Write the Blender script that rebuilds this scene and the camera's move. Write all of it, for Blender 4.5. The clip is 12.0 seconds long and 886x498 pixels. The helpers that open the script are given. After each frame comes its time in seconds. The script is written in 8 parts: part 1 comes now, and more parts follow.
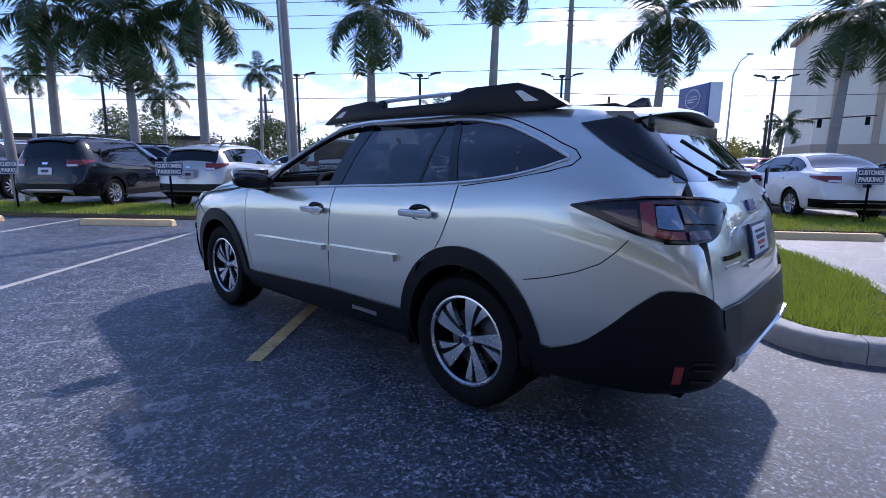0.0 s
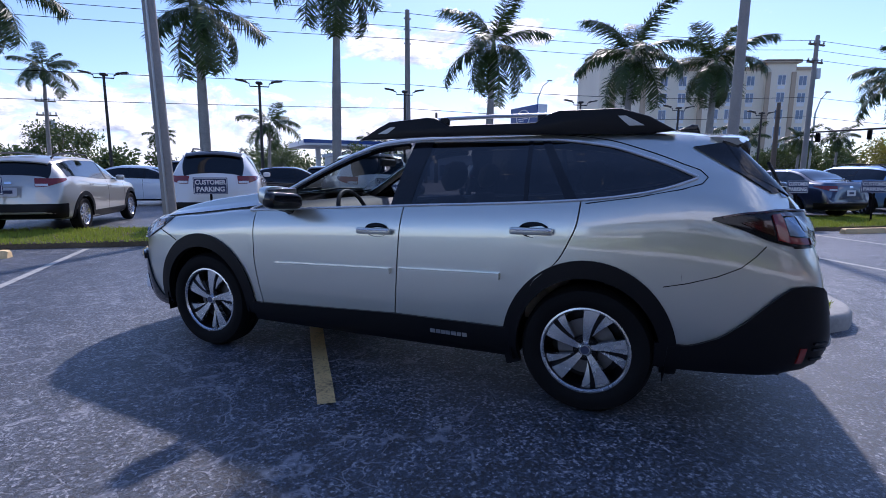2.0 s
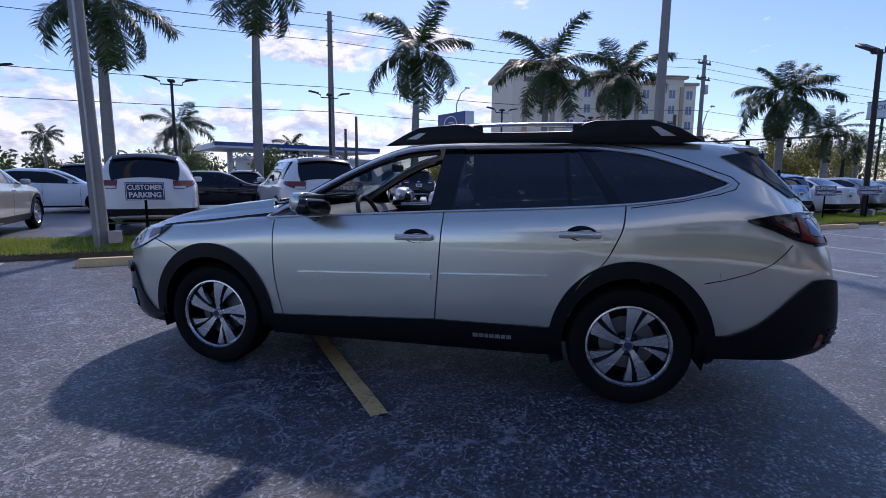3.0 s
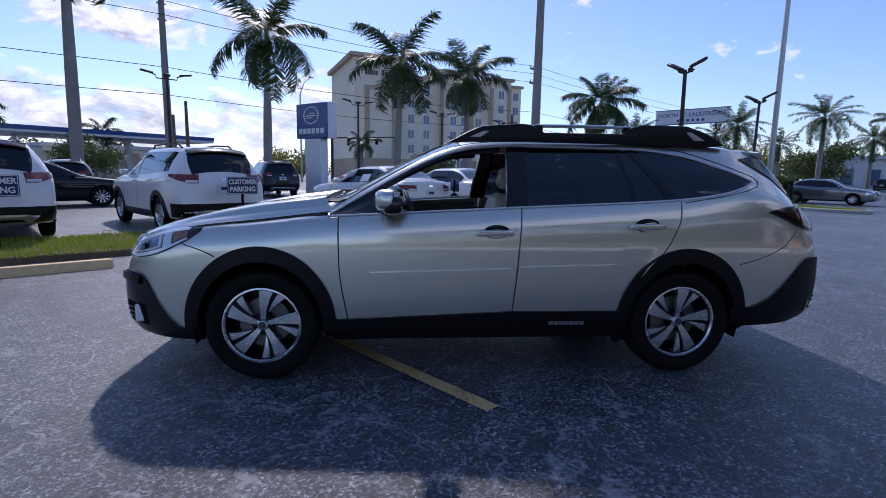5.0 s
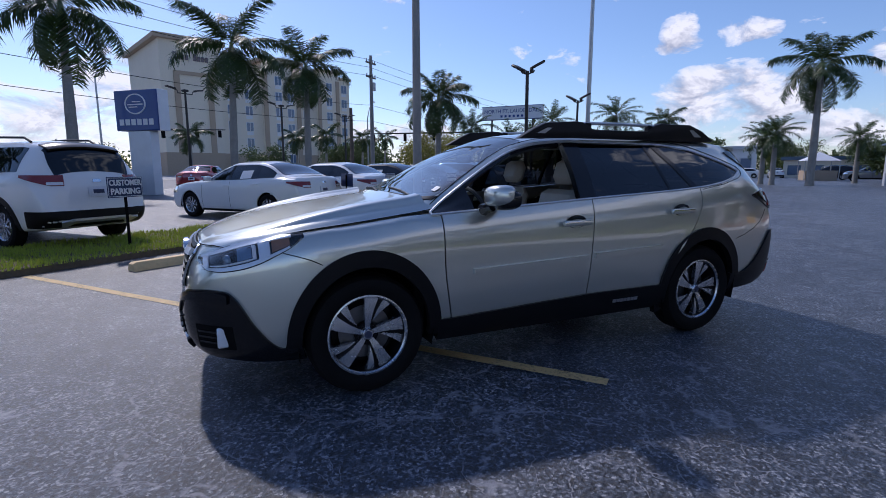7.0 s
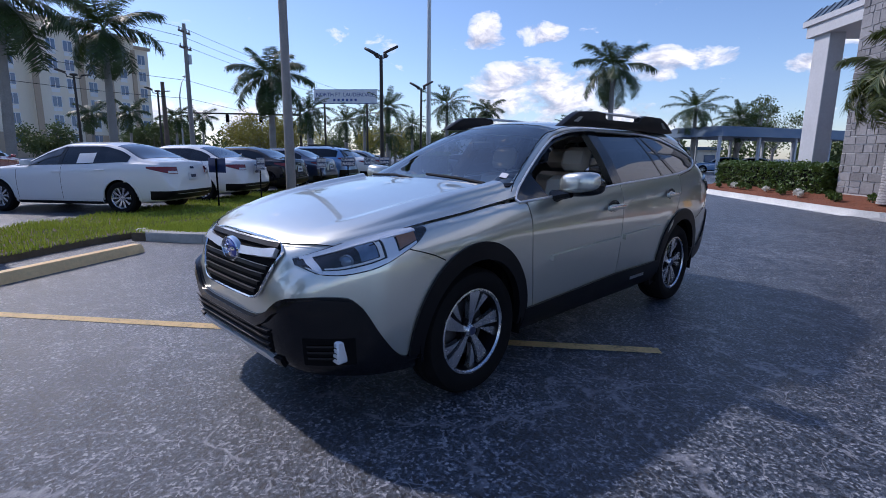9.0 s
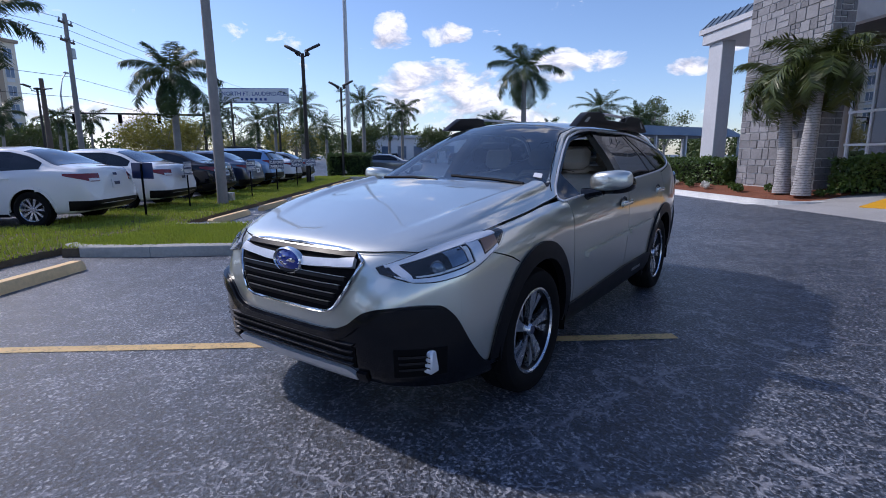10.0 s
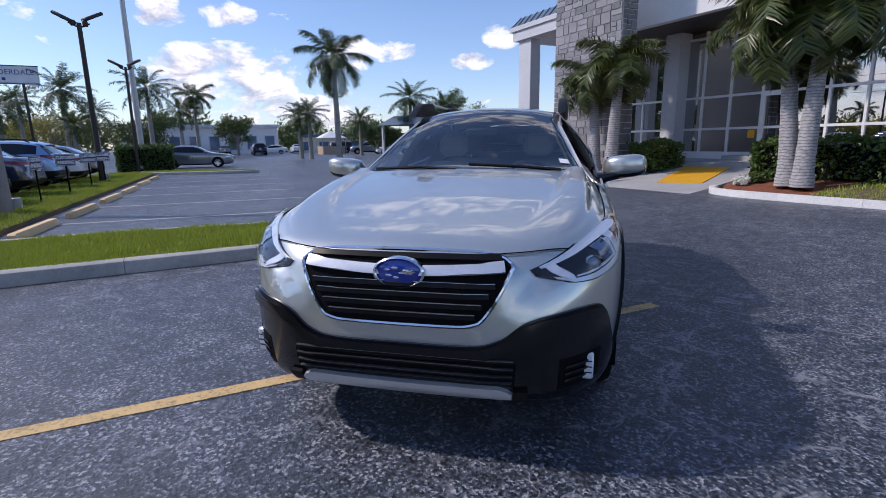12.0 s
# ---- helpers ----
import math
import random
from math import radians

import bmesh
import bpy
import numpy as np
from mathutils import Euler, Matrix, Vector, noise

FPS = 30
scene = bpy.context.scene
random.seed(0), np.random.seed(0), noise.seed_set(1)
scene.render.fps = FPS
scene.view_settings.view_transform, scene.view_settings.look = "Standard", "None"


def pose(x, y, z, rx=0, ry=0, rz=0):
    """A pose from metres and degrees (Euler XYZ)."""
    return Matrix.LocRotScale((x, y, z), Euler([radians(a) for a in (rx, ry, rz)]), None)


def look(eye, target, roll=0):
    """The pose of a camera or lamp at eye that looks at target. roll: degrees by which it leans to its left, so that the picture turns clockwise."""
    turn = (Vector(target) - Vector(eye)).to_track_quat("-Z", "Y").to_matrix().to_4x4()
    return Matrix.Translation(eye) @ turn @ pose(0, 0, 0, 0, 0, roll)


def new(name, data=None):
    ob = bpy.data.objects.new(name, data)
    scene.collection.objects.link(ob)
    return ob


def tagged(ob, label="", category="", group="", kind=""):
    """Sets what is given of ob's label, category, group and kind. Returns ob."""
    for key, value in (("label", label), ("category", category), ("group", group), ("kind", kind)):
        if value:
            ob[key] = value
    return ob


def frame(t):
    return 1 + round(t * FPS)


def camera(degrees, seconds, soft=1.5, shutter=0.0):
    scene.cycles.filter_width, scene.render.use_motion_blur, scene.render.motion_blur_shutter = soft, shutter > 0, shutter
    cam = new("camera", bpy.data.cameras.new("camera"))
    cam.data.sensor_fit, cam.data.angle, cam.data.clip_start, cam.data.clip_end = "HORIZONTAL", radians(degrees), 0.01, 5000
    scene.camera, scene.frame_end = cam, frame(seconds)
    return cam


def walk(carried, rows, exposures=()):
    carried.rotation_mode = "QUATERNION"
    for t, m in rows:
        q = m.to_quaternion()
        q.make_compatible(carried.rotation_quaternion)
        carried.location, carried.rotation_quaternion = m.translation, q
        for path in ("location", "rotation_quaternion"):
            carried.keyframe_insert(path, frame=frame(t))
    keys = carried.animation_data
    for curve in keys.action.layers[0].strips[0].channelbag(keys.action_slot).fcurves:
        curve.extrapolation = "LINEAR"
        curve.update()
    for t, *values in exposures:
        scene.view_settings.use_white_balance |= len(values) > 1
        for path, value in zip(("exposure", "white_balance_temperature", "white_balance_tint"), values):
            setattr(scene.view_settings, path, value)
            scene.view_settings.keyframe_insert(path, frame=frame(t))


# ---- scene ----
cam = camera(82.8, 12.0, soft=0.9)
METRES, EYE, TILT, LEAN, TURN = 9.276, 1.287, 0.0, 0.0, 0.0
ROWS = [
    (0.0, 0.0, 0.0, 0.0, 0.08, -10.1, -0.45),
    (0.5, -0.0389, 0.0023, 0.0009, -4.59, -9.97, -0.39),
    (1.0, -0.0822, 0.0098, 0.0012, -9.99, -9.68, -0.59),
    (1.5, -0.1226, 0.0143, 0.0021, -14.5, -9.2, -0.47),
    (2.0, -0.1624, 0.0299, 0.0028, -19.66, -8.63, -0.39),
    (2.5, -0.2009, 0.0421, 0.0028, -24.08, -8.62, -0.53),
    (3.0, -0.2377, 0.0613, 0.0029, -29.16, -8.02, -0.56),
    (3.5, -0.2717, 0.081, 0.0043, -33.6, -7.46, -0.48),
    (5.5, -0.3989, 0.1911, 0.0031, -51.97, -9.11, -0.73),
    (6.0, -0.4296, 0.2286, 0.0039, -56.58, -9.43, -0.03),
    (6.5, -0.4487, 0.2628, 0.003, -61.38, -9.19, 0.01),
    (7.0, -0.4682, 0.3041, 0.0033, -66.68, -9.09, -0.01),
    (9.0, -0.4936, 0.4689, 0.0027, -86.35, -10.59, -0.65),
    (9.5, -0.4937, 0.5094, 0.0036, -91.1, -10.65, -0.48),
    (10.0, -0.4884, 0.5532, 0.0035, -96.24, -10.58, 0.21),
    (10.5, -0.4767, 0.5878, 0.0043, -100.78, -10.76, 0.66),
    (11.0, -0.4635, 0.6286, 0.0059, -106.71, -11.11, 0.7),
    (11.5, -0.4411, 0.6561, 0.0056, -112.0, -11.41, 0.9),
    (12.0, -0.4144, 0.6884, 0.0036, -118.21, -11.98, 1.03),
]
walk(cam, [(t, pose(0, 0, EYE, TILT, LEAN, TURN) @ pose(METRES * x, METRES * y, METRES * z, 90 + pitch, roll, yaw)) for t, x, y, z, yaw, pitch, roll in ROWS],
     exposures=[(0.0, 0.86, 5450, 24), (1.5, 0.82, 5500, 24), (2.5, 0.45, 5600, 24), (3.0, 0.28, 5650, 24), (3.5, 0.11, 5700, 23), (5.5, 0.34, 5600, 23), (6.5, 0.34, 5600, 22), (7.0, 0.15, 5600, 21), (9.0, 0.37, 5700, 20), (10.5, 0.43, 5800, 20), (12.0, 0.51, 5950, 21)])

# ---------------------------------------------------------------- world and sun
SUN_AZ, SUN_EL = 31.5, 43.5          # clockwise from +y, above the horizon


def heading(az, el):
    a, e = radians(az), radians(el)
    return Vector((math.sin(a) * math.cos(e), math.cos(a) * math.cos(e), math.sin(e)))


class Nodes:
    """A thin wrapper to write node trees shortly."""

    def __init__(self, tree):
        self.tree = tree
        tree.nodes.clear()

    def add(self, kind, sets=(), **inputs):
        n = self.tree.nodes.new(kind)
        s = dict(sets)
        if "operation" in s:
            n.operation = s["operation"]
        if "use_clamp" in s:
            n.use_clamp = s["use_clamp"]
        if "data_type" in s:
            n.data_type, n.blend_type = s["data_type"], s["blend_type"]
        if "feature" in s:
            n.feature = s["feature"]
        for key, value in inputs.items():
            self.put(n, key, value)
        return n

    def put(self, n, key, value):
        sock = n.inputs[int(key[1:])] if key[0] == "i" and key[1:].isdigit() else n.inputs[key.replace("_", " ")]
        if isinstance(value, bpy.types.NodeSocket):
            self.tree.links.new(value, sock)
        else:
            sock.default_value = value

    def math(self, op, a, b=0.0, c=0.0, clamp=False):
        return self.add("ShaderNodeMath", {"operation": op, "use_clamp": clamp}, i0=a, i1=b, i2=c).outputs[0]

    def vmath(self, op, a, b=(0, 0, 0)):
        n = self.add("ShaderNodeVectorMath", {"operation": op}, i0=a, i1=b)
        return n.outputs["Value"] if op in ("LENGTH", "DOT_PRODUCT", "DISTANCE") else n.outputs[0]

    def noise(self, vector, scale, detail=4.0, rough=0.55, distort=0.0):
        return self.add("ShaderNodeTexNoise", Vector=vector, Scale=scale, Detail=detail, Roughness=rough, Distortion=distort).outputs[0]

    def ramp(self, value, stops):
        n = self.add("ShaderNodeValToRGB", Fac=value)
        r = n.color_ramp
        while len(r.elements) < len(stops):
            r.elements.new(0.5)
        for e, (at, c) in zip(r.elements, stops):
            e.position = at
            e.color = (c, c, c, 1) if isinstance(c, (int, float)) else (*c[:3], 1)
        return n.outputs[0]

    def mix(self, fac, a, b, mode="MIX"):
        n = self.add("ShaderNodeMix", {"data_type": "RGBA", "blend_type": mode})
        for sock, value in ((n.inputs[0], fac), (n.inputs[6], a), (n.inputs[7], b)):
            if isinstance(value, bpy.types.NodeSocket):
                self.tree.links.new(value, sock)
            else:
                sock.default_value = (*value[:3], 1) if isinstance(value, (tuple, list)) else value
        return n.outputs[2]


world = bpy.data.worlds.new("sky")
scene.world = world
world.use_nodes = True
W = Nodes(world.node_tree)
sky = W.add("ShaderNodeTexSky")
sky.sky_type, sky.sun_disc, sky.sun_elevation, sky.sun_rotation = "NISHITA", False, radians(SUN_EL), radians(SUN_AZ)
sky.air_density, sky.dust_density, sky.ozone_density = 1.0, 0.4, 3.0
ray = W.vmath("NORMALIZE", W.add("ShaderNodeTexCoord").outputs["Generated"])
split = W.add("ShaderNodeSeparateXYZ", Vector=ray)
vx, vy, vz = split.outputs
azim = W.math("ARCTAN2", vx, vy)
elev = W.math("ARCSINE", vz)
flat = W.add("ShaderNodeCombineXYZ", X=W.math("MULTIPLY", azim, 1.0), Y=W.math("MULTIPLY", elev, 1.9), Z=0.0).outputs[0]
puff = W.noise(flat, 11.0, 9.0, 0.62, 0.35)
bias = None
# cumulus banks: azimuth, elevation, half width, half height (degrees), strength
# the banks at azimuth 200 and 265 are unseen, added for reflection and fill
for az, el, da, de, s in ((16.5, 13.4, 11, 2.5, 1.0), (28, 14.5, 6, 1.6, 0.8), (-18, 4.5, 36, 5.0, 1.05), (16, 4.5, 26, 4.0, 1.05), (96, 6.6, 8.5, 3.9, 1.15),
                          (96.5, 12.6, 3.2, 1.5, 1.0), (90.7, 13.0, 2.0, 2.6, 1.0), (91.0, 11.9, 2.6, 1.2, 1.0), (110.5, 9.6, 5.6, 1.5, 1.0), (108, 8.1, 3.4, 0.9, 0.9), (121.3, 8.4, 3.0, 1.0, 1.0), (125, 10.9, 2.6, 1.7, 0.95),
                          (104, 3.5, 14, 2.2, 0.9), (48, 3.0, 25, 2.6, 0.8), (140, 16, 8, 4, 1.0), (118, 31, 20, 4, 0.8), (106, 39, 12, 4, 0.7), (128, 44, 22, 6, 0.8), (36, 9, 9, 3, 0.9), (200, 7, 40, 4, 1.0), (-60, 12, 16, 5, 0.9), (265, 8, 30, 4, 1.0)):
    dx = W.math("DIVIDE", W.math("SUBTRACT", W.math("WRAP", W.math("SUBTRACT", azim, radians(az)), math.pi, -math.pi), 0.0), radians(da))
    dy = W.math("DIVIDE", W.math("SUBTRACT", elev, radians(el)), radians(de))
    rr = W.math("ADD", W.math("MULTIPLY", dx, dx), W.math("MULTIPLY", dy, dy))
    m = W.math("MULTIPLY", W.math("SUBTRACT", 1.0, rr, clamp=True), s)
    bias = m if bias is None else W.math("MAXIMUM", bias, m)
cover = W.math("ADD", W.math("MULTIPLY", W.math("POWER", bias, 0.6), 0.34), W.math("MULTIPLY", W.math("SUBTRACT", puff, 0.5), 1.25))
cloud = W.ramp(cover, [(0.0, 0.0), (0.16, 0.0), (0.24, 0.55), (0.36, 0.95), (0.5, 1.0)])
# tops bright, bases grey: the puffs seen a little higher up tell which side a billow turns to the light
above = W.noise(W.vmath("ADD", flat, (0.010, 0.030, 0.0)), 11.0, 9.0, 0.62, 0.35)
lit = W.math("ADD", 0.56, W.math("MULTIPLY", W.math("SUBTRACT", puff, above), 2.6), clamp=True)
body = W.math("ADD", W.math("MULTIPLY", lit, 0.75), W.math("MULTIPLY", W.noise(flat, 16.0, 6.0, 0.55, 0.2), 0.28))
shade = W.ramp(body, [(0.28, (0.40, 0.42, 0.48)), (0.50, (0.72, 0.71, 0.71)), (0.68, (1.0, 0.97, 0.92))])
CLOUD_GAIN = 8.0
colour = W.mix(cloud, sky.outputs[0], W.mix(1.0, shade, (CLOUD_GAIN, CLOUD_GAIN, CLOUD_GAIN), "MULTIPLY"))
bg = W.add("ShaderNodeBackground", Color=colour, Strength=0.105)
W.tree.links.new(bg.outputs[0], W.add("ShaderNodeOutputWorld").inputs[0])

sun = new("sun", bpy.data.lights.new("sun", "SUN"))
sun.data.energy, sun.data.angle, sun.data.color = 2.2, radians(2.2), (1.0, 0.89, 0.73)
sun.matrix_world = look(heading(SUN_AZ, SUN_EL) * 60, (0, 0, 0))


# ---------------------------------------------------------------- materials
def surface(name, base, rough=0.6, metal=0.0, grain=(30.0, 0.10), blotch=(1.5, 0.12), bump=(60.0, 0.15, 0.004), coat=0.0, vary=0.0, spec=0.5):
    """Principled surface with grain, larger blotches and a fine relief, all in metres. vary: brightness from piece to piece."""
    mat = bpy.data.materials.new(name)
    mat.use_nodes = True
    n = Nodes(mat.node_tree)
    at = n.add("ShaderNodeTexCoord").outputs["Object"]
    fine = n.noise(at, grain[0], 5.0, 0.6)
    wide = n.noise(at, blotch[0], 4.0, 0.6, 0.4)
    lift = n.math("ADD", n.math("MULTIPLY", n.math("SUBTRACT", fine, 0.5), grain[1] * 4), n.math("MULTIPLY", n.math("SUBTRACT", wide, 0.5), blotch[1] * 4))
    if vary:
        rnd = n.add("ShaderNodeObjectInfo").outputs["Random"]
        lift = n.math("ADD", lift, n.math("MULTIPLY", n.math("SUBTRACT", rnd, 0.5), vary * 2))
    gain = n.math("ADD", lift, 1.0)
    col = n.mix(1.0, base, n.add("ShaderNodeCombineXYZ", X=gain, Y=gain, Z=gain).outputs[0], "MULTIPLY")
    b = n.add("ShaderNodeBsdfPrincipled", Base_Color=col, Metallic=metal)
    n.put(b, "Specular_IOR_Level", spec)
    n.put(b, "Roughness", n.math("ADD", rough, n.math("MULTIPLY", n.math("SUBTRACT", wide, 0.5), 0.15), clamp=True))
    if coat:
        n.put(b, "Coat_Weight", coat)
        n.put(b, "Coat_Roughness", 0.04)
    if bump and bump[1]:
        h = n.noise(at, bump[0], 6.0, 0.65)
        n.put(b, "Normal", n.add("ShaderNodeBump", Strength=bump[1], Distance=bump[2], Height=h).outputs[0])
    n.tree.links.new(b.outputs[0], n.add("ShaderNodeOutputMaterial").inputs[0])
    return mat


def paint(name, base, metal=0.55, rough=0.32):
    """Metallic car paint: flakes under a clear coat."""
    mat = bpy.data.materials.new(name)
    mat.use_nodes = True
    n = Nodes(mat.node_tree)
    at = n.add("ShaderNodeTexCoord").outputs["Object"]
    fl = n.noise(at, 900.0, 2.0, 0.5)
    dust = n.noise(at, 3.0, 6.0, 0.65)
    col = n.mix(n.math("MULTIPLY", n.math("SUBTRACT", fl, 0.35, clamp=True), 0.5), base, tuple(min(1, c * 1.25) for c in base))
    col = n.mix(n.math("MULTIPLY", n.math("SUBTRACT", dust, 0.5, clamp=True), 0.06), col, (0.42, 0.40, 0.36))
    b = n.add("ShaderNodeBsdfPrincipled", Base_Color=col, Metallic=metal, Roughness=rough)
    n.put(b, "Coat_Weight", 1.0)
    n.put(b, "Coat_Roughness", 0.02)
    n.put(b, "Coat_IOR", 1.5 if metal < 0.1 else 2.1)
    n.put(b, "Specular_IOR_Level", 0.05 if metal < 0.1 else 0.5)
    n.put(b, "Normal", n.add("ShaderNodeBump", Strength=0.05, Distance=0.001, Height=fl).outputs[0])
    n.tree.links.new(b.outputs[0], n.add("ShaderNodeOutputMaterial").inputs[0])
    return mat


def pane(name, tint, gloss_tint=(1, 1, 1), rough=0.0, ior=1.5):
    """Thin glass: tinted clear view with a Fresnel gloss."""
    mat = bpy.data.materials.new(name)
    mat.use_nodes = True
    n = Nodes(mat.node_tree)
    clear = n.add("ShaderNodeBsdfTransparent", Color=(*tint, 1))
    gloss = n.add("ShaderNodeBsdfGlossy", Color=(*gloss_tint, 1), Roughness=rough)
    face = n.add("ShaderNodeLayerWeight", Blend=0.5).outputs["Facing"]
    f0 = ((ior - 1) / (ior + 1)) ** 2
    fr = n.math("ADD", f0, n.math("MULTIPLY", n.math("POWER", face, 4.0), 1 - f0), clamp=True)
    mx = n.add("ShaderNodeMixShader", i0=fr, i1=clear.outputs[0], i2=gloss.outputs[0])
    n.tree.links.new(mx.outputs[0], n.add("ShaderNodeOutputMaterial").inputs[0])
    return mat


def glow(name, colour, strength):
    mat = bpy.data.materials.new(name)
    mat.use_nodes = True
    n = Nodes(mat.node_tree)
    e = n.add("ShaderNodeEmission", Color=(*colour, 1), Strength=strength)
    n.tree.links.new(e.outputs[0], n.add("ShaderNodeOutputMaterial").inputs[0])
    return mat


def asphalt_material():
    mat = bpy.data.materials.new("asphalt")
    mat.use_nodes = True
    n = Nodes(mat.node_tree)
    at = n.add("ShaderNodeTexCoord").outputs["Object"]
    stone = n.add("ShaderNodeTexVoronoi", Vector=at, Scale=75.0).outputs["Color"]
    sv = n.add("ShaderNodeSeparateColor", Color=stone).outputs[0]
    grit = n.noise(at, 38.0, 7.0, 0.76)
    mid = n.noise(at, 5.0, 6.0, 0.68, 0.3)
    wide = n.noise(at, 0.6, 5.0, 0.6, 0.8)
    huge = n.noise(at, 0.12, 4.0, 0.55, 0.5)
    val = n.math("ADD", n.math("MULTIPLY", n.math("SUBTRACT", sv, 0.5), 0.72), n.math("MULTIPLY", n.math("SUBTRACT", grit, 0.5), 2.3))
    val = n.math("ADD", val, n.math("MULTIPLY", n.math("SUBTRACT", mid, 0.5), 0.9))
    val = n.math("ADD", val, n.math("MULTIPLY", n.math("SUBTRACT", wide, 0.5), 0.45))
    val = n.math("ADD", n.math("ADD", val, n.math("MULTIPLY", n.math("SUBTRACT", huge, 0.5), 0.30)), 0.5)
    col = n.ramp(val, [(0.10, (0.005, 0.006, 0.010)), (0.36, (0.020, 0.029, 0.047)), (0.58, (0.048, 0.064, 0.094)), (0.80, (0.150, 0.172, 0.215)), (0.97, (0.40, 0.41, 0.44))])
    # hairline cracks, gathered in patches
    warp = n.add("ShaderNodeTexNoise", Vector=at, Scale=2.6, Detail=6.0)
    bent = n.vmath("ADD", at, n.vmath("MULTIPLY", n.vmath("SUBTRACT", warp.outputs["Color"], (0.5, 0.5, 0.5)), (0.5, 0.5, 0.5)))
    c1 = n.add("ShaderNodeTexVoronoi", {"feature": "DISTANCE_TO_EDGE"}, Vector=bent, Scale=1.0).outputs["Distance"]
    c2 = n.add("ShaderNodeTexVoronoi", {"feature": "DISTANCE_TO_EDGE"}, Vector=bent, Scale=4.6).outputs["Distance"]
    c3 = n.add("ShaderNodeTexVoronoi", {"feature": "DISTANCE_TO_EDGE"}, Vector=bent, Scale=11.0).outputs["Distance"]
    worn = n.math("SUBTRACT", 1.0, n.math("DIVIDE", n.vmath("DISTANCE", at, (-2.3, 3.7, 0.0)), 3.2), clamp=True)
    where = n.math("ADD", n.noise(n.vmath("ADD", at, (1.3, 0.4, 0.0)), 0.45, 4.0, 0.6, 0.6), n.math("SUBTRACT", n.math("MULTIPLY", worn, 0.26), 0.10))
    k1 = n.math("MULTIPLY", n.ramp(c1, [(0.0, 1.0), (0.006, 0.9), (0.016, 0.0)]), n.ramp(where, [(0.44, 0.0), (0.52, 0.9)]))
    k2 = n.math("MULTIPLY", n.ramp(c2, [(0.0, 1.0), (0.010, 0.8), (0.022, 0.0)]), n.ramp(where, [(0.46, 0.0), (0.54, 1.0)]))
    frag = n.ramp(n.noise(at, 7.0, 3.0, 0.6), [(0.42, 0.0), (0.56, 1.0)])
    k3 = n.math("MULTIPLY", n.ramp(c3, [(0.0, 1.0), (0.012, 0.7), (0.028, 0.0)]), n.ramp(where, [(0.60, 0.0), (0.68, 0.6)]))
    crack = n.math("MULTIPLY", n.math("MAXIMUM", n.math("MAXIMUM", k1, k2), k3), frag)
    col = n.mix(n.math("MULTIPLY", crack, 0.85), col, (0.30, 0.31, 0.35))
    drip = n.ramp(n.noise(at, 1.7, 4.0, 0.6), [(0.64, 0.0), (0.74, 0.6)])
    col = n.mix(drip, col, (0.014, 0.015, 0.018))
    worn_path = n.noise(n.vmath("MULTIPLY", at, (0.30, 1.15, 1.0)), 0.9, 4.0, 0.6, 0.6)
    col = n.mix(n.ramp(worn_path, [(0.60, 0.0), (0.70, 0.45)]), col, (0.018, 0.020, 0.026))
    bits = n.ramp(n.add("ShaderNodeTexVoronoi", Vector=at, Scale=2.3).outputs["Distance"], [(0.0, 1.0), (0.024, 1.0), (0.034, 0.0)])
    col = n.mix(n.math("MULTIPLY", bits, 0.7), col, (0.42, 0.40, 0.36))
    b = n.add("ShaderNodeBsdfPrincipled", Base_Color=col)
    n.put(b, "Roughness", n.math("ADD", 0.34, n.math("MULTIPLY", sv, 0.24)))
    n.put(b, "Specular_IOR_Level", 0.85)
    h = n.math("ADD", n.math("MULTIPLY", sv, 0.35), n.math("ADD", n.math("MULTIPLY", mid, 0.5), n.math("MULTIPLY", grit, 1.2)))
    h = n.math("SUBTRACT", h, n.math("MULTIPLY", crack, 0.5))
    n.put(b, "Normal", n.add("ShaderNodeBump", Strength=0.8, Distance=0.009, Height=h).outputs[0])
    n.tree.links.new(b.outputs[0], n.add("ShaderNodeOutputMaterial").inputs[0])
    return mat


def worn_paint(name, base, under=(0.06, 0.06, 0.062), gone=0.42):
    """Road paint worn through to the asphalt."""
    mat = bpy.data.materials.new(name)
    mat.use_nodes = True
    n = Nodes(mat.node_tree)
    at = n.add("ShaderNodeTexCoord").outputs["Object"]
    a = n.noise(at, 38.0, 6.0, 0.75)
    c = n.noise(at, 5.0, 4.0, 0.6)
    hold = n.ramp(n.math("ADD", n.math("MULTIPLY", a, 0.65), n.math("MULTIPLY", c, 0.35)), [(gone - 0.06, 0.25), (gone + 0.08, 1.0)])
    col = n.mix(hold, under, n.mix(c, tuple(v * 0.8 for v in base), base))
    b = n.add("ShaderNodeBsdfPrincipled", Base_Color=col, Roughness=0.65)
    n.put(b, "Normal", n.add("ShaderNodeBump", Strength=0.5, Distance=0.005, Height=a).outputs[0])
    n.tree.links.new(b.outputs[0], n.add("ShaderNodeOutputMaterial").inputs[0])
    return mat


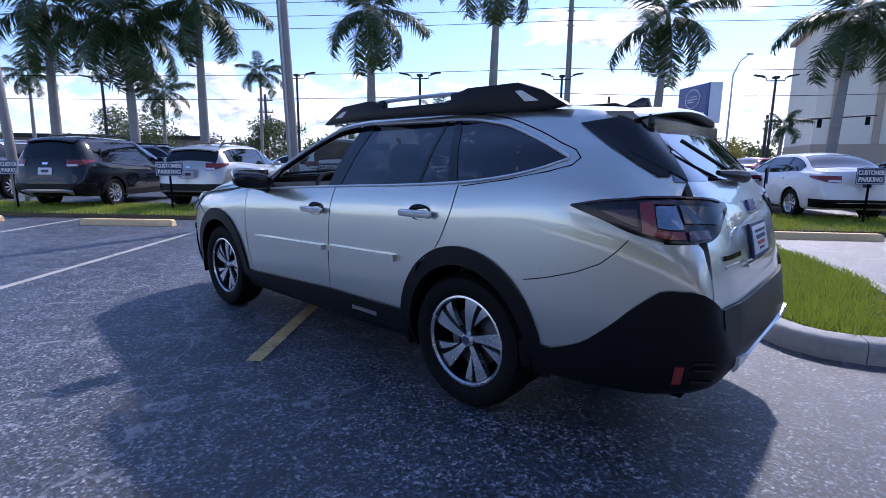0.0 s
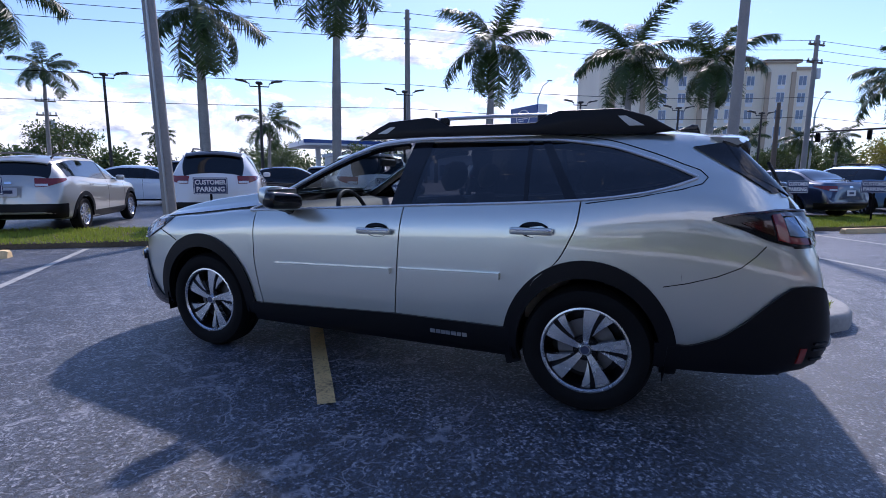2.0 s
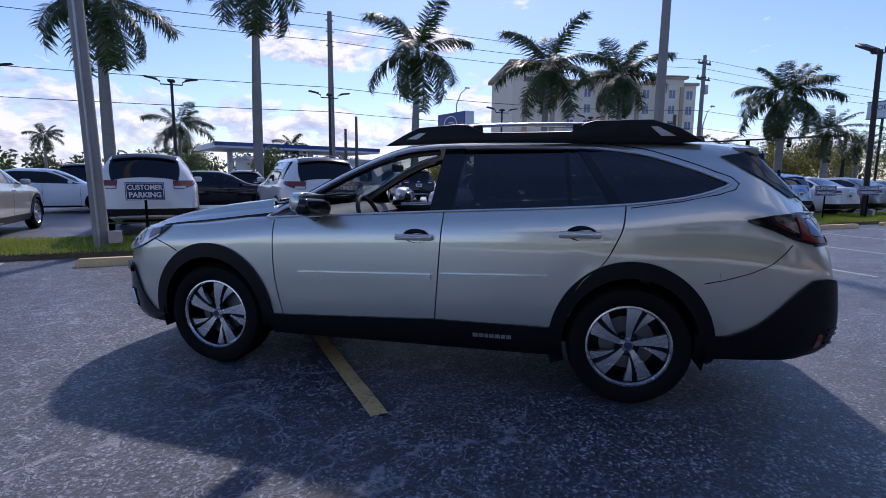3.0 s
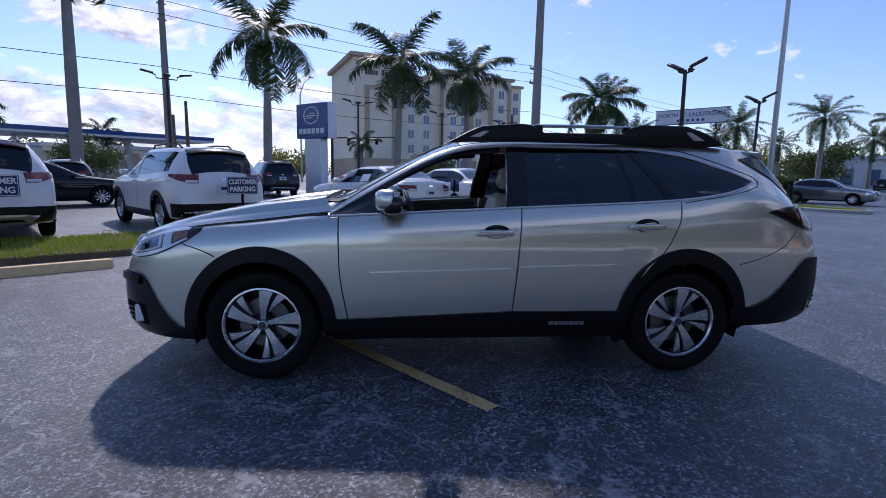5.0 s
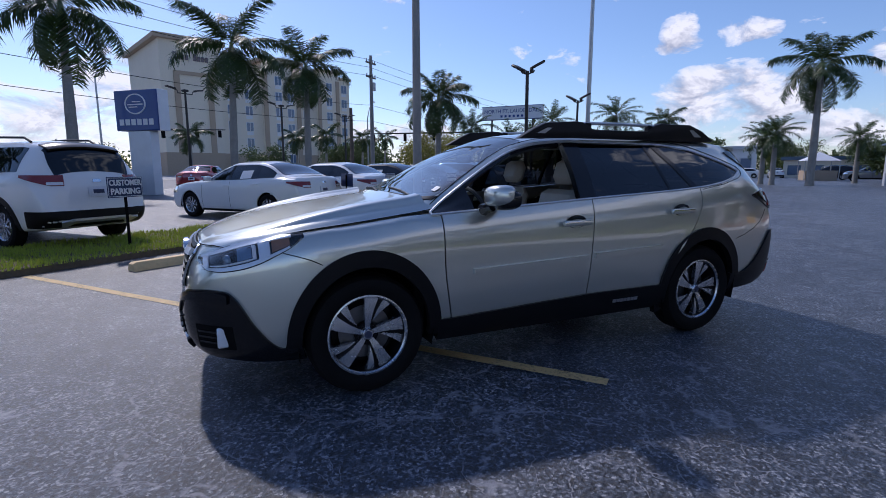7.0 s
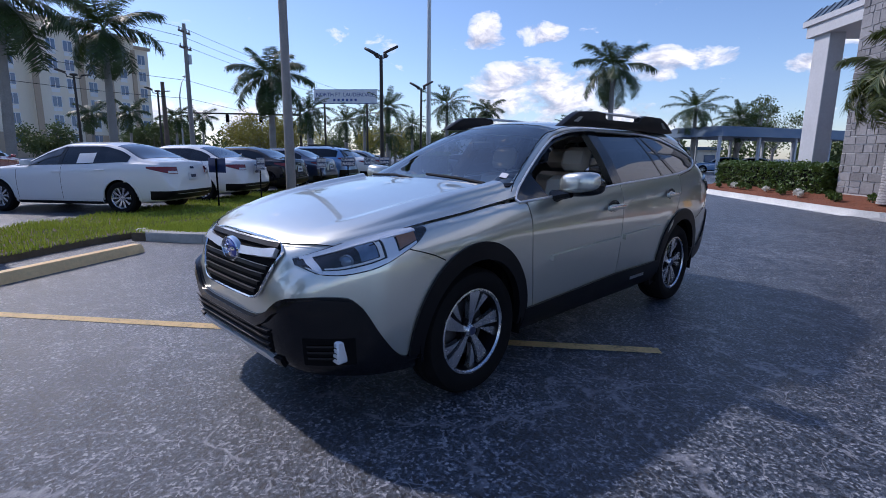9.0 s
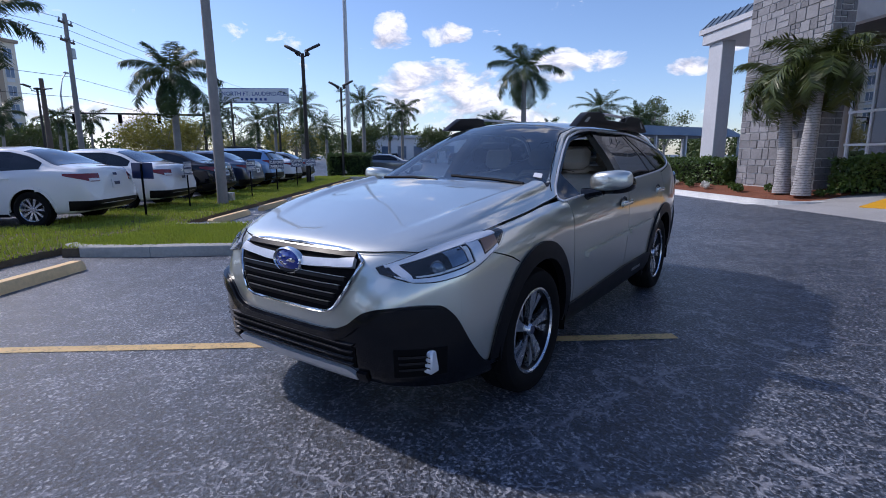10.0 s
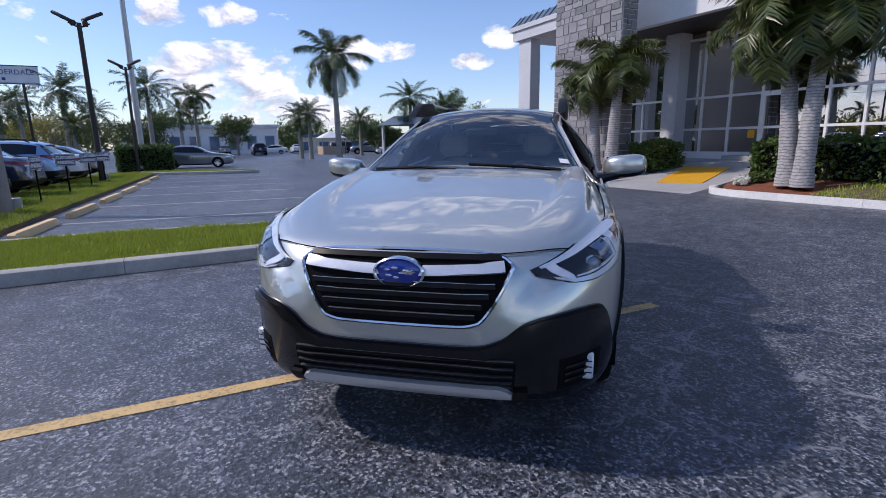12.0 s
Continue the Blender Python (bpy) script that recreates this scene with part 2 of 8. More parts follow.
def leaf_material(name, dark, light, rough=0.5):
    """Leaves: two greens by piece, some light through them."""
    mat = bpy.data.materials.new(name)
    mat.use_nodes = True
    n = Nodes(mat.node_tree)
    isl = n.add("ShaderNodeNewGeometry").outputs["Random Per Island"]
    at = n.add("ShaderNodeTexCoord").outputs["Object"]
    wide = n.noise(at, 1.4, 4.0, 0.6)
    f = n.math("ADD", n.math("MULTIPLY", isl, 0.6), n.math("MULTIPLY", wide, 0.5), clamp=True)
    col = n.mix(f, dark, light)
    b = n.add("ShaderNodeBsdfPrincipled", Base_Color=col, Roughness=rough)
    t = n.add("ShaderNodeBsdfTranslucent", Color=n.mix(0.5, col, light))
    mx = n.add("ShaderNodeMixShader", i0=0.20, i1=b.outputs[0], i2=t.outputs[0])
    n.tree.links.new(mx.outputs[0], n.add("ShaderNodeOutputMaterial").inputs[0])
    return mat


def ring_bark():
    """Pale grey palm trunk with leaf-scar rings."""
    mat = bpy.data.materials.new("pale_ringed_palm_bark")
    mat.use_nodes = True
    n = Nodes(mat.node_tree)
    at = n.add("ShaderNodeTexCoord").outputs["Object"]
    wob = n.noise(at, 6.0, 4.0, 0.6)
    z = n.add("ShaderNodeSeparateXYZ", Vector=at).outputs[2]
    band = n.math("SINE", n.math("ADD", n.math("MULTIPLY", z, 95.0), n.math("MULTIPLY", wob, 9.0)))
    lines = n.ramp(n.math("ADD", n.math("MULTIPLY", band, 0.5), 0.5), [(0.0, 0.45), (0.22, 0.9), (1.0, 1.0)])
    spot = n.ramp(n.noise(at, 14.0, 6.0, 0.7), [(0.30, (0.26, 0.25, 0.25)), (0.55, (0.44, 0.43, 0.43)), (0.80, (0.58, 0.56, 0.55))])
    b = n.add("ShaderNodeBsdfPrincipled", Base_Color=n.mix(1.0, spot, lines, "MULTIPLY"), Roughness=0.85)
    n.put(b, "Normal", n.add("ShaderNodeBump", Strength=0.7, Distance=0.012, Height=n.math("ADD", lines, wob)).outputs[0])
    n.tree.links.new(b.outputs[0], n.add("ShaderNodeOutputMaterial").inputs[0])
    return mat


M_ASPHALT = asphalt_material()
M_LINE_Y = worn_paint("yellow_line", (0.74, 0.52, 0.22))
M_LINE_W = worn_paint("white_line", (0.55, 0.54, 0.50), gone=0.40)
M_SILVER = paint("champagne_silver_paint", (0.62, 0.635, 0.58), 0.78, 0.30)
M_WHITE = paint("white_paint", (0.80, 0.81, 0.82), 0.0, 0.30)
M_BLACKP = paint("black_paint", (0.004, 0.005, 0.010), 0.0, 0.4)
M_NAVY = paint("navy_paint", (0.02, 0.035, 0.085), 0.4, 0.3)
M_BEIGE = paint("beige_grey_paint", (0.50, 0.485, 0.43), 0.45, 0.34)
M_SKYBLUE = paint("light_blue_paint", (0.20, 0.36, 0.62), 0.4, 0.3)
M_RED = paint("red_paint", (0.42, 0.03, 0.03), 0.3, 0.3)
M_GREY = paint("grey_paint", (0.16, 0.17, 0.19), 0.5, 0.3)
M_STEELBLUE = paint("steel_blue_paint", (0.06, 0.12, 0.24), 0.45, 0.3)
M_PLASTIC = surface("black_plastic", (0.006, 0.006, 0.008), 0.42, 0, (160, 0.12), (4, 0.12), (400, 0.12, 0.001), spec=0.22)
M_CLAD = surface("gloss_black_cladding", (0.005, 0.005, 0.007), 0.16, 0, (160, 0.10), (4, 0.12), (400, 0.03, 0.001), spec=0.42)
M_GLOSSBLACK = surface("gloss_black", (0.008, 0.008, 0.010), 0.12, 0, (60, 0.03), (4, 0.05), None)
M_TYRE = surface("tyre_rubber", (0.007, 0.007, 0.008), 0.75, 0, (80, 0.15), (6, 0.2), (140, 0.3, 0.002), spec=0.15)
M_ALLOY = surface("machined_alloy", (0.66, 0.68, 0.72), 0.26, 0.92, (120, 0.04), (8, 0.05), None)
M_RIMBLACK = surface("black_rim_paint", (0.005, 0.005, 0.007), 0.35, 0.0, (60, 0.05), (8, 0.1), None, spec=0.25)
M_DISC = surface("brake_disc_steel", (0.16, 0.16, 0.17), 0.45, 0.8, (60, 0.1), (20, 0.1), None)
M_CHROME = surface("chrome", (0.78, 0.79, 0.80), 0.10, 1.0, (60, 0.02), (8, 0.03), None)
M_SATIN = surface("satin_silver", (0.55, 0.56, 0.57), 0.32, 0.9, (80, 0.04), (8, 0.05), None)
M_BRUSHED = surface("brushed_silver", (0.74, 0.75, 0.77), 0.35, 0.6, (80, 0.04), (8, 0.05), None)
M_SLAT = surface("dark_satin_slat", (0.008, 0.008, 0.010), 0.35, 0.0, (80, 0.04), (8, 0.05), None, spec=0.15)
M_REARGLASS = pane("rear_window_glass", (0.08, 0.09, 0.10), (0.95, 0.97, 1.0), 0.0, 3.4)
M_LAMPSILVER = surface("lamp_silver", (0.82, 0.85, 0.90), 0.22, 0.25, (80, 0.04), (8, 0.05), None)
M_SMOKE = surface("smoked_lens", (0.045, 0.050, 0.060), 0.12, 0.2, (80, 0.1), (20, 0.2), None, 0.6)
M_LAMPBLUE = surface("lamp_chamber", (0.20, 0.26, 0.34), 0.15, 0.6, (80, 0.1), (20, 0.2), None)
M_AMBERDARK = surface("amber_marker", (0.30, 0.14, 0.07), 0.2, 0, (80, 0.1), (20, 0.2), None, 0.6)
M_GLASS = pane("windscreen_glass", (0.46, 0.53, 0.55), (1, 1, 1), 0.0, 1.95)
M_TINT = pane("tinted_glass", (0.05, 0.055, 0.065), (0.95, 0.97, 1.0), 0.0, 1.75)
M_DARKGLASS = pane("dark_car_glass", (0.05, 0.06, 0.075), (0.9, 0.95, 1.0), 0.0, 1.6)
M_LENS = pane("lamp_lens", (0.92, 0.94, 0.96), (1, 1, 1), 0.0, 1.5)
M_REDLENS = surface("red_lens", (0.20, 0.012, 0.011), 0.12, 0, (60, 0.1), (9, 0.1), None, 0.8)
M_DARKRED = surface("dark_red_lens", (0.055, 0.008, 0.008), 0.10, 0, (60, 0.1), (9, 0.1), None, 0.8)
M_AMBER = surface("amber_lens", (0.75, 0.26, 0.03), 0.2, 0, (60, 0.05), (9, 0.1), None, 0.5)
M_LEATHER = surface("cream_leather", (0.52, 0.47, 0.40), 0.5, 0, (90, 0.06), (6, 0.08), (180, 0.2, 0.002))
M_TRIM = surface("charcoal_trim", (0.030, 0.031, 0.034), 0.6, 0, (90, 0.1), (6, 0.1), (220, 0.2, 0.001))
M_BLUEBADGE = surface("blue_badge", (0.015, 0.04, 0.30), 0.15, 0.2, (60, 0.05), (20, 0.05), None, 1.0)
M_PLATE = surface("dealer_plate", (0.70, 0.71, 0.74), 0.4, 0, (60, 0.05), (20, 0.05), None)
M_INK = surface("dark_ink", (0.04, 0.05, 0.10), 0.5, 0, (60, 0.05), (20, 0.05), None)
M_REDINK = surface("red_ink", (0.45, 0.05, 0.05), 0.5, 0, (60, 0.05), (20, 0.05), None)
M_ROAD = surface("pale_road_asphalt", (0.20, 0.20, 0.205), 0.7, 0, (14, 0.14), (0.4, 0.16), (30, 0.4, 0.006))
M_CONCRETE = surface("kerb_concrete", (0.42, 0.41, 0.38), 0.8, 0, (22, 0.14), (1.6, 0.22), (45, 0.5, 0.008))
M_CREAMKERB = surface("cream_painted_concrete", (0.80, 0.57, 0.29), 0.7, 0, (30, 0.12), (2.0, 0.16), (40, 0.5, 0.008), vary=0.12)
M_WHITEKERB = surface("white_painted_kerb", (0.72, 0.72, 0.70), 0.7, 0, (30, 0.10), (1.2, 0.14), (40, 0.5, 0.008), vary=0.06)
M_SOIL = surface("sandy_soil", (0.13, 0.10, 0.065), 0.9, 0, (24, 0.25), (1.8, 0.3), (30, 0.8, 0.02))
M_GRASS = leaf_material("grass_blades", (0.15, 0.24, 0.020), (0.46, 0.52, 0.06), 0.55)
M_POLE = surface("weathered_concrete_pole", (0.30, 0.28, 0.26), 0.75, 0, (25, 0.12), (1.1, 0.16), (50, 0.4, 0.006))
M_BRONZE = surface("dark_bronze_metal", (0.045, 0.040, 0.036), 0.5, 0.4, (60, 0.1), (3, 0.1), None)
M_GALV = surface("galvanised_steel", (0.45, 0.46, 0.47), 0.45, 0.8, (60, 0.08), (3, 0.12), None)
M_BARK = surface("grey_palm_bark", (0.30, 0.28, 0.25), 0.85, 0, (14, 0.16), (1.3, 0.2), (26, 0.7, 0.02))
M_PALEBARK = ring_bark()
# golden sun highlights are put into the lighter of the two greens
M_FROND_E = leaf_material("sunlit_palm_fronds", (0.016, 0.034, 0.008), (0.125, 0.155, 0.030), 0.38)
M_SHAFT = surface("green_crownshaft", (0.17, 0.22, 0.07), 0.5, 0, (18, 0.12), (2, 0.15), (24, 0.2, 0.01))
M_FROND = leaf_material("palm_fronds", (0.018, 0.042, 0.010), (0.065, 0.105, 0.020), 0.42)
M_DRYFROND = leaf_material("brown_fronds", (0.10, 0.06, 0.025), (0.22, 0.14, 0.06), 0.7)
M_HEDGE = leaf_material("hedge_leaves", (0.028, 0.060, 0.012), (0.11, 0.18, 0.03), 0.45)
M_TREE = leaf_material("tree_leaves", (0.035, 0.062, 0.016), (0.13, 0.17, 0.045), 0.55)
# brighter copy of M_TREE: sunlight is put into the yellow leaf colour
M_TREE_Y = leaf_material("sunlit_yellow_leaves", (0.10, 0.11, 0.02), (0.36, 0.32, 0.05), 0.55)
M_WOOD = surface("weathered_timber", (0.16, 0.12, 0.09), 0.85, 0, (20, 0.18), (1.2, 0.2), (30, 0.5, 0.01))
M_SIGNBLUE = surface("sign_blue", (0.012, 0.060, 0.26), 0.35, 0, (40, 0.04), (2, 0.06), None, 0.3)
M_SIGNNAVY = surface("parking_sign_navy", (0.012, 0.03, 0.10), 0.4, 0, (40, 0.05), (6, 0.08), None)
M_SIGNWHITE = surface("sign_white", (0.78, 0.79, 0.81), 0.45, 0, (40, 0.04), (2, 0.06), None)
M_STUCCO = surface("cream_stucco", (0.80, 0.72, 0.58), 0.9, 0, (6, 0.04), (0.12, 0.06), (8, 0.2, 0.02))
M_STUCCO_D = surface("tan_stucco", (0.46, 0.36, 0.26), 0.9, 0, (6, 0.05), (0.12, 0.08), (8, 0.2, 0.02))
M_GREYWALL = surface("grey_stucco", (0.56, 0.58, 0.61), 0.85, 0, (12, 0.06), (0.7, 0.08), (30, 0.3, 0.006))
M_WHITEWALL = surface("white_panel", (0.76, 0.77, 0.78), 0.55, 0, (12, 0.03), (0.7, 0.05), None)
M_STONE = surface("grey_cut_stone", (0.25, 0.25, 0.26), 0.85, 0, (14, 0.18), (2.2, 0.18), (26, 0.8, 0.015), vary=0.28)
M_MORTAR = surface("pale_mortar", (0.56, 0.56, 0.55), 0.9, 0, (30, 0.1), (2, 0.12), (50, 0.5, 0.006))
M_WINGLASS = pane("shopfront_glass", (0.30, 0.31, 0.32), (0.95, 0.97, 1.0), 0.0, 5.0)
M_MULCH = surface("red_bark_mulch", (0.22, 0.075, 0.035), 0.9, 0, (30, 0.3), (3, 0.25), (34, 1.0, 0.03))
M_YELLOW = worn_paint("safety_yellow", (0.78, 0.40, 0.012), (0.38, 0.36, 0.33), 0.30)
M_WALK = surface("grey_walk_concrete", (0.36, 0.36, 0.36), 0.8, 0, (24, 0.1), (0.9, 0.14), (50, 0.4, 0.005))
M_HOTELGLASS = surface("hotel_window_glass", (0.10, 0.16, 0.26), 0.15, 0, (6, 0.05), (0.4, 0.1), None, 0.5)
M_ROOFBLUE = surface("blue_grey_metal_roof", (0.10, 0.15, 0.21), 0.5, 0.2, (10, 0.06), (1, 0.08), None)
M_WHITEFLOWER = leaf_material("white_flowers", (0.60, 0.60, 0.52), (0.85, 0.85, 0.80), 0.6)
M_WARM = glow("warm_downlight", (1.0, 0.66, 0.30), 14.0)
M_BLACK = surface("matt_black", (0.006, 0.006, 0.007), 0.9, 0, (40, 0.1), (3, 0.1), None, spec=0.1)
M_INTERIOR = surface("showroom_interior", (0.16, 0.155, 0.15), 0.8, 0, (8, 0.1), (0.8, 0.2), None)


# ---------------------------------------------------------------- mesh helpers
def thing(name, m, label, category, group="", kind=""):
    ob = new(name)
    ob.empty_display_size = 0.2
    ob.matrix_world = m
    return tagged(ob, label, category, group, kind)


def mesh_of(name, verts, faces, mat, smooth=True):
    me = bpy.data.meshes.new(name)
    me.from_pydata([tuple(v) for v in verts], [], faces)
    me.materials.append(mat)
    if smooth:
        me.shade_smooth()
    return me


def of_bm(name, bm, mat, smooth=True):
    bmesh.ops.recalc_face_normals(bm, faces=bm.faces)
    me = bpy.data.meshes.new(name)
    bm.to_mesh(me)
    bm.free()
    me.materials.append(mat)
    if smooth:
        me.shade_smooth()
        me.set_sharp_from_angle(angle=radians(40))
    return me


def part(name, data, mat, parent, label="", m=None, smooth=True):
    """One mesh object under a thing or a part. data: a bmesh, a mesh, or a left and a right bmesh."""
    if isinstance(data, list):
        return [part(name, d, mat, parent, label, m, smooth) for d in data][0]
    me = of_bm(name, data, mat, smooth) if isinstance(data, bmesh.types.BMesh) else data
    ob = new(name, me)
    ob.parent = parent
    if m is not None:
        ob.matrix_local = m
    return tagged(ob, label)


def solo(name, data, mat, m, label, category, group="", kind="", smooth=True):
    """A thing that is one mesh."""
    me = of_bm(name, data, mat, smooth) if isinstance(data, bmesh.types.BMesh) else data
    ob = new(name, me)
    ob.matrix_world = m
    return tagged(ob, label, category, group, kind)


def box(bm, x0, x1, y0, y1, z0, z1, bevel=0.0, segments=2):
    vs = [bm.verts.new(p) for p in ((x0, y0, z0), (x1, y0, z0), (x1, y1, z0), (x0, y1, z0), (x0, y0, z1), (x1, y0, z1), (x1, y1, z1), (x0, y1, z1))]
    fs = [bm.faces.new([vs[i] for i in f]) for f in ((3, 2, 1, 0), (4, 5, 6, 7), (0, 1, 5, 4), (1, 2, 6, 5), (2, 3, 7, 6), (3, 0, 4, 7))]
    if bevel:
        es = list({e for f in fs for e in f.edges})
        bmesh.ops.bevel(bm, geom=es, offset=bevel, segments=segments, profile=0.5, affect="EDGES")
    return bm


def boxes(*items, bevel=0.0):
    bm = bmesh.new()
    for it in items:
        box(bm, *it, bevel=bevel, segments=1)
    return bm


def tube(bm, path, radius, sides=8, caps=True):
    """A tube along a path; radius is a number or one for each point."""
    path = [Vector(p) for p in path]
    n = len(path)
    rad = [radius] * n if isinstance(radius, (int, float)) else list(radius)
    rings = []
    up = Vector((0, 0, 1))
    for i, p in enumerate(path):
        d = (path[min(i + 1, n - 1)] - path[max(i - 1, 0)]).normalized()
        ref = up if abs(d.z) < 0.95 else Vector((1, 0, 0))
        a = d.cross(ref).normalized()
        b = a.cross(d).normalized()
        rings.append([bm.verts.new(p + rad[i] * (math.cos(t) * a + math.sin(t) * b)) for t in (2 * math.pi * k / sides for k in range(sides))])
    for r, q in zip(rings, rings[1:]):
        for k in range(sides):
            bm.faces.new((r[k], r[(k + 1) % sides], q[(k + 1) % sides], q[k]))
    if caps:
        bm.faces.new(rings[0][::-1])
        bm.faces.new(rings[-1])
    return bm


def tubes(*items, sides=8):
    bm = bmesh.new()
    for path, r in items:
        tube(bm, path, r, sides)
    return bm


def lathe(profile, sides=40, axis="y"):
    """Turn (radius, along) pairs round the y axis or the z axis."""
    bm = bmesh.new()
    rings = []
    for r, a in profile:
        ring = []
        for k in range(sides):
            t = 2 * math.pi * k / sides
            c, s = r * math.cos(t), r * math.sin(t)
            ring.append(bm.verts.new((c, a, s) if axis == "y" else (c, s, a)))
        rings.append(ring)
    for r, q in zip(rings, rings[1:]):
        for k in range(sides):
            bm.faces.new((r[k], r[(k + 1) % sides], q[(k + 1) % sides], q[k]))
    return bm


def prism(points, y0, y1, bevel=0.0):
    """Extrude a polygon given in (x, z) from y0 to y1."""
    bm = bmesh.new()
    a = [bm.verts.new((x, y0, z)) for x, z in points]
    b = [bm.verts.new((x, y1, z)) for x, z in points]
    n = len(points)
    bm.faces.new(a)
    bm.faces.new(b[::-1])
    for i in range(n):
        bm.faces.new((a[i], b[i], b[(i + 1) % n], a[(i + 1) % n]))
    bmesh.ops.recalc_face_normals(bm, faces=bm.faces)
    if bevel:
        bmesh.ops.bevel(bm, geom=[e for e in bm.edges if abs(e.verts[0].co.y - e.verts[1].co.y) < 1e-6], offset=bevel, segments=2, profile=0.5, affect="EDGES")
    return bm


def slab(points, z0, z1, bevel=0.0):
    """Extrude a plan polygon (x, y) from z0 to z1."""
    bm = bmesh.new()
    a = [bm.verts.new((x, y, z0)) for x, y in points]
    b = [bm.verts.new((x, y, z1)) for x, y in points]
    n = len(points)
    bm.faces.new(a[::-1])
    top = bm.faces.new(b)
    for i in range(n):
        bm.faces.new((a[i], a[(i + 1) % n], b[(i + 1) % n], b[i]))
    bmesh.ops.recalc_face_normals(bm, faces=bm.faces)
    if bevel:
        bmesh.ops.bevel(bm, geom=list(top.edges), offset=bevel, segments=3, profile=0.5, affect="EDGES")
    return bm


def letters(words, size, mat, name="lettering", bold=0.0, depth=0.004):
    """Words in the built-in font as a mesh, centred, in the x-z plane, facing -y."""
    cu = bpy.data.curves.new(name, "FONT")
    cu.body, cu.size, cu.align_x, cu.align_y, cu.extrude, cu.offset = words, size, "CENTER", "CENTER", depth, bold
    cu.resolution_u = 3
    ob = bpy.data.objects.new(name, cu)
    scene.collection.objects.link(ob)
    me = bpy.data.meshes.new_from_object(ob.evaluated_get(bpy.context.evaluated_depsgraph_get()))
    bpy.data.objects.remove(ob)
    bpy.data.curves.remove(cu)
    me.transform(Euler((radians(90), 0, 0)).to_matrix().to_4x4())
    me.materials.clear()
    me.materials.append(mat)
    return me


def smooth_curve(knots):
    """A monotone cubic through (x, value) knots."""
    ks = sorted(knots)
    xs = np.array([k[0] for k in ks], float)
    ys = np.array([k[1] for k in ks], float)
    d = np.diff(ys) / np.diff(xs)
    m = np.zeros(len(xs))
    m[0], m[-1] = d[0], d[-1]
    for i in range(1, len(xs) - 1):
        if d[i - 1] * d[i] > 0:
            w1, w2 = 2 * (xs[i + 1] - xs[i]) + (xs[i] - xs[i - 1]), (xs[i + 1] - xs[i]) + 2 * (xs[i] - xs[i - 1])
            m[i] = (w1 + w2) / (w1 / d[i - 1] + w2 / d[i])

    def f(x):
        x = min(max(x, xs[0]), xs[-1])
        i = min(max(int(np.searchsorted(xs, x)) - 1, 0), len(xs) - 2)
        h = xs[i + 1] - xs[i]
        t = (x - xs[i]) / h
        return float((2 * t ** 3 - 3 * t ** 2 + 1) * ys[i] + (t ** 3 - 2 * t ** 2 + t) * h * m[i] + (-2 * t ** 3 + 3 * t ** 2) * ys[i + 1] + (t ** 3 - t ** 2) * h * m[i + 1])
    return f


def lerp(a, b, t):
    return a + (b - a) * t


from mathutils.bvhtree import BVHTree


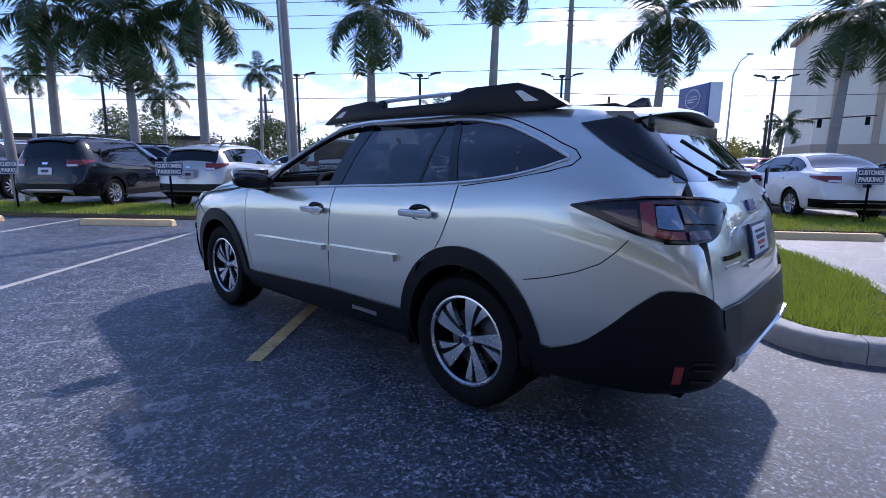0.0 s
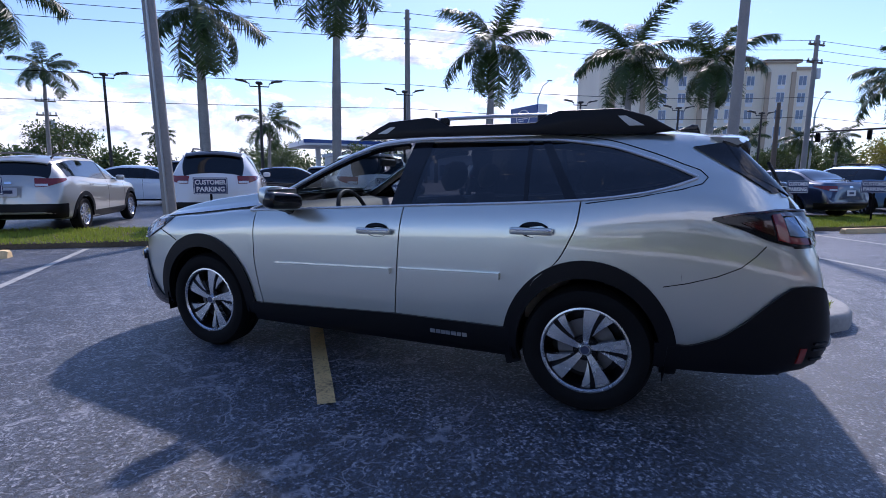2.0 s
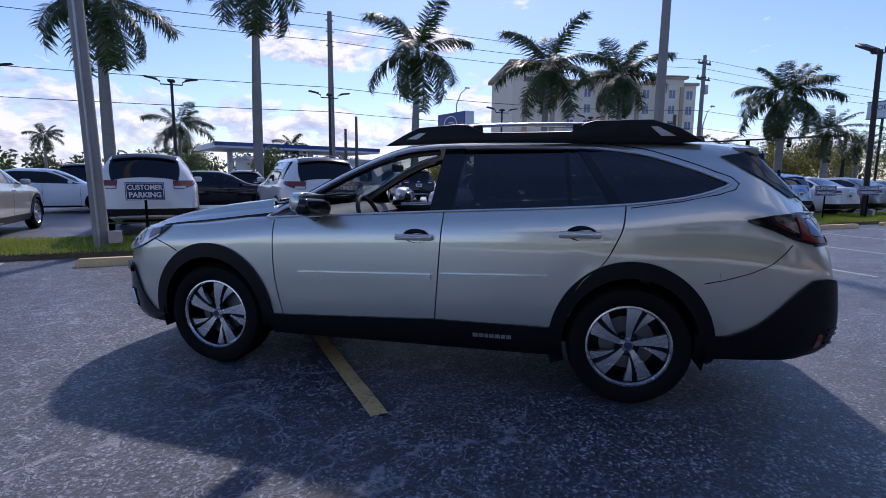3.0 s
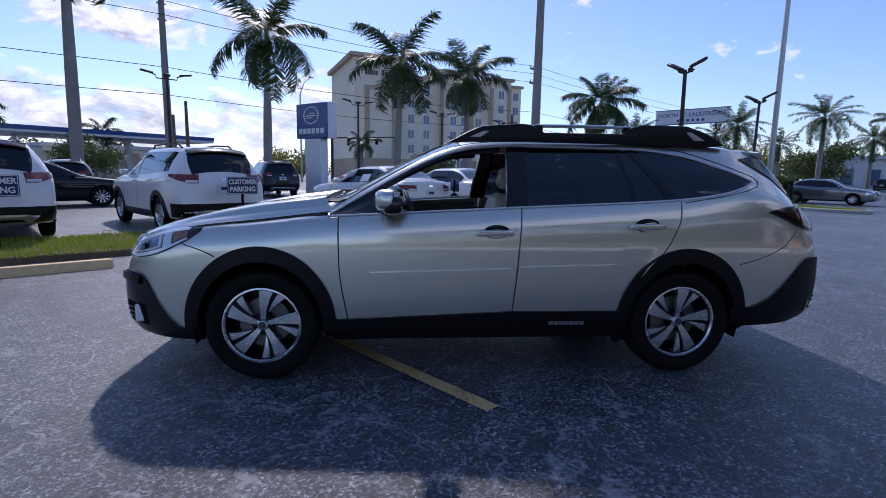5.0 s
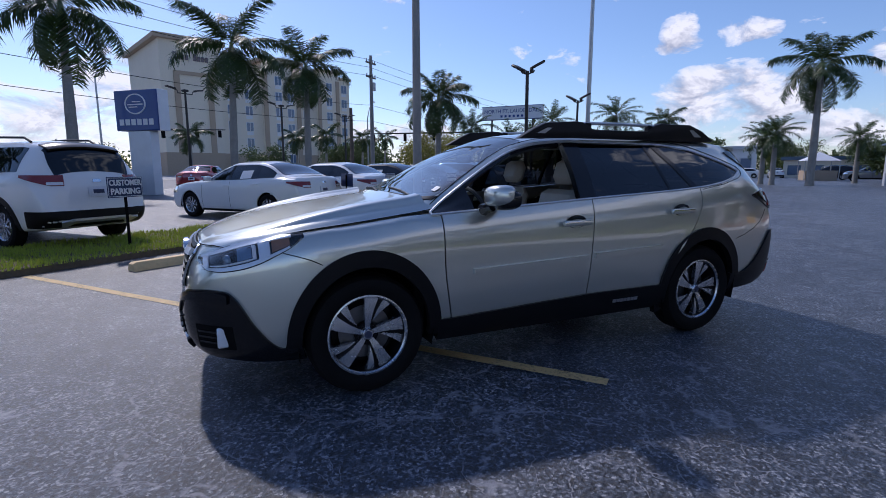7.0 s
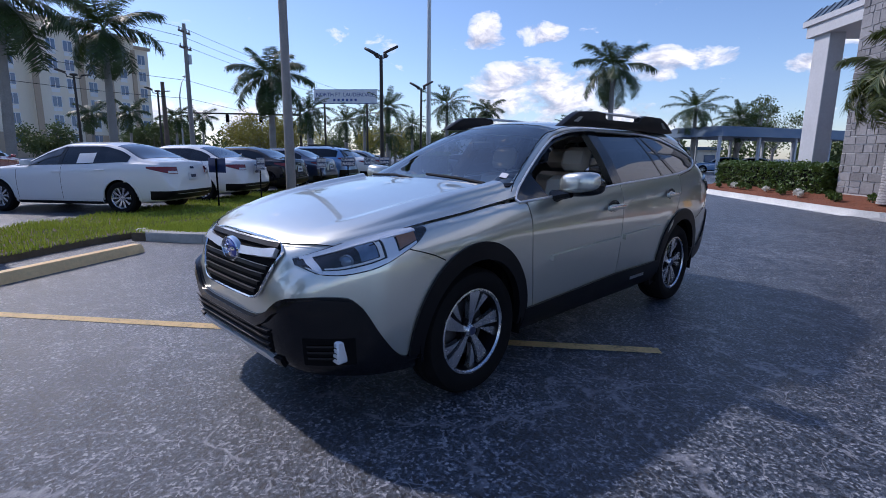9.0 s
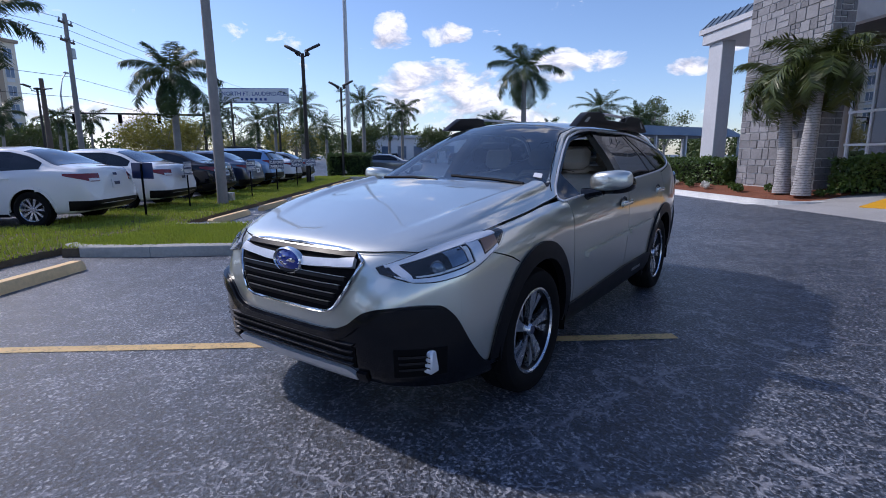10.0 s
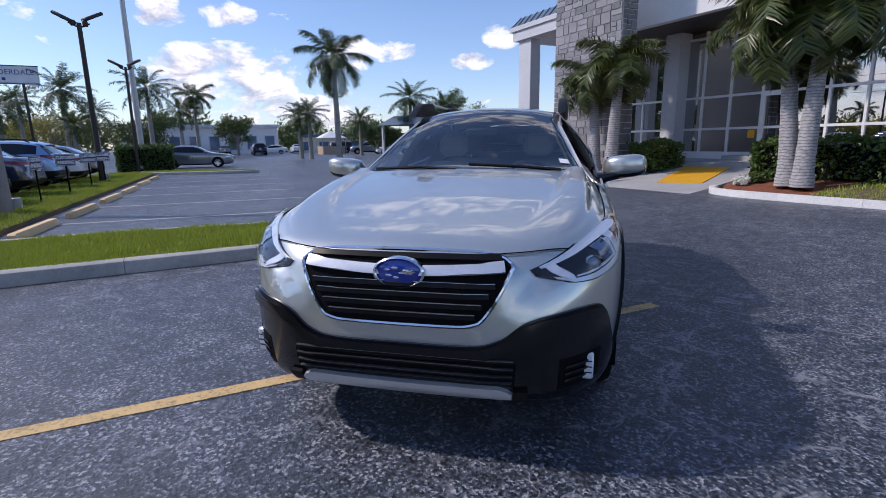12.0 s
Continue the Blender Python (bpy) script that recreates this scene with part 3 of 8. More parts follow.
# ---------------------------------------------------------------- car body surfaces
class Shell:
    """A car's outer skin: sections across the car, lofted along x (forward). y is the left side, z up, ground at 0."""

    def __init__(self, top, belt, width, bottom, tumble=0.27, crown=0.045):
        self.top, self.belt, self.width, self.bottom = (smooth_curve(k) for k in (top, belt, width, bottom))
        self.tumble, self.crown = tumble, crown
        self.x0, self.x1 = min(k[0] for k in width), max(k[0] for k in width)
        self.cache = {}

    def section(self, x):
        """About sixty points (y, z) of the left half, from the bottom's middle to the top's middle."""
        key = round(x, 4)
        if key in self.cache:
            return self.cache[key]
        w, zb, zs, zt = self.width(x), self.bottom(x), self.belt(x), self.top(x)
        zs = min(zs, zt - 0.02)
        zb = min(zb, zs - 0.05)
        h, low = zt - zs, zs - zb
        k = min(1.0, h / 0.45)
        wr = w - 0.06 - self.tumble * k
        rc = min(0.10, h * 0.62)
        cr = self.crown * (0.4 + 0.6 * k)
        pts = [(0.0, zb), (w * 0.55, zb), (w - 0.13, zb + 0.01 * low), (w - 0.045, zb + 0.08 * low), (w - 0.012, zb + 0.30 * low),
               (w, zb + 0.55 * low), (w - 0.003, zb + 0.77 * low), (w - 0.014, zb + 0.885 * low), (w - 0.052, zs)]
        for s in (0.25, 0.55, 0.85):
            pts.append((lerp(w - 0.06, wr, s) + 0.025 * k * math.sin(math.pi * s), zs + s * max(h - rc - cr * 0.3, 0.01)))
        pts += [(wr - 0.035, zt - 0.45 * rc - cr * 0.5), (wr - 0.11, zt - cr), (wr * 0.55, zt - cr * 0.42), (0.0, zt)]
        out = []
        n = len(pts)
        P = [np.array(p) for p in pts]
        P = [np.array((-pts[1][0], pts[1][1]))] + P + [np.array((-pts[-2][0], pts[-2][1]))]
        for i in range(1, n):
            a, b, c, d = P[i - 1], P[i], P[i + 1], P[i + 2]
            for t in (0.0, 0.25, 0.5, 0.75):
                q = 0.5 * ((2 * b) + (c - a) * t + (2 * a - 5 * b + 4 * c - d) * t * t + (3 * b - a - 3 * c + d) * t ** 3)
                out.append((max(q[0], 0.0), q[1]))
        out.append(pts[-1])
        out = np.array(out)
        self.cache[key] = out
        return out

    def edge(self, x):
        """Index of the roof's or bonnet's edge in a section."""
        return 4 * 12.4

    def at_index(self, x, i):
        s = self.section(x)
        a = min(int(i), len(s) - 2)
        p = lerp(s[a], s[a + 1], i - a)
        return Vector((x, p[0], p[1]))

    def at_height(self, x, z):
        """The left skin's point at height z."""
        s = self.section(x)
        zz = np.maximum.accumulate(s[8:, 1])
        z = min(max(z, zz[0]), zz[-1])
        return Vector((x, float(np.interp(z, zz, s[8:, 0])), z))

    def tree(self):
        """The whole skin as a search tree, for wrapped panels."""
        v, f, _ = self.grid()
        return BVHTree.FromPolygons(v, f)

    def stations(self, step=0.05):
        xs = list(np.arange(self.x0 + 0.12, self.x1 - 0.12, step))
        ends = [0.0, 0.004, 0.012, 0.025, 0.045, 0.07, 0.10]
        return [self.x0 + e for e in ends] + xs + [self.x1 - e for e in ends[::-1]]

    def grid(self, step=0.05, skip=1):
        verts, faces = [], []
        xs = self.stations(step)
        rows = []
        for x in xs:
            s = self.section(x)[::skip]
            left = [(x, p[0], p[1]) for p in s]
            right = [(x, -p[0], p[1]) for p in s[-2:0:-1]]
            rows.append(len(verts))
            verts += left + right
        n = len(verts) // len(xs)
        for a, b in zip(rows, rows[1:]):
            for k in range(n):
                faces.append((a + k, a + (k + 1) % n, b + (k + 1) % n, b + k))
        faces.append(tuple(rows[0] + k for k in range(n))[::-1])
        faces.append(tuple(rows[-1] + k for k in range(n)))
        return verts, faces, n


def patch(point, ns, nt, thick=0.012, out=0.0, both=False):
    """A sheet with folded edges from point(s, t) -> Vector, s and t from 0 to 1. both: its mirror image on the other side too."""
    pair = []
    g = [[Vector(point(i / ns, j / nt)) for j in range(nt + 1)] for i in range(ns + 1)]
    nrm = [[None] * (nt + 1) for _ in range(ns + 1)]
    for i in range(ns + 1):
        for j in range(nt + 1):
            a = g[min(i + 1, ns)][j] - g[max(i - 1, 0)][j]
            b = g[i][min(j + 1, nt)] - g[i][max(j - 1, 0)]
            q = a.cross(b)
            nrm[i][j] = q.normalized() if q.length > 1e-9 else Vector((0, 0, 0))
    c = g[ns // 2][nt // 2]
    flip = -1.0 if nrm[ns // 2][nt // 2].dot(c - Vector((c.x * 0.75, 0, 0.55))) < 0 else 1.0
    for side in ((1, -1) if both else (1,)):
        bm = bmesh.new()
        pair.append(bm)
        mirror = Vector((1, side, 1))
        top = [[bm.verts.new((g[i][j] + flip * out * nrm[i][j]) * mirror) for j in range(nt + 1)] for i in range(ns + 1)]
        for i in range(ns):
            for j in range(nt):
                bm.faces.new((top[i][j], top[i + 1][j], top[i + 1][j + 1], top[i][j + 1]))
        if thick:
            rim = [(i, 0) for i in range(ns)] + [(ns, j) for j in range(nt)] + [(i, nt) for i in range(ns, 0, -1)] + [(0, j) for j in range(nt, 0, -1)]
            low = {ij: bm.verts.new((g[ij[0]][ij[1]] + flip * (out - thick) * nrm[ij[0]][ij[1]]) * mirror) for ij in rim}
            for p, q in zip(rim, rim[1:] + rim[:1]):
                bm.faces.new((top[p[0]][p[1]], top[q[0]][q[1]], low[q], low[p]))
    return pair if both else pair[0]


def side_patch(sh, xa, xb, lo, hi, ns=24, nt=14, thick=0.012, out=0.0, both=False):
    """A panel of the side. xa, xb: numbers or functions of height; lo, hi: heights, or functions of x."""
    fa = xa if callable(xa) else (lambda z: xa)
    fb = xb if callable(xb) else (lambda z: xb)
    fl = lo if callable(lo) else (lambda x: lo)
    fh = hi if callable(hi) else (lambda x: hi)

    def point(s, t):
        x, z = lerp(fa(0.7), fb(0.7), s), 0.7
        for _ in range(7):
            z = lerp(fl(x), fh(x), t)
            x = lerp(fa(z), fb(z), s)
        return sh.at_height(x, z)
    return patch(point, ns, nt, thick, out, both)


def wrap_patch(tree, ox, sign, a0, a1, lo, hi, ns=24, nt=10, thick=0.012, out=0.0, both=False):
    """A panel wrapped round an end: seen from (ox, 0), a is the sideways reach y/x in degrees; lo, hi: heights or functions of the angle."""
    fl = lo if callable(lo) else (lambda a: lo)
    fh = hi if callable(hi) else (lambda a: hi)

    def point(s, t):
        a = lerp(a0, a1, s)
        z = lerp(fl(a), fh(a), t)
        d = Vector((sign * math.cos(radians(a)), math.sin(radians(a)), 0))
        hit = tree.ray_cast(Vector((ox, 0, z)), d)[0]
        return hit if hit is not None else Vector((ox, 0, z)) + d * 0.9
    return patch(point, ns, nt, thick, out, both)


def strip(points, width, height, bm=None):
    """A raised bead along a line on the body."""
    bm = bm or bmesh.new()
    tube(bm, points, width * 0.5, 6)
    return bm


WHEEL_R = 0.355


def alloy_wheel(parent, x, y, side, r=WHEEL_R, style="swirl", w=0.225):
    """A wheel at (x, y); side +1: its face looks to +y."""
    rim_r = r * 0.665 if style == "swirl" else r * 0.62
    m = Matrix.Translation((x, y, r)) @ (Matrix.Identity(4) if side > 0 else Matrix.Rotation(math.pi, 4, "Z"))
    hub = new("wheel")
    hub.empty_display_size = 0.1
    hub.parent = parent
    hub.matrix_local = m
    h = w / 2
    prof = [(rim_r - 0.005, -h * 0.8), (r * 0.80, -h), (r * 0.94, -h * 0.92), (r * 0.995, -h * 0.62), (r, -h * 0.30), (r * 0.985, -h * 0.28), (r * 0.985, -h * 0.22), (r, -h * 0.20),
            (r, h * 0.20), (r * 0.985, h * 0.22), (r * 0.985, h * 0.28), (r, h * 0.30), (r * 0.995, h * 0.62), (r * 0.94, h * 0.92), (r * 0.86, h), (r * 0.80, h * 1.0), (r * 0.74, h * 0.95), (rim_r + 0.002, h * 0.80)]
    part("tyre", lathe(prof, 56), M_TYRE, hub)
    barrel = [(rim_r + 0.004, h * 0.80), (rim_r + 0.006, h * 0.86), (rim_r - 0.004, h * 0.88), (rim_r - 0.012, h * 0.78), (rim_r - 0.02, h * 0.45), (rim_r - 0.05, -h * 0.75)]
    part("rim", lathe(barrel[:4], 56), M_ALLOY, hub, "machined alloy rim")
    part("rim_barrel", lathe(barrel[3:], 56), M_RIMBLACK, hub)
    part("rim_well", lathe([(0.001, -h * 0.30), (rim_r - 0.02, -h * 0.30), (rim_r - 0.012, h * 0.40)], 40), M_RIMBLACK, hub)
    part("brake_disc", lathe([(0.05, h * 0.02), (0.05, h * 0.06), (rim_r * 0.68, h * 0.06), (rim_r * 0.68, h * 0.02)], 32), M_DISC, hub)
    n = 5
    yf = h * 0.72
    for k in range(n):
        a0 = 2 * math.pi * k / n + 0.35
        # main blade from hub to rim, swept, machined face over a dark flank
        for nm, mat, half, dy, r0, sweep, split in (("spoke", M_ALLOY, 0.037, 0.004, 0.030, 0.10, 0.0), ("spoke_flank", M_RIMBLACK, 0.043, -0.010, 0.04, 0.26, 0.03),
                                                    ("half_spoke", M_ALLOY, 0.029, 0.000, rim_r * 0.36, 0.20, 0.40), ("half_spoke_flank", M_RIMBLACK, 0.033, -0.014, rim_r * 0.20, 0.42, 0.22)):
            bm = bmesh.new()
            rows = []
            for i in range(8):
                t = i / 7
                rr = lerp(r0, rim_r - 0.004, t)
                wid = half * (0.42 + 0.90 * t ** 1.4 if split < 0.1 else 0.05 + 1.0 * t)
                ang = a0 + split + sweep * (t ** 1.3 if split < 0.1 else t * 0.8)
                c = Vector((math.cos(ang), 0, math.sin(ang)))
                q = Vector((-math.sin(ang), 0, math.cos(ang)))
                depth = yf + dy - 0.022 * (1 - t) ** 2 - 0.012 * t
                rows.append([bm.verts.new(c * rr + q * s * wid + Vector((0, depth - dd, 0))) for s, dd in ((-1, 0.03), (-0.92, 0.0), (0.92, 0.0), (1, 0.03))])
            for p, q2 in zip(rows, rows[1:]):
                for j in range(3):
                    bm.faces.new((p[j], p[j + 1], q2[j + 1], q2[j]))
            bm.faces.new(rows[0])
            bm.faces.new(rows[-1][::-1])
            part(nm, bm, mat, hub)
    part("centre_cap", lathe([(0.001, yf + 0.004), (0.028, yf + 0.003), (0.033, yf - 0.004), (0.040, yf - 0.012), (0.042, yf - 0.045)], 24), M_ALLOY, hub)
    part("hub_face", lathe([(0.001, yf - 0.019), (0.068, yf - 0.020), (0.074, yf - 0.05)], 24), M_RIMBLACK, hub)
    part("cap_badge", lathe([(0.001, yf + 0.0065), (0.023, yf + 0.006), (0.024, yf + 0.002)], 20), M_INK, hub)
    for k in range(5):
        a = 2 * math.pi * k / 5 + 0.35 + 0.63
        bm = lathe([(0.001, yf - 0.008), (0.008, yf - 0.009), (0.009, yf - 0.03)], 8)
        part("lug_nut", bm, M_RIMBLACK, hub, m=Matrix.Translation((0.052 * math.cos(a), 0, 0.052 * math.sin(a))))
    return hub


# ---------------------------------------------------------------- the silver estate car
CAR = pose(-0.3135, 4.07, 0, 0, 0, 137.92)
OUT = Shell(
    top=[(2.345, 0.56), (2.338, 0.66), (2.315, 0.78), (2.27, 0.865), (2.2, 0.915), (2.1, 0.948), (1.91, 0.992), (1.64, 1.045), (1.25, 1.105), (1.03, 1.135), (0.95, 1.155),
         (0.75, 1.250), (0.5, 1.395), (0.25, 1.515), (0.12, 1.560), (0.0, 1.582), (-0.3, 1.602), (-1.0, 1.606), (-1.6, 1.588), (-1.95, 1.555), (-2.04, 1.53),
         (-2.10, 1.46), (-2.28, 1.27), (-2.40, 1.13), (-2.455, 0.98), (-2.495, 0.80), (-2.52, 0.66), (-2.53, 0.56)],
    belt=[(2.345, 0.50), (2.31, 0.66), (2.2, 0.795), (2.05, 0.87), (1.8, 0.945), (1.4, 0.985), (0.95, 1.035), (-0.23, 1.102), (-1.32, 1.167), (-1.8, 1.21), (-2.05, 1.17), (-2.25, 1.08), (-2.42, 0.92), (-2.53, 0.50)],
    width=[(2.345, 0.40), (2.33, 0.50), (2.29, 0.60), (2.22, 0.695), (2.1, 0.79), (1.95, 0.862), (1.7, 0.908), (1.37, 0.922), (0.9, 0.908), (0.0, 0.910), (-0.8, 0.915), (-1.37, 0.927),
           (-1.8, 0.905), (-2.1, 0.862), (-2.3, 0.805), (-2.42, 0.745), (-2.5, 0.66), (-2.53, 0.58)],
    bottom=[(2.345, 0.44), (2.3, 0.33), (2.2, 0.27), (1.9, 0.24), (0, 0.235), (-1.8, 0.26), (-2.3, 0.31), (-2.46, 0.36), (-2.53, 0.46)])
OUT_TREE = OUT.tree()
WIN_TOP = smooth_curve([(0.95, 1.052), (0.80, 1.140), (0.578, 1.268), (0.38, 1.372), (0.197, 1.448), (0.0, 1.492), (-0.31, 1.512), (-1.08, 1.505), (-1.40, 1.468), (-1.62, 1.402), (-1.80, 1.330), (-1.86, 1.300)])
WIN_LOW = smooth_curve([(0.95, 1.046), (-0.226, 1.113), (-1.32, 1.178), (-1.60, 1.216), (-1.78, 1.262), (-1.86, 1.296)])
ARCHES = ((1.3725, 0.452, 0.500), (-1.3725, 0.452, 0.500))


def arch_low(base, grow=0.0):
    def f(x):
        z = base(x) if callable(base) else base
        for c, rx, rz in ARCHES:
            u = (x - c) / (rx + grow)
            if abs(u) < 1:
                z = max(z, WHEEL_R + (rz + grow) * math.sqrt(1 - u * u))
        return z
    return f


car = thing("estate_car", CAR, "champagne-silver estate car with black lower cladding, open front windows", "car")
SILL = lambda x: lerp(0.432, 0.388, min(1, max(0, (x + 0.2) / 1.05)))
roof_z = lambda x: OUT.at_index(x, 50).z
# door cuts
door_f = smooth_curve([(0.36, 0.835), (0.75, 0.890), (1.06, 0.895)])
door_b = smooth_curve([(0.36, -0.205), (0.45, -0.215), (1.12, -0.262), (1.6, -0.30)])
door_r = smooth_curve([(0.36, -0.92), (0.54, -0.945), (0.66, -1.02), (0.76, -1.115), (0.84, -1.205), (0.95, -1.265), (1.06, -1.305), (1.2, -1.318)])
G = 0.004
nose_low = smooth_curve([(1.75, 0.335), (1.92, 0.350), (1.98, 0.44), (2.03, 0.55), (2.10, 0.69)])
part("front_wing", side_patch(OUT, 2.03, lambda z: door_f(z) + G, arch_low(lambda x: 0.385 if x < 1.35 else nose_low(x), 0.0), lambda x: OUT.at_index(x, 42 - 6 * max(0, (1.2 - x)) / 0.3).z, 56, 18, both=True), M_SILVER, car)
part("front_door", side_patch(OUT, lambda z: door_f(z) - G, lambda z: door_b(z) + G, SILL, lambda x: WIN_LOW(x) - 0.008, 40, 18, 0.03, both=True), M_SILVER, car)
part("rear_door", side_patch(OUT, lambda z: door_b(z) - G, lambda z: door_r(z) + G, arch_low(SILL), lambda x: WIN_LOW(x) - 0.008, 44, 18, 0.03, both=True), M_SILVER, car)
rear_low = smooth_curve([(-1.80, 0.435), (-2.0, 0.49), (-2.12, 0.59), (-2.22, 0.68), (-2.32, 0.755)])
part("rear_wing", side_patch(OUT, lambda z: max(door_r(min(z, 1.2)) - G, -1.318), lambda z: -2.30, arch_low(rear_low), lambda x: WIN_LOW(x) - 0.008 if x > -1.86 else 1.296, 60, 24, both=True), M_SILVER, car)
part("rear_pillar", side_patch(OUT, -1.855, lambda z: lerp(-1.93, -2.25, min(1, max(0, (1.51 - z) / 0.24))), 1.290, lambda x: roof_z(x), 14, 14, both=True), M_SILVER, car)
part("roof_side", side_patch(OUT, 1.02, -1.855, lambda x: WIN_TOP(x) + 0.010, roof_z, 80, 6, both=True), M_SILVER, car)


def roof_point(s, t):
    x = lerp(0.10, -2.02, s)
    p = OUT.at_index(x, lerp(50, 60, 1 - abs(2 * t - 1)))
    return Vector((x, p.y if t < 0.5 else -p.y, p.z))


part("roof", patch(roof_point, 40, 24, 0.02), M_SILVER, car)


def bonnet_point(s, t):
    u = 2 * t - 1
    x = lerp(1.02 - 0.10 * u * u, 2.255 - 0.20 * abs(u) ** 2.2, s)
    p = OUT.at_index(x, lerp(60, 43.5, abs(u)))
    k = abs(u) + 0.13 * (x - 1.0)
    step = lambda e, w: 1 / (1 + math.exp(-(k - e) / w))
    fade = max(0.0, min(1, (2.12 - x) / 0.75))
    swell = 0.012 * (1 - step(0.66, 0.03)) * min(1, (2.2 - x) / 0.5) + 0.030 * fade * (step(0.44, 0.012) - step(0.70, 0.022))
    return Vector((x, p.y * (1 if u > 0 else -1), p.z + 0.006 + max(0, swell)))


bonnet = part("bonnet", patch(bonnet_point, 48, 120, 0.02), M_SILVER, car)
part("bonnet_seam", strip([bonnet_point(1, t) + Vector((0.006, 0, 0.0)) for t in np.linspace(0.01, 0.99, 40)], 0.005, 0.004), M_BLACK, bonnet)
for t in (0.0, 1.0):
    part("bonnet_seam", strip([bonnet_point(s, t) + Vector((0, 0.004 * (1 if t > 0.5 else -1), 0)) for s in np.linspace(0, 0.98, 40)], 0.005, 0.004), M_BLACK, bonnet)

# ends, wrapped round the nose and the tail
FX, RX = 1.2, -1.35


def ang(y, x, ox=FX):
    return math.degrees(math.atan2(y, abs(x - ox)))


nose_clad = smooth_curve([(0, 0.530), (8, 0.530), (16, 0.537), (20, 0.566), (24, 0.630), (28, 0.658), (36, 0.676), (40, 0.670), (42.8, 0.628), (47.3, 0.47), (50.5, 0.375), (52.5, 0.345), (60, 0.335)])


def even(f):
    return lambda a: f(abs(a))


bump_top = smooth_curve([(0, 0.912), (12, 0.908), (24, 0.890), (36, 0.905), (44, 0.925), (54, 0.95)])
part("front_bumper", wrap_patch(OUT_TREE, FX, 1, -51, 51, even(lambda a: nose_clad(a) - 0.015), even(bump_top), 90, 18), M_SILVER, car)
clad_low = smooth_curve([(0, 0.345), (20, 0.315), (34, 0.29), (50, 0.27), (58, 0.27)])
clad = part("front_cladding", wrap_patch(OUT_TREE, FX, 1, -58, 58, even(clad_low), even(nose_clad), 110, 14, 0.03, 0.014), M_CLAD, car, "glossy black plastic lower bumper cladding")
part("cladding_lip", wrap_patch(OUT_TREE, FX, 1, -41, 41, even(lambda a: nose_clad(a) - 0.055), even(lambda a: nose_clad(a) - 0.012), 90, 4, 0.03, 0.030), M_CLAD, clad)
part("lower_intake", wrap_patch(OUT_TREE, FX, 1, -22.5, 22.5, lambda a: 0.375, lambda a: 0.505 - 0.0006 * a * a * 0.1, 40, 6, 0.02, 0.018), M_BLACK, clad)
for z in (0.395, 0.425, 0.455, 0.485):
    part("intake_bar", wrap_patch(OUT_TREE, FX, 1, -22, 22, z - 0.006, z + 0.002, 40, 1, 0.02, 0.030), M_SLAT, clad)
    part("intake_edge", wrap_patch(OUT_TREE, FX, 1, -22, 22, z + 0.002, z + 0.0035, 40, 1, 0.02, 0.031), M_DISC, clad)
part("skid_plate", wrap_patch(OUT_TREE, FX, 1, -22.4, 22.4, even(lambda a: 0.306 + 0.00004 * a * a), even(lambda a: 0.364 + 0.00002 * a * a - 0.030 * max(0, (a - 19) / 3.4) ** 2), 44, 6, 0.03, 0.034), M_BRUSHED, car, "satin silver skid plate")
for sgn in (1, -1):
    part("skid_cap", wrap_patch(OUT_TREE, FX, 1, sgn * 22.5, sgn * 25.0, 0.318, 0.362, 6, 4, 0.03, 0.032), M_PLASTIC, car, "black end cap of the skid plate")
    fp = OUT_TREE.ray_cast(Vector((FX, 0, 0.41)), Vector((math.cos(radians(38)), sgn * math.sin(radians(38)), 0)))[0]
    fog = part("fog_lamp", boxes((fp.x - 0.03, fp.x + 0.030, fp.y - 0.036, fp.y + 0.030, 0.356, 0.468), bevel=0.008), M_LAMPSILVER, car, "bright vertical fog lamp")
    for z in (0.387, 0.412, 0.437):
        part("lamp_rib", boxes((fp.x + 0.0305, fp.x + 0.0325, fp.y - 0.030, fp.y + 0.024, z - 0.0025, z + 0.0025)), M_GLOSSBLACK, fog)
    part("fog_recess", wrap_patch(OUT_TREE, FX, 1, sgn * 30.5, sgn * 41.5, lambda a: 0.345, lambda a: 0.480, 12, 4, 0.02, 0.016), M_BLACK, clad)
    for z in (0.385, 0.415, 0.445):
        part("fog_vent", wrap_patch(OUT_TREE, FX, 1, sgn * 31.5, sgn * 37.0, z - 0.006, z + 0.006, 8, 1, 0.02, 0.024), M_GLOSSBLACK, clad)

# grille
gr_hi = smooth_curve([(0, 0.892), (14, 0.888), (20.0, 0.878), (22.0, 0.862), (22.8, 0.846)])
gr_lo = smooth_curve([(0, 0.612), (12, 0.614), (15.5, 0.628), (18.5, 0.70), (21.2, 0.79), (22.4, 0.83), (22.8, 0.842)])
grille = part("grille", wrap_patch(OUT_TREE, FX, 1, -22.8, 22.8, even(gr_lo), even(gr_hi), 48, 12, 0.02, 0.006), M_BLACK, car, "black slatted grille with chrome surround")
for z in (0.650, 0.690, 0.730, 0.768, 0.866):
    reach = 14.5 + (z - 0.63) * 34 if z < 0.84 else 21.0
    part("grille_slat", wrap_patch(OUT_TREE, FX, 1, -min(reach, 21), min(reach, 21), z - 0.011, z + 0.007, 40, 1, 0.02, 0.019), M_SLAT, grille)
    # the slat's thin highlight line, laid on as a satin strip
    part("slat_edge", wrap_patch(OUT_TREE, FX, 1, -min(reach, 21), min(reach, 21), z + 0.007, z + 0.0088, 40, 1, 0.02, 0.021), M_SATIN, grille)
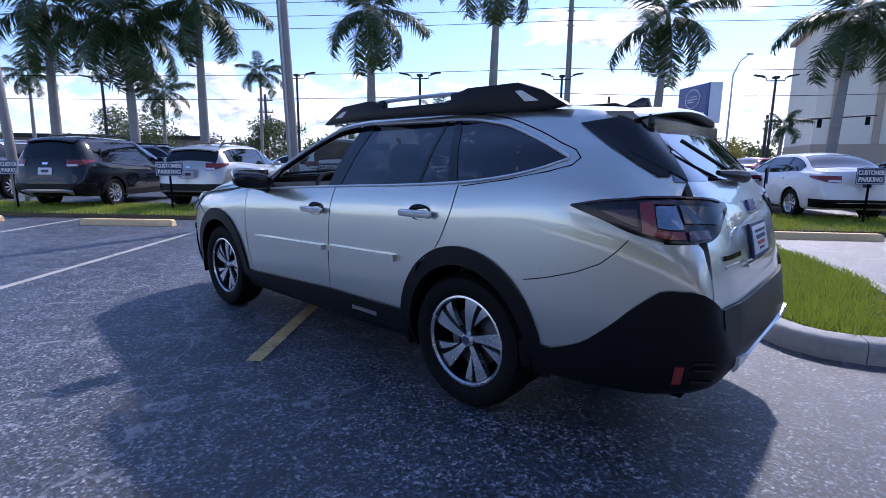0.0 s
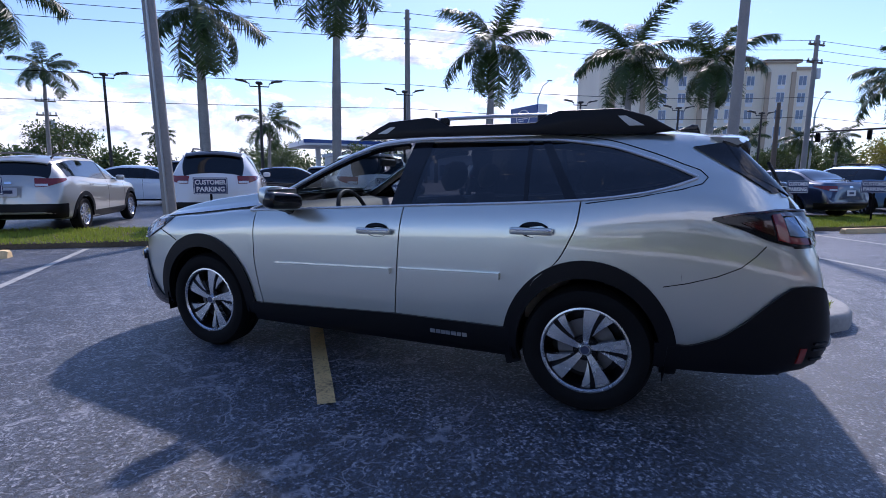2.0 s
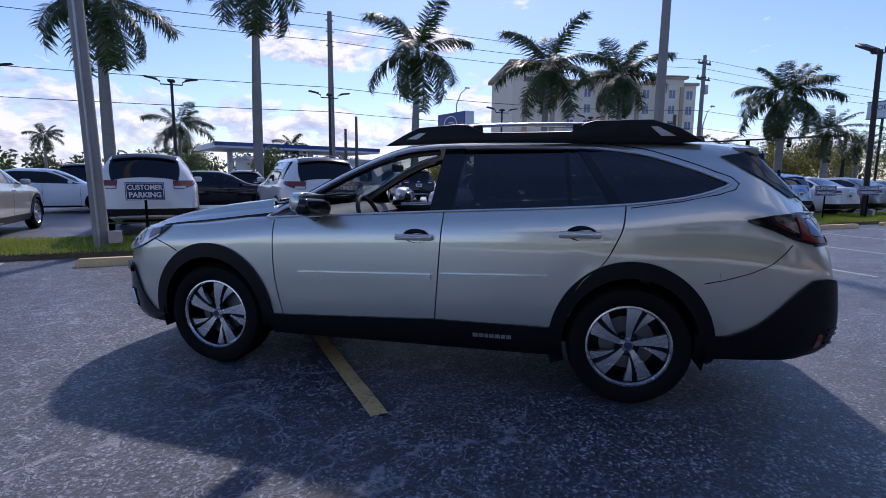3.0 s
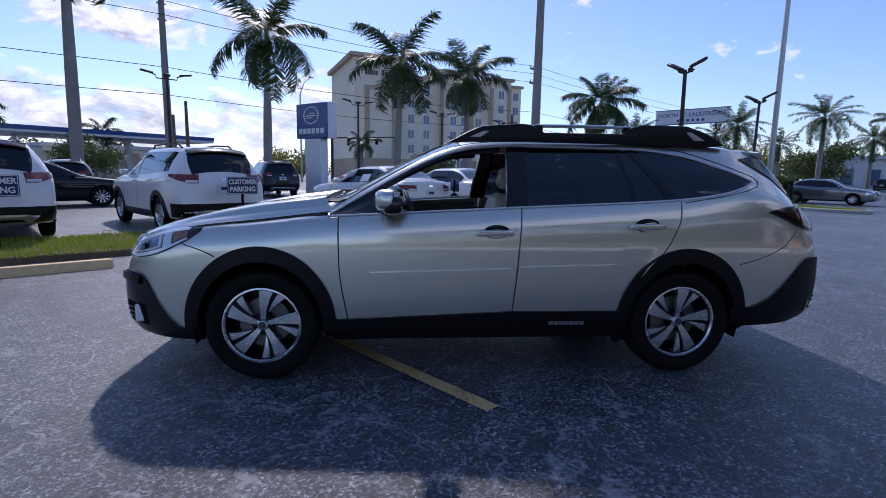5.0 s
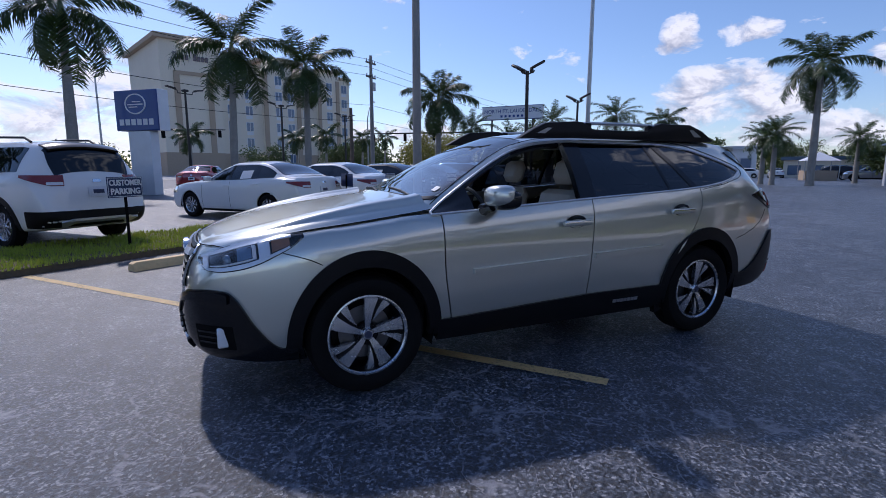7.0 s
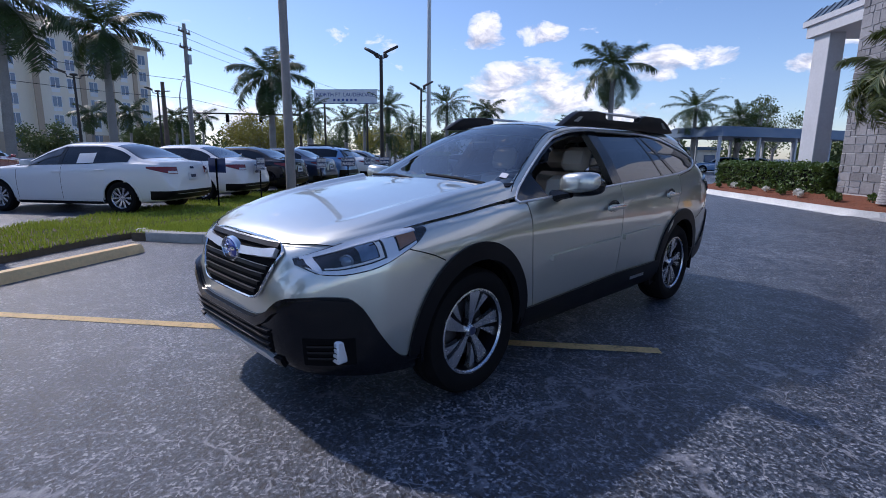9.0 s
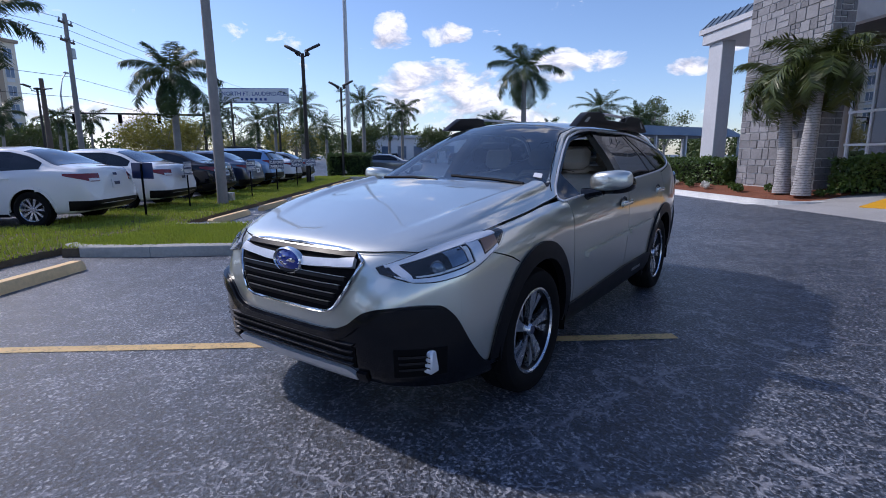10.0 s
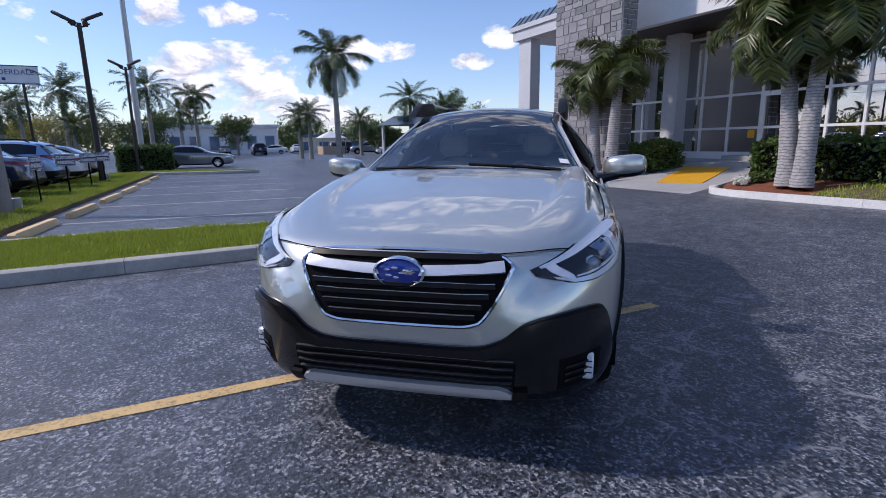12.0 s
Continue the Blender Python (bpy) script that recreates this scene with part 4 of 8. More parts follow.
part("grille_wing", wrap_patch(OUT_TREE, FX, 1, -21.3, 21.3, even(lambda a: 0.797 + 0.018 * (a / 21) ** 2), even(lambda a: 0.830 + 0.020 * (a / 21) ** 2), 40, 3, 0.03, 0.030), M_BRUSHED, grille, "satin silver grille wing")


def front_point(a, z, out):
    d = Vector((math.cos(radians(a)), math.sin(radians(a)), 0))
    h = OUT_TREE.ray_cast(Vector((FX, 0, z)), d)
    return h[0] + d * out


ring = [front_point(a, gr_hi(abs(a)) + 0.004, 0.012) for a in np.linspace(-22.8, 22.8, 50)] + [front_point(a, gr_lo(abs(a)) - 0.004, 0.012) for a in np.linspace(22.8, -22.8, 60)]
part("grille_surround", strip(ring + ring[:1], 0.016, 0.01), M_CHROME, grille, "chrome surround")
badge = part("badge", lathe([(0.001, 0.016), (0.070, 0.014), (0.082, 0.004), (0.084, -0.01)], 40), M_BLUEBADGE, grille, "oval blue badge with chrome rim",
             Matrix.Translation(front_point(0, 0.815, 0.020)) @ Matrix.Rotation(radians(-90), 4, "Z") @ Matrix.Diagonal((1.18, 1, 0.70, 1)))
part("badge_rim", lathe([(0.080, 0.012), (0.084, 0.018), (0.092, 0.012), (0.094, -0.01)], 40), M_CHROME, badge)
for bx, bz, br in ((-0.035, 0.008, 0.020), (0.012, 0.030, 0.010), (0.040, 0.018, 0.009), (0.034, -0.014, 0.010), (0.008, -0.026, 0.009), (-0.01, 0.0, 0.007)):
    part("badge_spot", lathe([(0.001, 0.003), (br, 0.0), (br, -0.004)], 6), M_CHROME, badge, m=Matrix.Translation((bx, 0.017, bz)) @ Matrix.Diagonal((1.3, 1, 0.8, 1)))

# headlamps
hl_hi = smooth_curve([(1.715, 0.966), (1.85, 0.956), (2.0, 0.928), (2.12, 0.886), (2.20, 0.850), (2.245, 0.826)])
hl_lo = smooth_curve([(1.715, 0.950), (1.78, 0.900), (1.86, 0.858), (1.95, 0.815), (2.05, 0.783), (2.15, 0.768), (2.20, 0.770), (2.245, 0.800)])
for sgn in (1, -1):
    flip = Matrix.Diagonal((1, sgn, 1, 1))

    def flipped(bm):
        bmesh.ops.transform(bm, matrix=flip, verts=bm.verts)
        return bm

    def lamp_piece(nm, mat, xa, xb, f0, f1, out, par, lab="", ns=16, nt=4):
        return part(nm, flipped(side_patch(OUT, xa, xb, lambda x: lerp(hl_lo(x), hl_hi(x), f0), lambda x: lerp(hl_lo(x), hl_hi(x), f1), ns, nt, 0.012, out)), mat, par, lab)
    lamp = lamp_piece("headlamp", M_GLOSSBLACK, 1.715, 2.245, 0.0, 1.0, 0.004, car, "clear headlamp with silver surround and amber marker", 30, 8)
    lamp_piece("lower_trim", M_LAMPSILVER, 1.79, 2.225, 0.04, 0.20, 0.010, lamp)
    lamp_piece("upper_trim", M_LAMPSILVER, 1.78, 2.225, 0.80, 0.96, 0.010, lamp)
    lamp_piece("inner_trim", M_LAMPSILVER, 1.890, 1.945, 0.16, 0.84, 0.012, lamp)
    lamp_piece("front_trim", M_LAMPSILVER, 2.190, 2.215, 0.16, 0.84, 0.011, lamp)
    lamp_piece("light_guide", M_SIGNWHITE, 1.975, 2.180, 0.25, 0.31, 0.013, lamp, "white light guide")
    lamp_piece("light_guide", M_SIGNWHITE, 1.958, 1.975, 0.25, 0.78, 0.013, lamp, "white light guide")
    lamp_piece("marker", M_AMBERDARK, 1.790, 1.880, 0.26, 0.80, 0.011, lamp, "amber side marker")
    lamp_piece("reflector_panel", M_LAMPBLUE, 1.98, 2.05, 0.34, 0.78, 0.008, lamp)
    lamp_piece("lens", M_LENS, 1.725, 2.24, 0.02, 0.98, 0.022, lamp, "", 30, 8)
    pc = OUT.at_height(2.10, 0.828)
    part("projector", lathe([(0.001, 0.010), (0.018, 0.008), (0.028, 0.0), (0.034, 0.004), (0.036, -0.01)], 20), M_LAMPBLUE, lamp, m=Matrix.Translation((pc.x + 0.010, sgn * (pc.y + 0.002), pc.z)) @ Matrix.Rotation(radians(-60 if sgn > 0 else -120), 4, "Z"))

for sgn in (1, -1):
    pts = [OUT.at_height(x, z) for x, z in ((1.83, 0.872), (1.76, 0.852), (1.69, 0.828), (1.63, 0.798))]
    part("wing_seam", strip([Vector((p.x, sgn * (p.y + 0.002), p.z)) for p in pts], 0.006, 0.004), M_BLACK, car)

# side cladding, arches and sills
sill_mesh = side_patch(OUT, 0.93, -0.95, 0.262, lambda x: SILL(x) + 0.010, 40, 6, 0.03, 0.016, both=True)
sill = part("sill", sill_mesh, M_PLASTIC, car, "black plastic sill with raised badge bars")
for i, (a, b) in enumerate(((0, 0.032), (0.038, 0.066), (0.072, 0.096), (0.100, 0.13), (0.136, 0.168), (0.174, 0.20), (0.206, 0.236))):
    part("badge_bar", side_patch(OUT, -0.46 - a, -0.46 - b, 0.352, 0.376, 1, 1, 0.004, 0.020, both=True), M_SATIN, sill)
for cx, rx, rz in ARCHES:
    def arch_point(s, t, cx=cx, rx=rx, rz=rz):
        start, end = (-0.16, math.pi + 0.30) if cx < 0 else (-0.10, math.pi + 0.14)
        th = lerp(start, end, s)
        gx, gz = lerp(rx - 0.072, rx + 0.008, t), lerp(rz - 0.088, rz + 0.008, t)
        x, z = cx - gx * math.cos(th), WHEEL_R + gz * math.sin(th)
        p = OUT.at_height(x, max(z, 0.27))
        return Vector((x, p.y, z))
    part("wheel_arch", patch(arch_point, 48, 4, 0.045, 0.014, both=True), M_PLASTIC, car, "black plastic wheel arch")
    for sgn in (1, -1):
        bm = bmesh.new()
        rows = []
        for i in range(25):
            th = math.pi * (i / 24) * 1.16 - 0.16 * math.pi / 2
            c, s2 = math.cos(th), math.sin(th)
            rows.append([bm.verts.new((cx - (rx - 0.045) * c, sgn * yy, WHEEL_R + (rz - 0.06) * s2)) for yy in (0.895, 0.50)])
        for p, q in zip(rows, rows[1:]):
            bm.faces.new((p[0], p[1], q[1], q[0]))
        bm.faces.new([r[1] for r in rows])
        part("wheel_well", bm, M_BLACK, car)
# tail cladding
rear_clad = smooth_curve([(0, 0.625), (18, 0.625), (26, 0.64), (31, 0.735), (35, 0.785), (39, 0.785), (43, 0.72), (48, 0.60), (53, 0.508), (62, 0.447), (68, 0.44)])
rclad = part("rear_cladding", wrap_patch(OUT_TREE, RX, -1, -64, 64, even(lambda a: 0.325), even(rear_clad), 80, 14, 0.03, 0.016), M_PLASTIC, car, "black plastic rear bumper cladding")
part("side_skirt_rear", side_patch(OUT, -1.72, -1.95, 0.325, lambda x: 0.458, 8, 4, 0.03, 0.014, both=True), M_PLASTIC, car)
part("rear_skid_plate", wrap_patch(OUT_TREE, RX, -1, -25, 25, lambda a: 0.385 + 0.0001 * a * a, lambda a: 0.435 + 0.0001 * a * a, 40, 4, 0.03, 0.030), M_BRUSHED, car, "satin silver rear skid plate")
for sgn in (1, -1):
    part("rear_reflector", wrap_patch(OUT_TREE, RX, -1, sgn * 35.2, sgn * 36.6, 0.400, 0.478, 4, 5, 0.02, 0.022), M_REDLENS, car, "red rear reflector")
    for z in (0.42, 0.47, 0.50):
        part("bumper_vent", wrap_patch(OUT_TREE, RX, -1, sgn * 30.5, sgn * 34.0, z - 0.006, z + 0.006, 6, 1, 0.02, 0.026), M_GLOSSBLACK, rclad)
part("rear_bumper", wrap_patch(OUT_TREE, RX, -1, -44, 44, even(lambda a: rear_clad(a) - 0.015), even(lambda a: 0.70 if a < 30 else lerp(0.70, 0.965, min(1, (a - 30) / 2.5))), 90, 12), M_SILVER, car)
part("bumper_step", wrap_patch(OUT_TREE, RX, -1, -29, 29, 0.622, 0.702, 40, 6, 0.05, 0.020), M_PLASTIC, car, "ribbed black bumper step")
tg = part("tailgate", wrap_patch(OUT_TREE, RX, -1, -31, 31, 0.704, even(lambda a: 1.200), 60, 24, 0.03, 0.004), M_SILVER, car)
part("rear_window", wrap_patch(OUT_TREE, RX, -1, -34, 34, 1.200, 1.47, 50, 12, 0.02, 0.005), M_REARGLASS, tg, "dark tinted rear window")
part("window_shroud", wrap_patch(OUT_TREE, RX, -1, 31, 42, lambda a: 1.202 + 0.011 * (a - 31), 1.49, 12, 12, 0.02, 0.010, both=True), M_GLOSSBLACK, tg)
plate = part("dealer_plate", wrap_patch(OUT_TREE, RX, -1, -8.4, 8.4, 0.845, 1.0, 10, 6, 0.01, 0.020), M_SIGNNAVY, tg, "white dealer plate in a navy frame")
part("plate_face", wrap_patch(OUT_TREE, RX, -1, -7.4, 7.4, 0.860, 0.985, 10, 6, 0.004, 0.0225), M_PLATE, plate)
for a0, a1, z0, z1, mm in ((-5.6, -3.4, 0.955, 0.967, M_INK), (-2.6, 1.4, 0.955, 0.967, M_INK), (2.0, 5.4, 0.955, 0.967, M_INK), (-4.6, 4.6, 0.925, 0.943, M_INK), (-3.4, 3.6, 0.898, 0.914, M_REDINK), (-2.2, 2.4, 0.876, 0.886, M_INK)):
    part("plate_bar", wrap_patch(OUT_TREE, RX, -1, a0, a1, z0, z1, 4, 1, 0.002, 0.0245), mm, plate)
part("plate_garnish", wrap_patch(OUT_TREE, RX, -1, -14, 14, 0.822, 0.838, 16, 2, 0.01, 0.020), M_CHROME, tg)
part("badge", wrap_patch(OUT_TREE, RX, -1, -3.4, 3.4, 1.055, 1.105, 8, 5, 0.01, 0.016), M_BLUEBADGE, tg, "blue oval badge")
for a0, a1 in ((17.0, 18.3), (18.7, 20.0), (20.4, 21.7), (22.1, 23.4), (23.8, 25.0), (25.4, 26.6)):
    part("badge_bar", wrap_patch(OUT_TREE, RX, -1, a0, a1, 0.885, 0.905, 2, 1, 0.003, 0.010), M_GLOSSBLACK, tg)
part("badge_bar", wrap_patch(OUT_TREE, RX, -1, 18.0, 25.8, 0.850, 0.862, 4, 1, 0.003, 0.008), M_SATIN, tg)
tl_hi = smooth_curve([(21, 1.108), (30, 1.138), (38, 1.142), (48, 1.132), (56, 1.105)])
tl_lo = smooth_curve([(21, 1.085), (25, 1.040), (28, 0.985), (31, 0.965), (38, 0.968), (44, 0.995), (50, 1.050), (56, 1.096)])
for sgn in (1, -1):
    def tail(a0, a1, lo, hi, nm, mat, par, out, lab="", ns=16, nt=6):
        return part(nm, wrap_patch(OUT_TREE, RX, -1, sgn * a0, sgn * a1, even(lo), even(hi), ns, nt, 0.02, out), mat, par, lab)
    tl = tail(21, 56, tl_lo, tl_hi, "tail_lamp", M_GLOSSBLACK, car, 0.012, "dark red and clear tail lamp", 40, 8)
    tail(43.8, 52, lambda a: tl_lo(a) + 0.03, lambda a: tl_hi(a) - 0.045, "stop_lens", M_DARKRED, tl, 0.018)
    tail(40.8, 43.2, lambda a: tl_lo(a) + 0.012, lambda a: tl_hi(a) - 0.022, "red_bracket", M_REDLENS, tl, 0.020)
    tail(36.3, 40.9, lambda a: tl_lo(a) + 0.012, lambda a: tl_lo(a) + 0.042, "red_lens", M_REDLENS, tl, 0.0205)
    tail(30.5, 35.7, lambda a: tl_lo(a) + 0.010, lambda a: tl_lo(a) + 0.042, "red_lens", M_DARKRED, tl, 0.0205)
    tail(36.3, 40.9, lambda a: tl_hi(a) - 0.036, lambda a: tl_hi(a) - 0.022, "red_lens", M_DARKRED, tl, 0.0205)
    tail(36.4, 40.6, lambda a: tl_lo(a) + 0.048, lambda a: tl_hi(a) - 0.042, "clear_lens", M_LAMPBLUE, tl, 0.019)
    tail(25.0, 35.6, lambda a: max(tl_lo(a) + 0.03, tl_hi(a) - 0.105), lambda a: tl_hi(a) - 0.038, "reversing_lens", M_SMOKE, tl, 0.018)
    # highlight under the lamp's top edge, drawn as a thin dark red strip
    tail(24, 54, lambda a: tl_hi(a) - 0.010, lambda a: tl_hi(a) - 0.003, "lamp_highlight", M_DARKRED, tl, 0.020, "", 24, 1)
for sgn in (1, -1):
    line_pts = [OUT.at_height(x, z) for x, z in ((-1.74, 0.752), (-1.85, 0.778), (-1.98, 0.820), (-2.08, 0.868), (-2.14, 0.925), (-2.18, 0.975))]
    part("bumper_seam", strip([Vector((p.x, sgn * (p.y + 0.0006), p.z)) for p in line_pts], 0.005, 0.004), M_BLACK, car)
# spoiler
sp = bmesh.new()
rows = []
for i in range(13):
    u = i / 6 - 1
    y = 0.585 * u
    drop = 0.052 * u * u
    tip = -2.150 + 0.070 * u ** 4
    rows.append([sp.verts.new(p) for p in ((-1.93, y, 1.560 - drop), (-2.06, y * 0.995, 1.555 - drop), (tip + 0.02, y * 0.98, 1.543 - drop), (tip, y * 0.97, 1.528 - drop), (tip + 0.05, y * 0.96, 1.508 - drop), (-1.96, y * 0.97, 1.520 - drop))])
for p, q in zip(rows, rows[1:]):
    for j in range(6):
        sp.faces.new((p[j], p[(j + 1) % 6], q[(j + 1) % 6], q[j]))
sp.faces.new(rows[0])
sp.faces.new(rows[-1][::-1])
part("spoiler", sp, M_SILVER, car, "silver roof spoiler")
part("spoiler_underside", boxes((-2.125, -1.97, -0.525, 0.525, 1.395, 1.492), bevel=0.02), M_GLOSSBLACK, car)
part("spoiler_fin", side_patch(OUT, lambda z: lerp(-1.76, -2.205, min(1, max(0, (1.505 - z) / 0.28))), lambda z: lerp(-2.05, -2.245, min(1, max(0, (1.505 - z) / 0.28))), 1.222, lambda x: min(roof_z(x) - 0.006, 1.445 + 0.16 * max(0.0, -1.80 - x)), 12, 16, 0.02, 0.008, both=True), M_GLOSSBLACK, car, "gloss black spoiler fin")
wiper = part("rear_wiper", tubes(([(-2.385, -0.04, 1.215), (-2.375, 0.12, 1.225), (-2.34, 0.27, 1.238)], [0.030, 0.027, 0.012]), ([(-2.345, 0.14, 1.250), (-2.285, 0.30, 1.315), (-2.225, 0.44, 1.375)], 0.009)), M_PLASTIC, car)
part("roof_antenna", prism([(-1.75, 1.575), (-1.92, 1.565), (-1.90, 1.62), (-1.87, 1.625)], -0.02, 0.02, 0.006), M_GLOSSBLACK, car)
part("windscreen", patch(lambda s, t: (lambda u: (lambda p: Vector((p.x, p.y * (1 if u > 0 else -1), p.z)))(OUT.at_index(lerp(1.00 - 0.13 * u * u, 0.13 - 0.05 * u * u, s), lerp(60, 49.0, abs(u)))))(2 * t - 1), 24, 32, 0.006, 0.0), M_GLASS, car, "clear windscreen with a small price sticker")
part("windscreen_band", patch(lambda s, t: (lambda u: (lambda p: Vector((p.x, p.y * (1 if u > 0 else -1), p.z)))(OUT.at_index(lerp(1.035 - 0.13 * u * u, 0.985 - 0.13 * u * u, s), lerp(60, 48.5, abs(u)))))(2 * t - 1), 4, 32, 0.006, 0.006), M_PLASTIC, car)
part("price_sticker", patch(lambda s, t: (lambda p: Vector((p.x, p.y, p.z)))(OUT.at_index(lerp(0.850, 0.800, s), lerp(53.2, 51.8, t))), 4, 4, 0.002, 0.006), M_SIGNWHITE, car)
part("screen_wiper", tubes(([(1.0, 0.60, 1.145), (0.97, 0.35, 1.165), (0.945, 0.02, 1.180)], 0.010), ([(1.02, -0.05, 1.150), (0.975, -0.30, 1.165), (0.93, -0.62, 1.155)], 0.010)), M_PLASTIC, car)

# side glass; the front windows are down
part("rear_side_window", side_patch(OUT, lambda z: lerp(-0.300, -0.335, (z - 1.1) / 0.4), -1.845, lambda x: WIN_LOW(x) + 0.006, lambda x: WIN_TOP(x) - 0.004, 60, 12, 0.006, -0.004, both=True), M_TINT, car, "dark tinted side window")
part("centre_pillar", side_patch(OUT, lambda z: lerp(-0.165, -0.205, (z - 1.1) / 0.4), lambda z: lerp(-0.300, -0.338, (z - 1.1) / 0.4), lambda x: WIN_LOW(x) + 0.004, lambda x: WIN_TOP(x), 8, 12, 0.05, -0.001, both=True), M_GLOSSBLACK, car)
part("window_divider", side_patch(OUT, lambda z: lerp(-1.235, -1.045, (z - 1.17) / 0.33), lambda z: lerp(-1.300, -1.095, (z - 1.17) / 0.33), lambda x: WIN_LOW(x) + 0.006, lambda x: WIN_TOP(x) - 0.002, 4, 10, 0.02, 0.0, both=True), M_GLOSSBLACK, car)
part("glass_bar", side_patch(OUT, lambda z: lerp(-1.00, -0.965, (z - 1.17) / 0.33), lambda z: lerp(-1.025, -0.99, (z - 1.17) / 0.33), lambda x: WIN_LOW(x) + 0.006, lambda x: WIN_TOP(x) - 0.002, 2, 10, 0.02, -0.001, both=True), M_GLOSSBLACK, car)
part("quarter_light", side_patch(OUT, 0.935, lambda z: 0.66, lambda x: WIN_LOW(x) + 0.004, lambda x: WIN_TOP(x) - 0.002, 10, 8, 0.02, -0.003, both=True), M_GLOSSBLACK, car)
part("window_seal", side_patch(OUT, 0.66, -0.165, lambda x: WIN_TOP(x) - 0.022, lambda x: WIN_TOP(x), 30, 2, 0.03, 0.0, both=True), M_GLOSSBLACK, car)
ring = [OUT.at_height(x, WIN_TOP(x) + 0.004) for x in np.linspace(0.955, -1.865, 70)] + [OUT.at_height(x, WIN_LOW(x) - 0.002) for x in np.linspace(-1.865, 0.955, 60)]
for sgn in (1, -1):
    part("window_chrome", strip([Vector((p.x, sgn * (p.y + 0.003), p.z)) for p in ring + ring[:1]], 0.016, 0.012), M_BRUSHED, car, "thin bright window surround")
    top_line = [OUT.at_height(x, WIN_TOP(x) + 0.036) for x in np.linspace(0.93, -1.80, 60)] + [OUT.at_height(x, z) for x, z in ((-1.88, 1.335), (-1.915, 1.300), (-1.89, 1.268), (-1.80, 1.240), (-1.60, 1.198), (-1.34, 1.158))]
    part("door_frame_seam", strip([Vector((p.x, sgn * (p.y + 0.001), p.z)) for p in top_line], 0.006, 0.004), M_BLACK, car)
    for nm, x0, x1, z0, z1 in (("front_moulding", 0.70, -0.195, 0.668, 0.702), ("rear_moulding", -0.255, -0.895, 0.700, 0.738)):
        bm = side_patch(OUT, x0, x1, lambda x: z0 + 0.030 * (x0 - x), lambda x: z1 + 0.030 * (x0 - x), 24, 3, 0.028, 0.028)
        bmesh.ops.transform(bm, matrix=Matrix.Diagonal((1, sgn, 1, 1)), verts=bm.verts)
        part("door_moulding", bm, M_SILVER, car)
    for x0, z in ((-0.085, 0.957), (-1.068, 1.006)):
        p = OUT.at_height(x0, z)
        cup = part("handle_cup", lathe([(0.001, -0.006), (0.06, -0.004), (0.085, 0.001), (0.088, 0.002)], 24), M_GLOSSBLACK, car, m=Matrix.Translation((x0 - 0.01, sgn * (p.y + 0.002), z + 0.004)) @ Matrix.Rotation(0 if sgn > 0 else math.pi, 4, "Z") @ Matrix.Diagonal((0.95, 1, 0.50, 1)))
        bm = bmesh.new()
        box(bm, -0.120, 0.120, 0.016, 0.046, -0.022, 0.018, 0.014)
        part("door_handle", bm, M_SILVER, car, "silver door handle with chrome strip", Matrix.Translation((x0, sgn * p.y, z)) @ Matrix.Rotation(0 if sgn > 0 else math.pi, 4, "Z") @ Matrix.Rotation(radians(0.8 * sgn), 4, "Y"))
        part("handle_chrome", boxes((-0.112, 0.112, 0.042, 0.0475, 0.000, 0.010), bevel=0.002), M_CHROME, car, m=Matrix.Translation((x0, sgn * p.y, z)) @ Matrix.Rotation(0 if sgn > 0 else math.pi, 4, "Z") @ Matrix.Rotation(radians(0.8 * sgn), 4, "Y"))
    # mirror
    bm = bmesh.new()
    bmesh.ops.create_uvsphere(bm, u_segments=20, v_segments=12, radius=1)
    for v in bm.verts:
        x, y, z = v.co
        x, y, z = (math.copysign(abs(q) ** 0.62, q) for q in (x, y, z))
        v.co = Vector((0.080 * x * (0.85 if x < 0 else 1.0) - 0.10 * (y * sgn) ** 2 * 0.35, 0.138 * y, 0.074 * z * (1.0 if z > 0 else 0.72) + 0.012 * y * sgn))
        if v.co.x < -0.045:
            v.co.x = -0.045
    mir = part("door_mirror", bm, M_SILVER, car, "silver mirror cap with a black lower shell", Matrix.Translation((0.585, sgn * 1.005, 1.145)) @ Matrix.Rotation(radians(-8 * sgn), 4, "Z"))
    bm = bmesh.new()
    bmesh.ops.create_uvsphere(bm, u_segments=18, v_segments=10, radius=1)
    for v in bm.verts:
        x, y, z = (math.copysign(abs(q) ** 0.62, q) for q in v.co)
        v.co = Vector((0.064 * x - 0.026 - 0.035 * (y * sgn) ** 2, 0.140 * y, 0.060 * z - 0.018 + 0.012 * y * sgn))
    part("mirror_shell", bm, M_GLOSSBLACK, mir)
    part("mirror_glass", boxes((-0.055, -0.050, -0.120, 0.120, -0.055, 0.06), bevel=0.002), M_CHROME, mir)
    part("mirror_stalk", tubes(([(0.60, sgn * 0.84, 1.058), (0.60, sgn * 0.90, 1.075), (0.60, sgn * 0.97, 1.09)], [0.045, 0.032, 0.03])), M_GLOSSBLACK, car)
    # roof rail
    yr = 0.585
    rail = part("roof_rail", prism([(0.20, 1.525), (0.06, 1.600), (-0.03, 1.640), (-0.30, 1.660), (-0.36, 1.655), (-0.46, 1.605), (-1.00, 1.608), (-1.08, 1.655), (-1.14, 1.672), (-1.47, 1.672), (-1.62, 1.625), (-1.76, 1.545),
                                    (-1.60, 1.530), (-1.0, 1.540), (-0.3, 1.540)], sgn * (yr - 0.035), sgn * (yr + 0.030), 0.010), M_PLASTIC, car, "black raised roof rail")
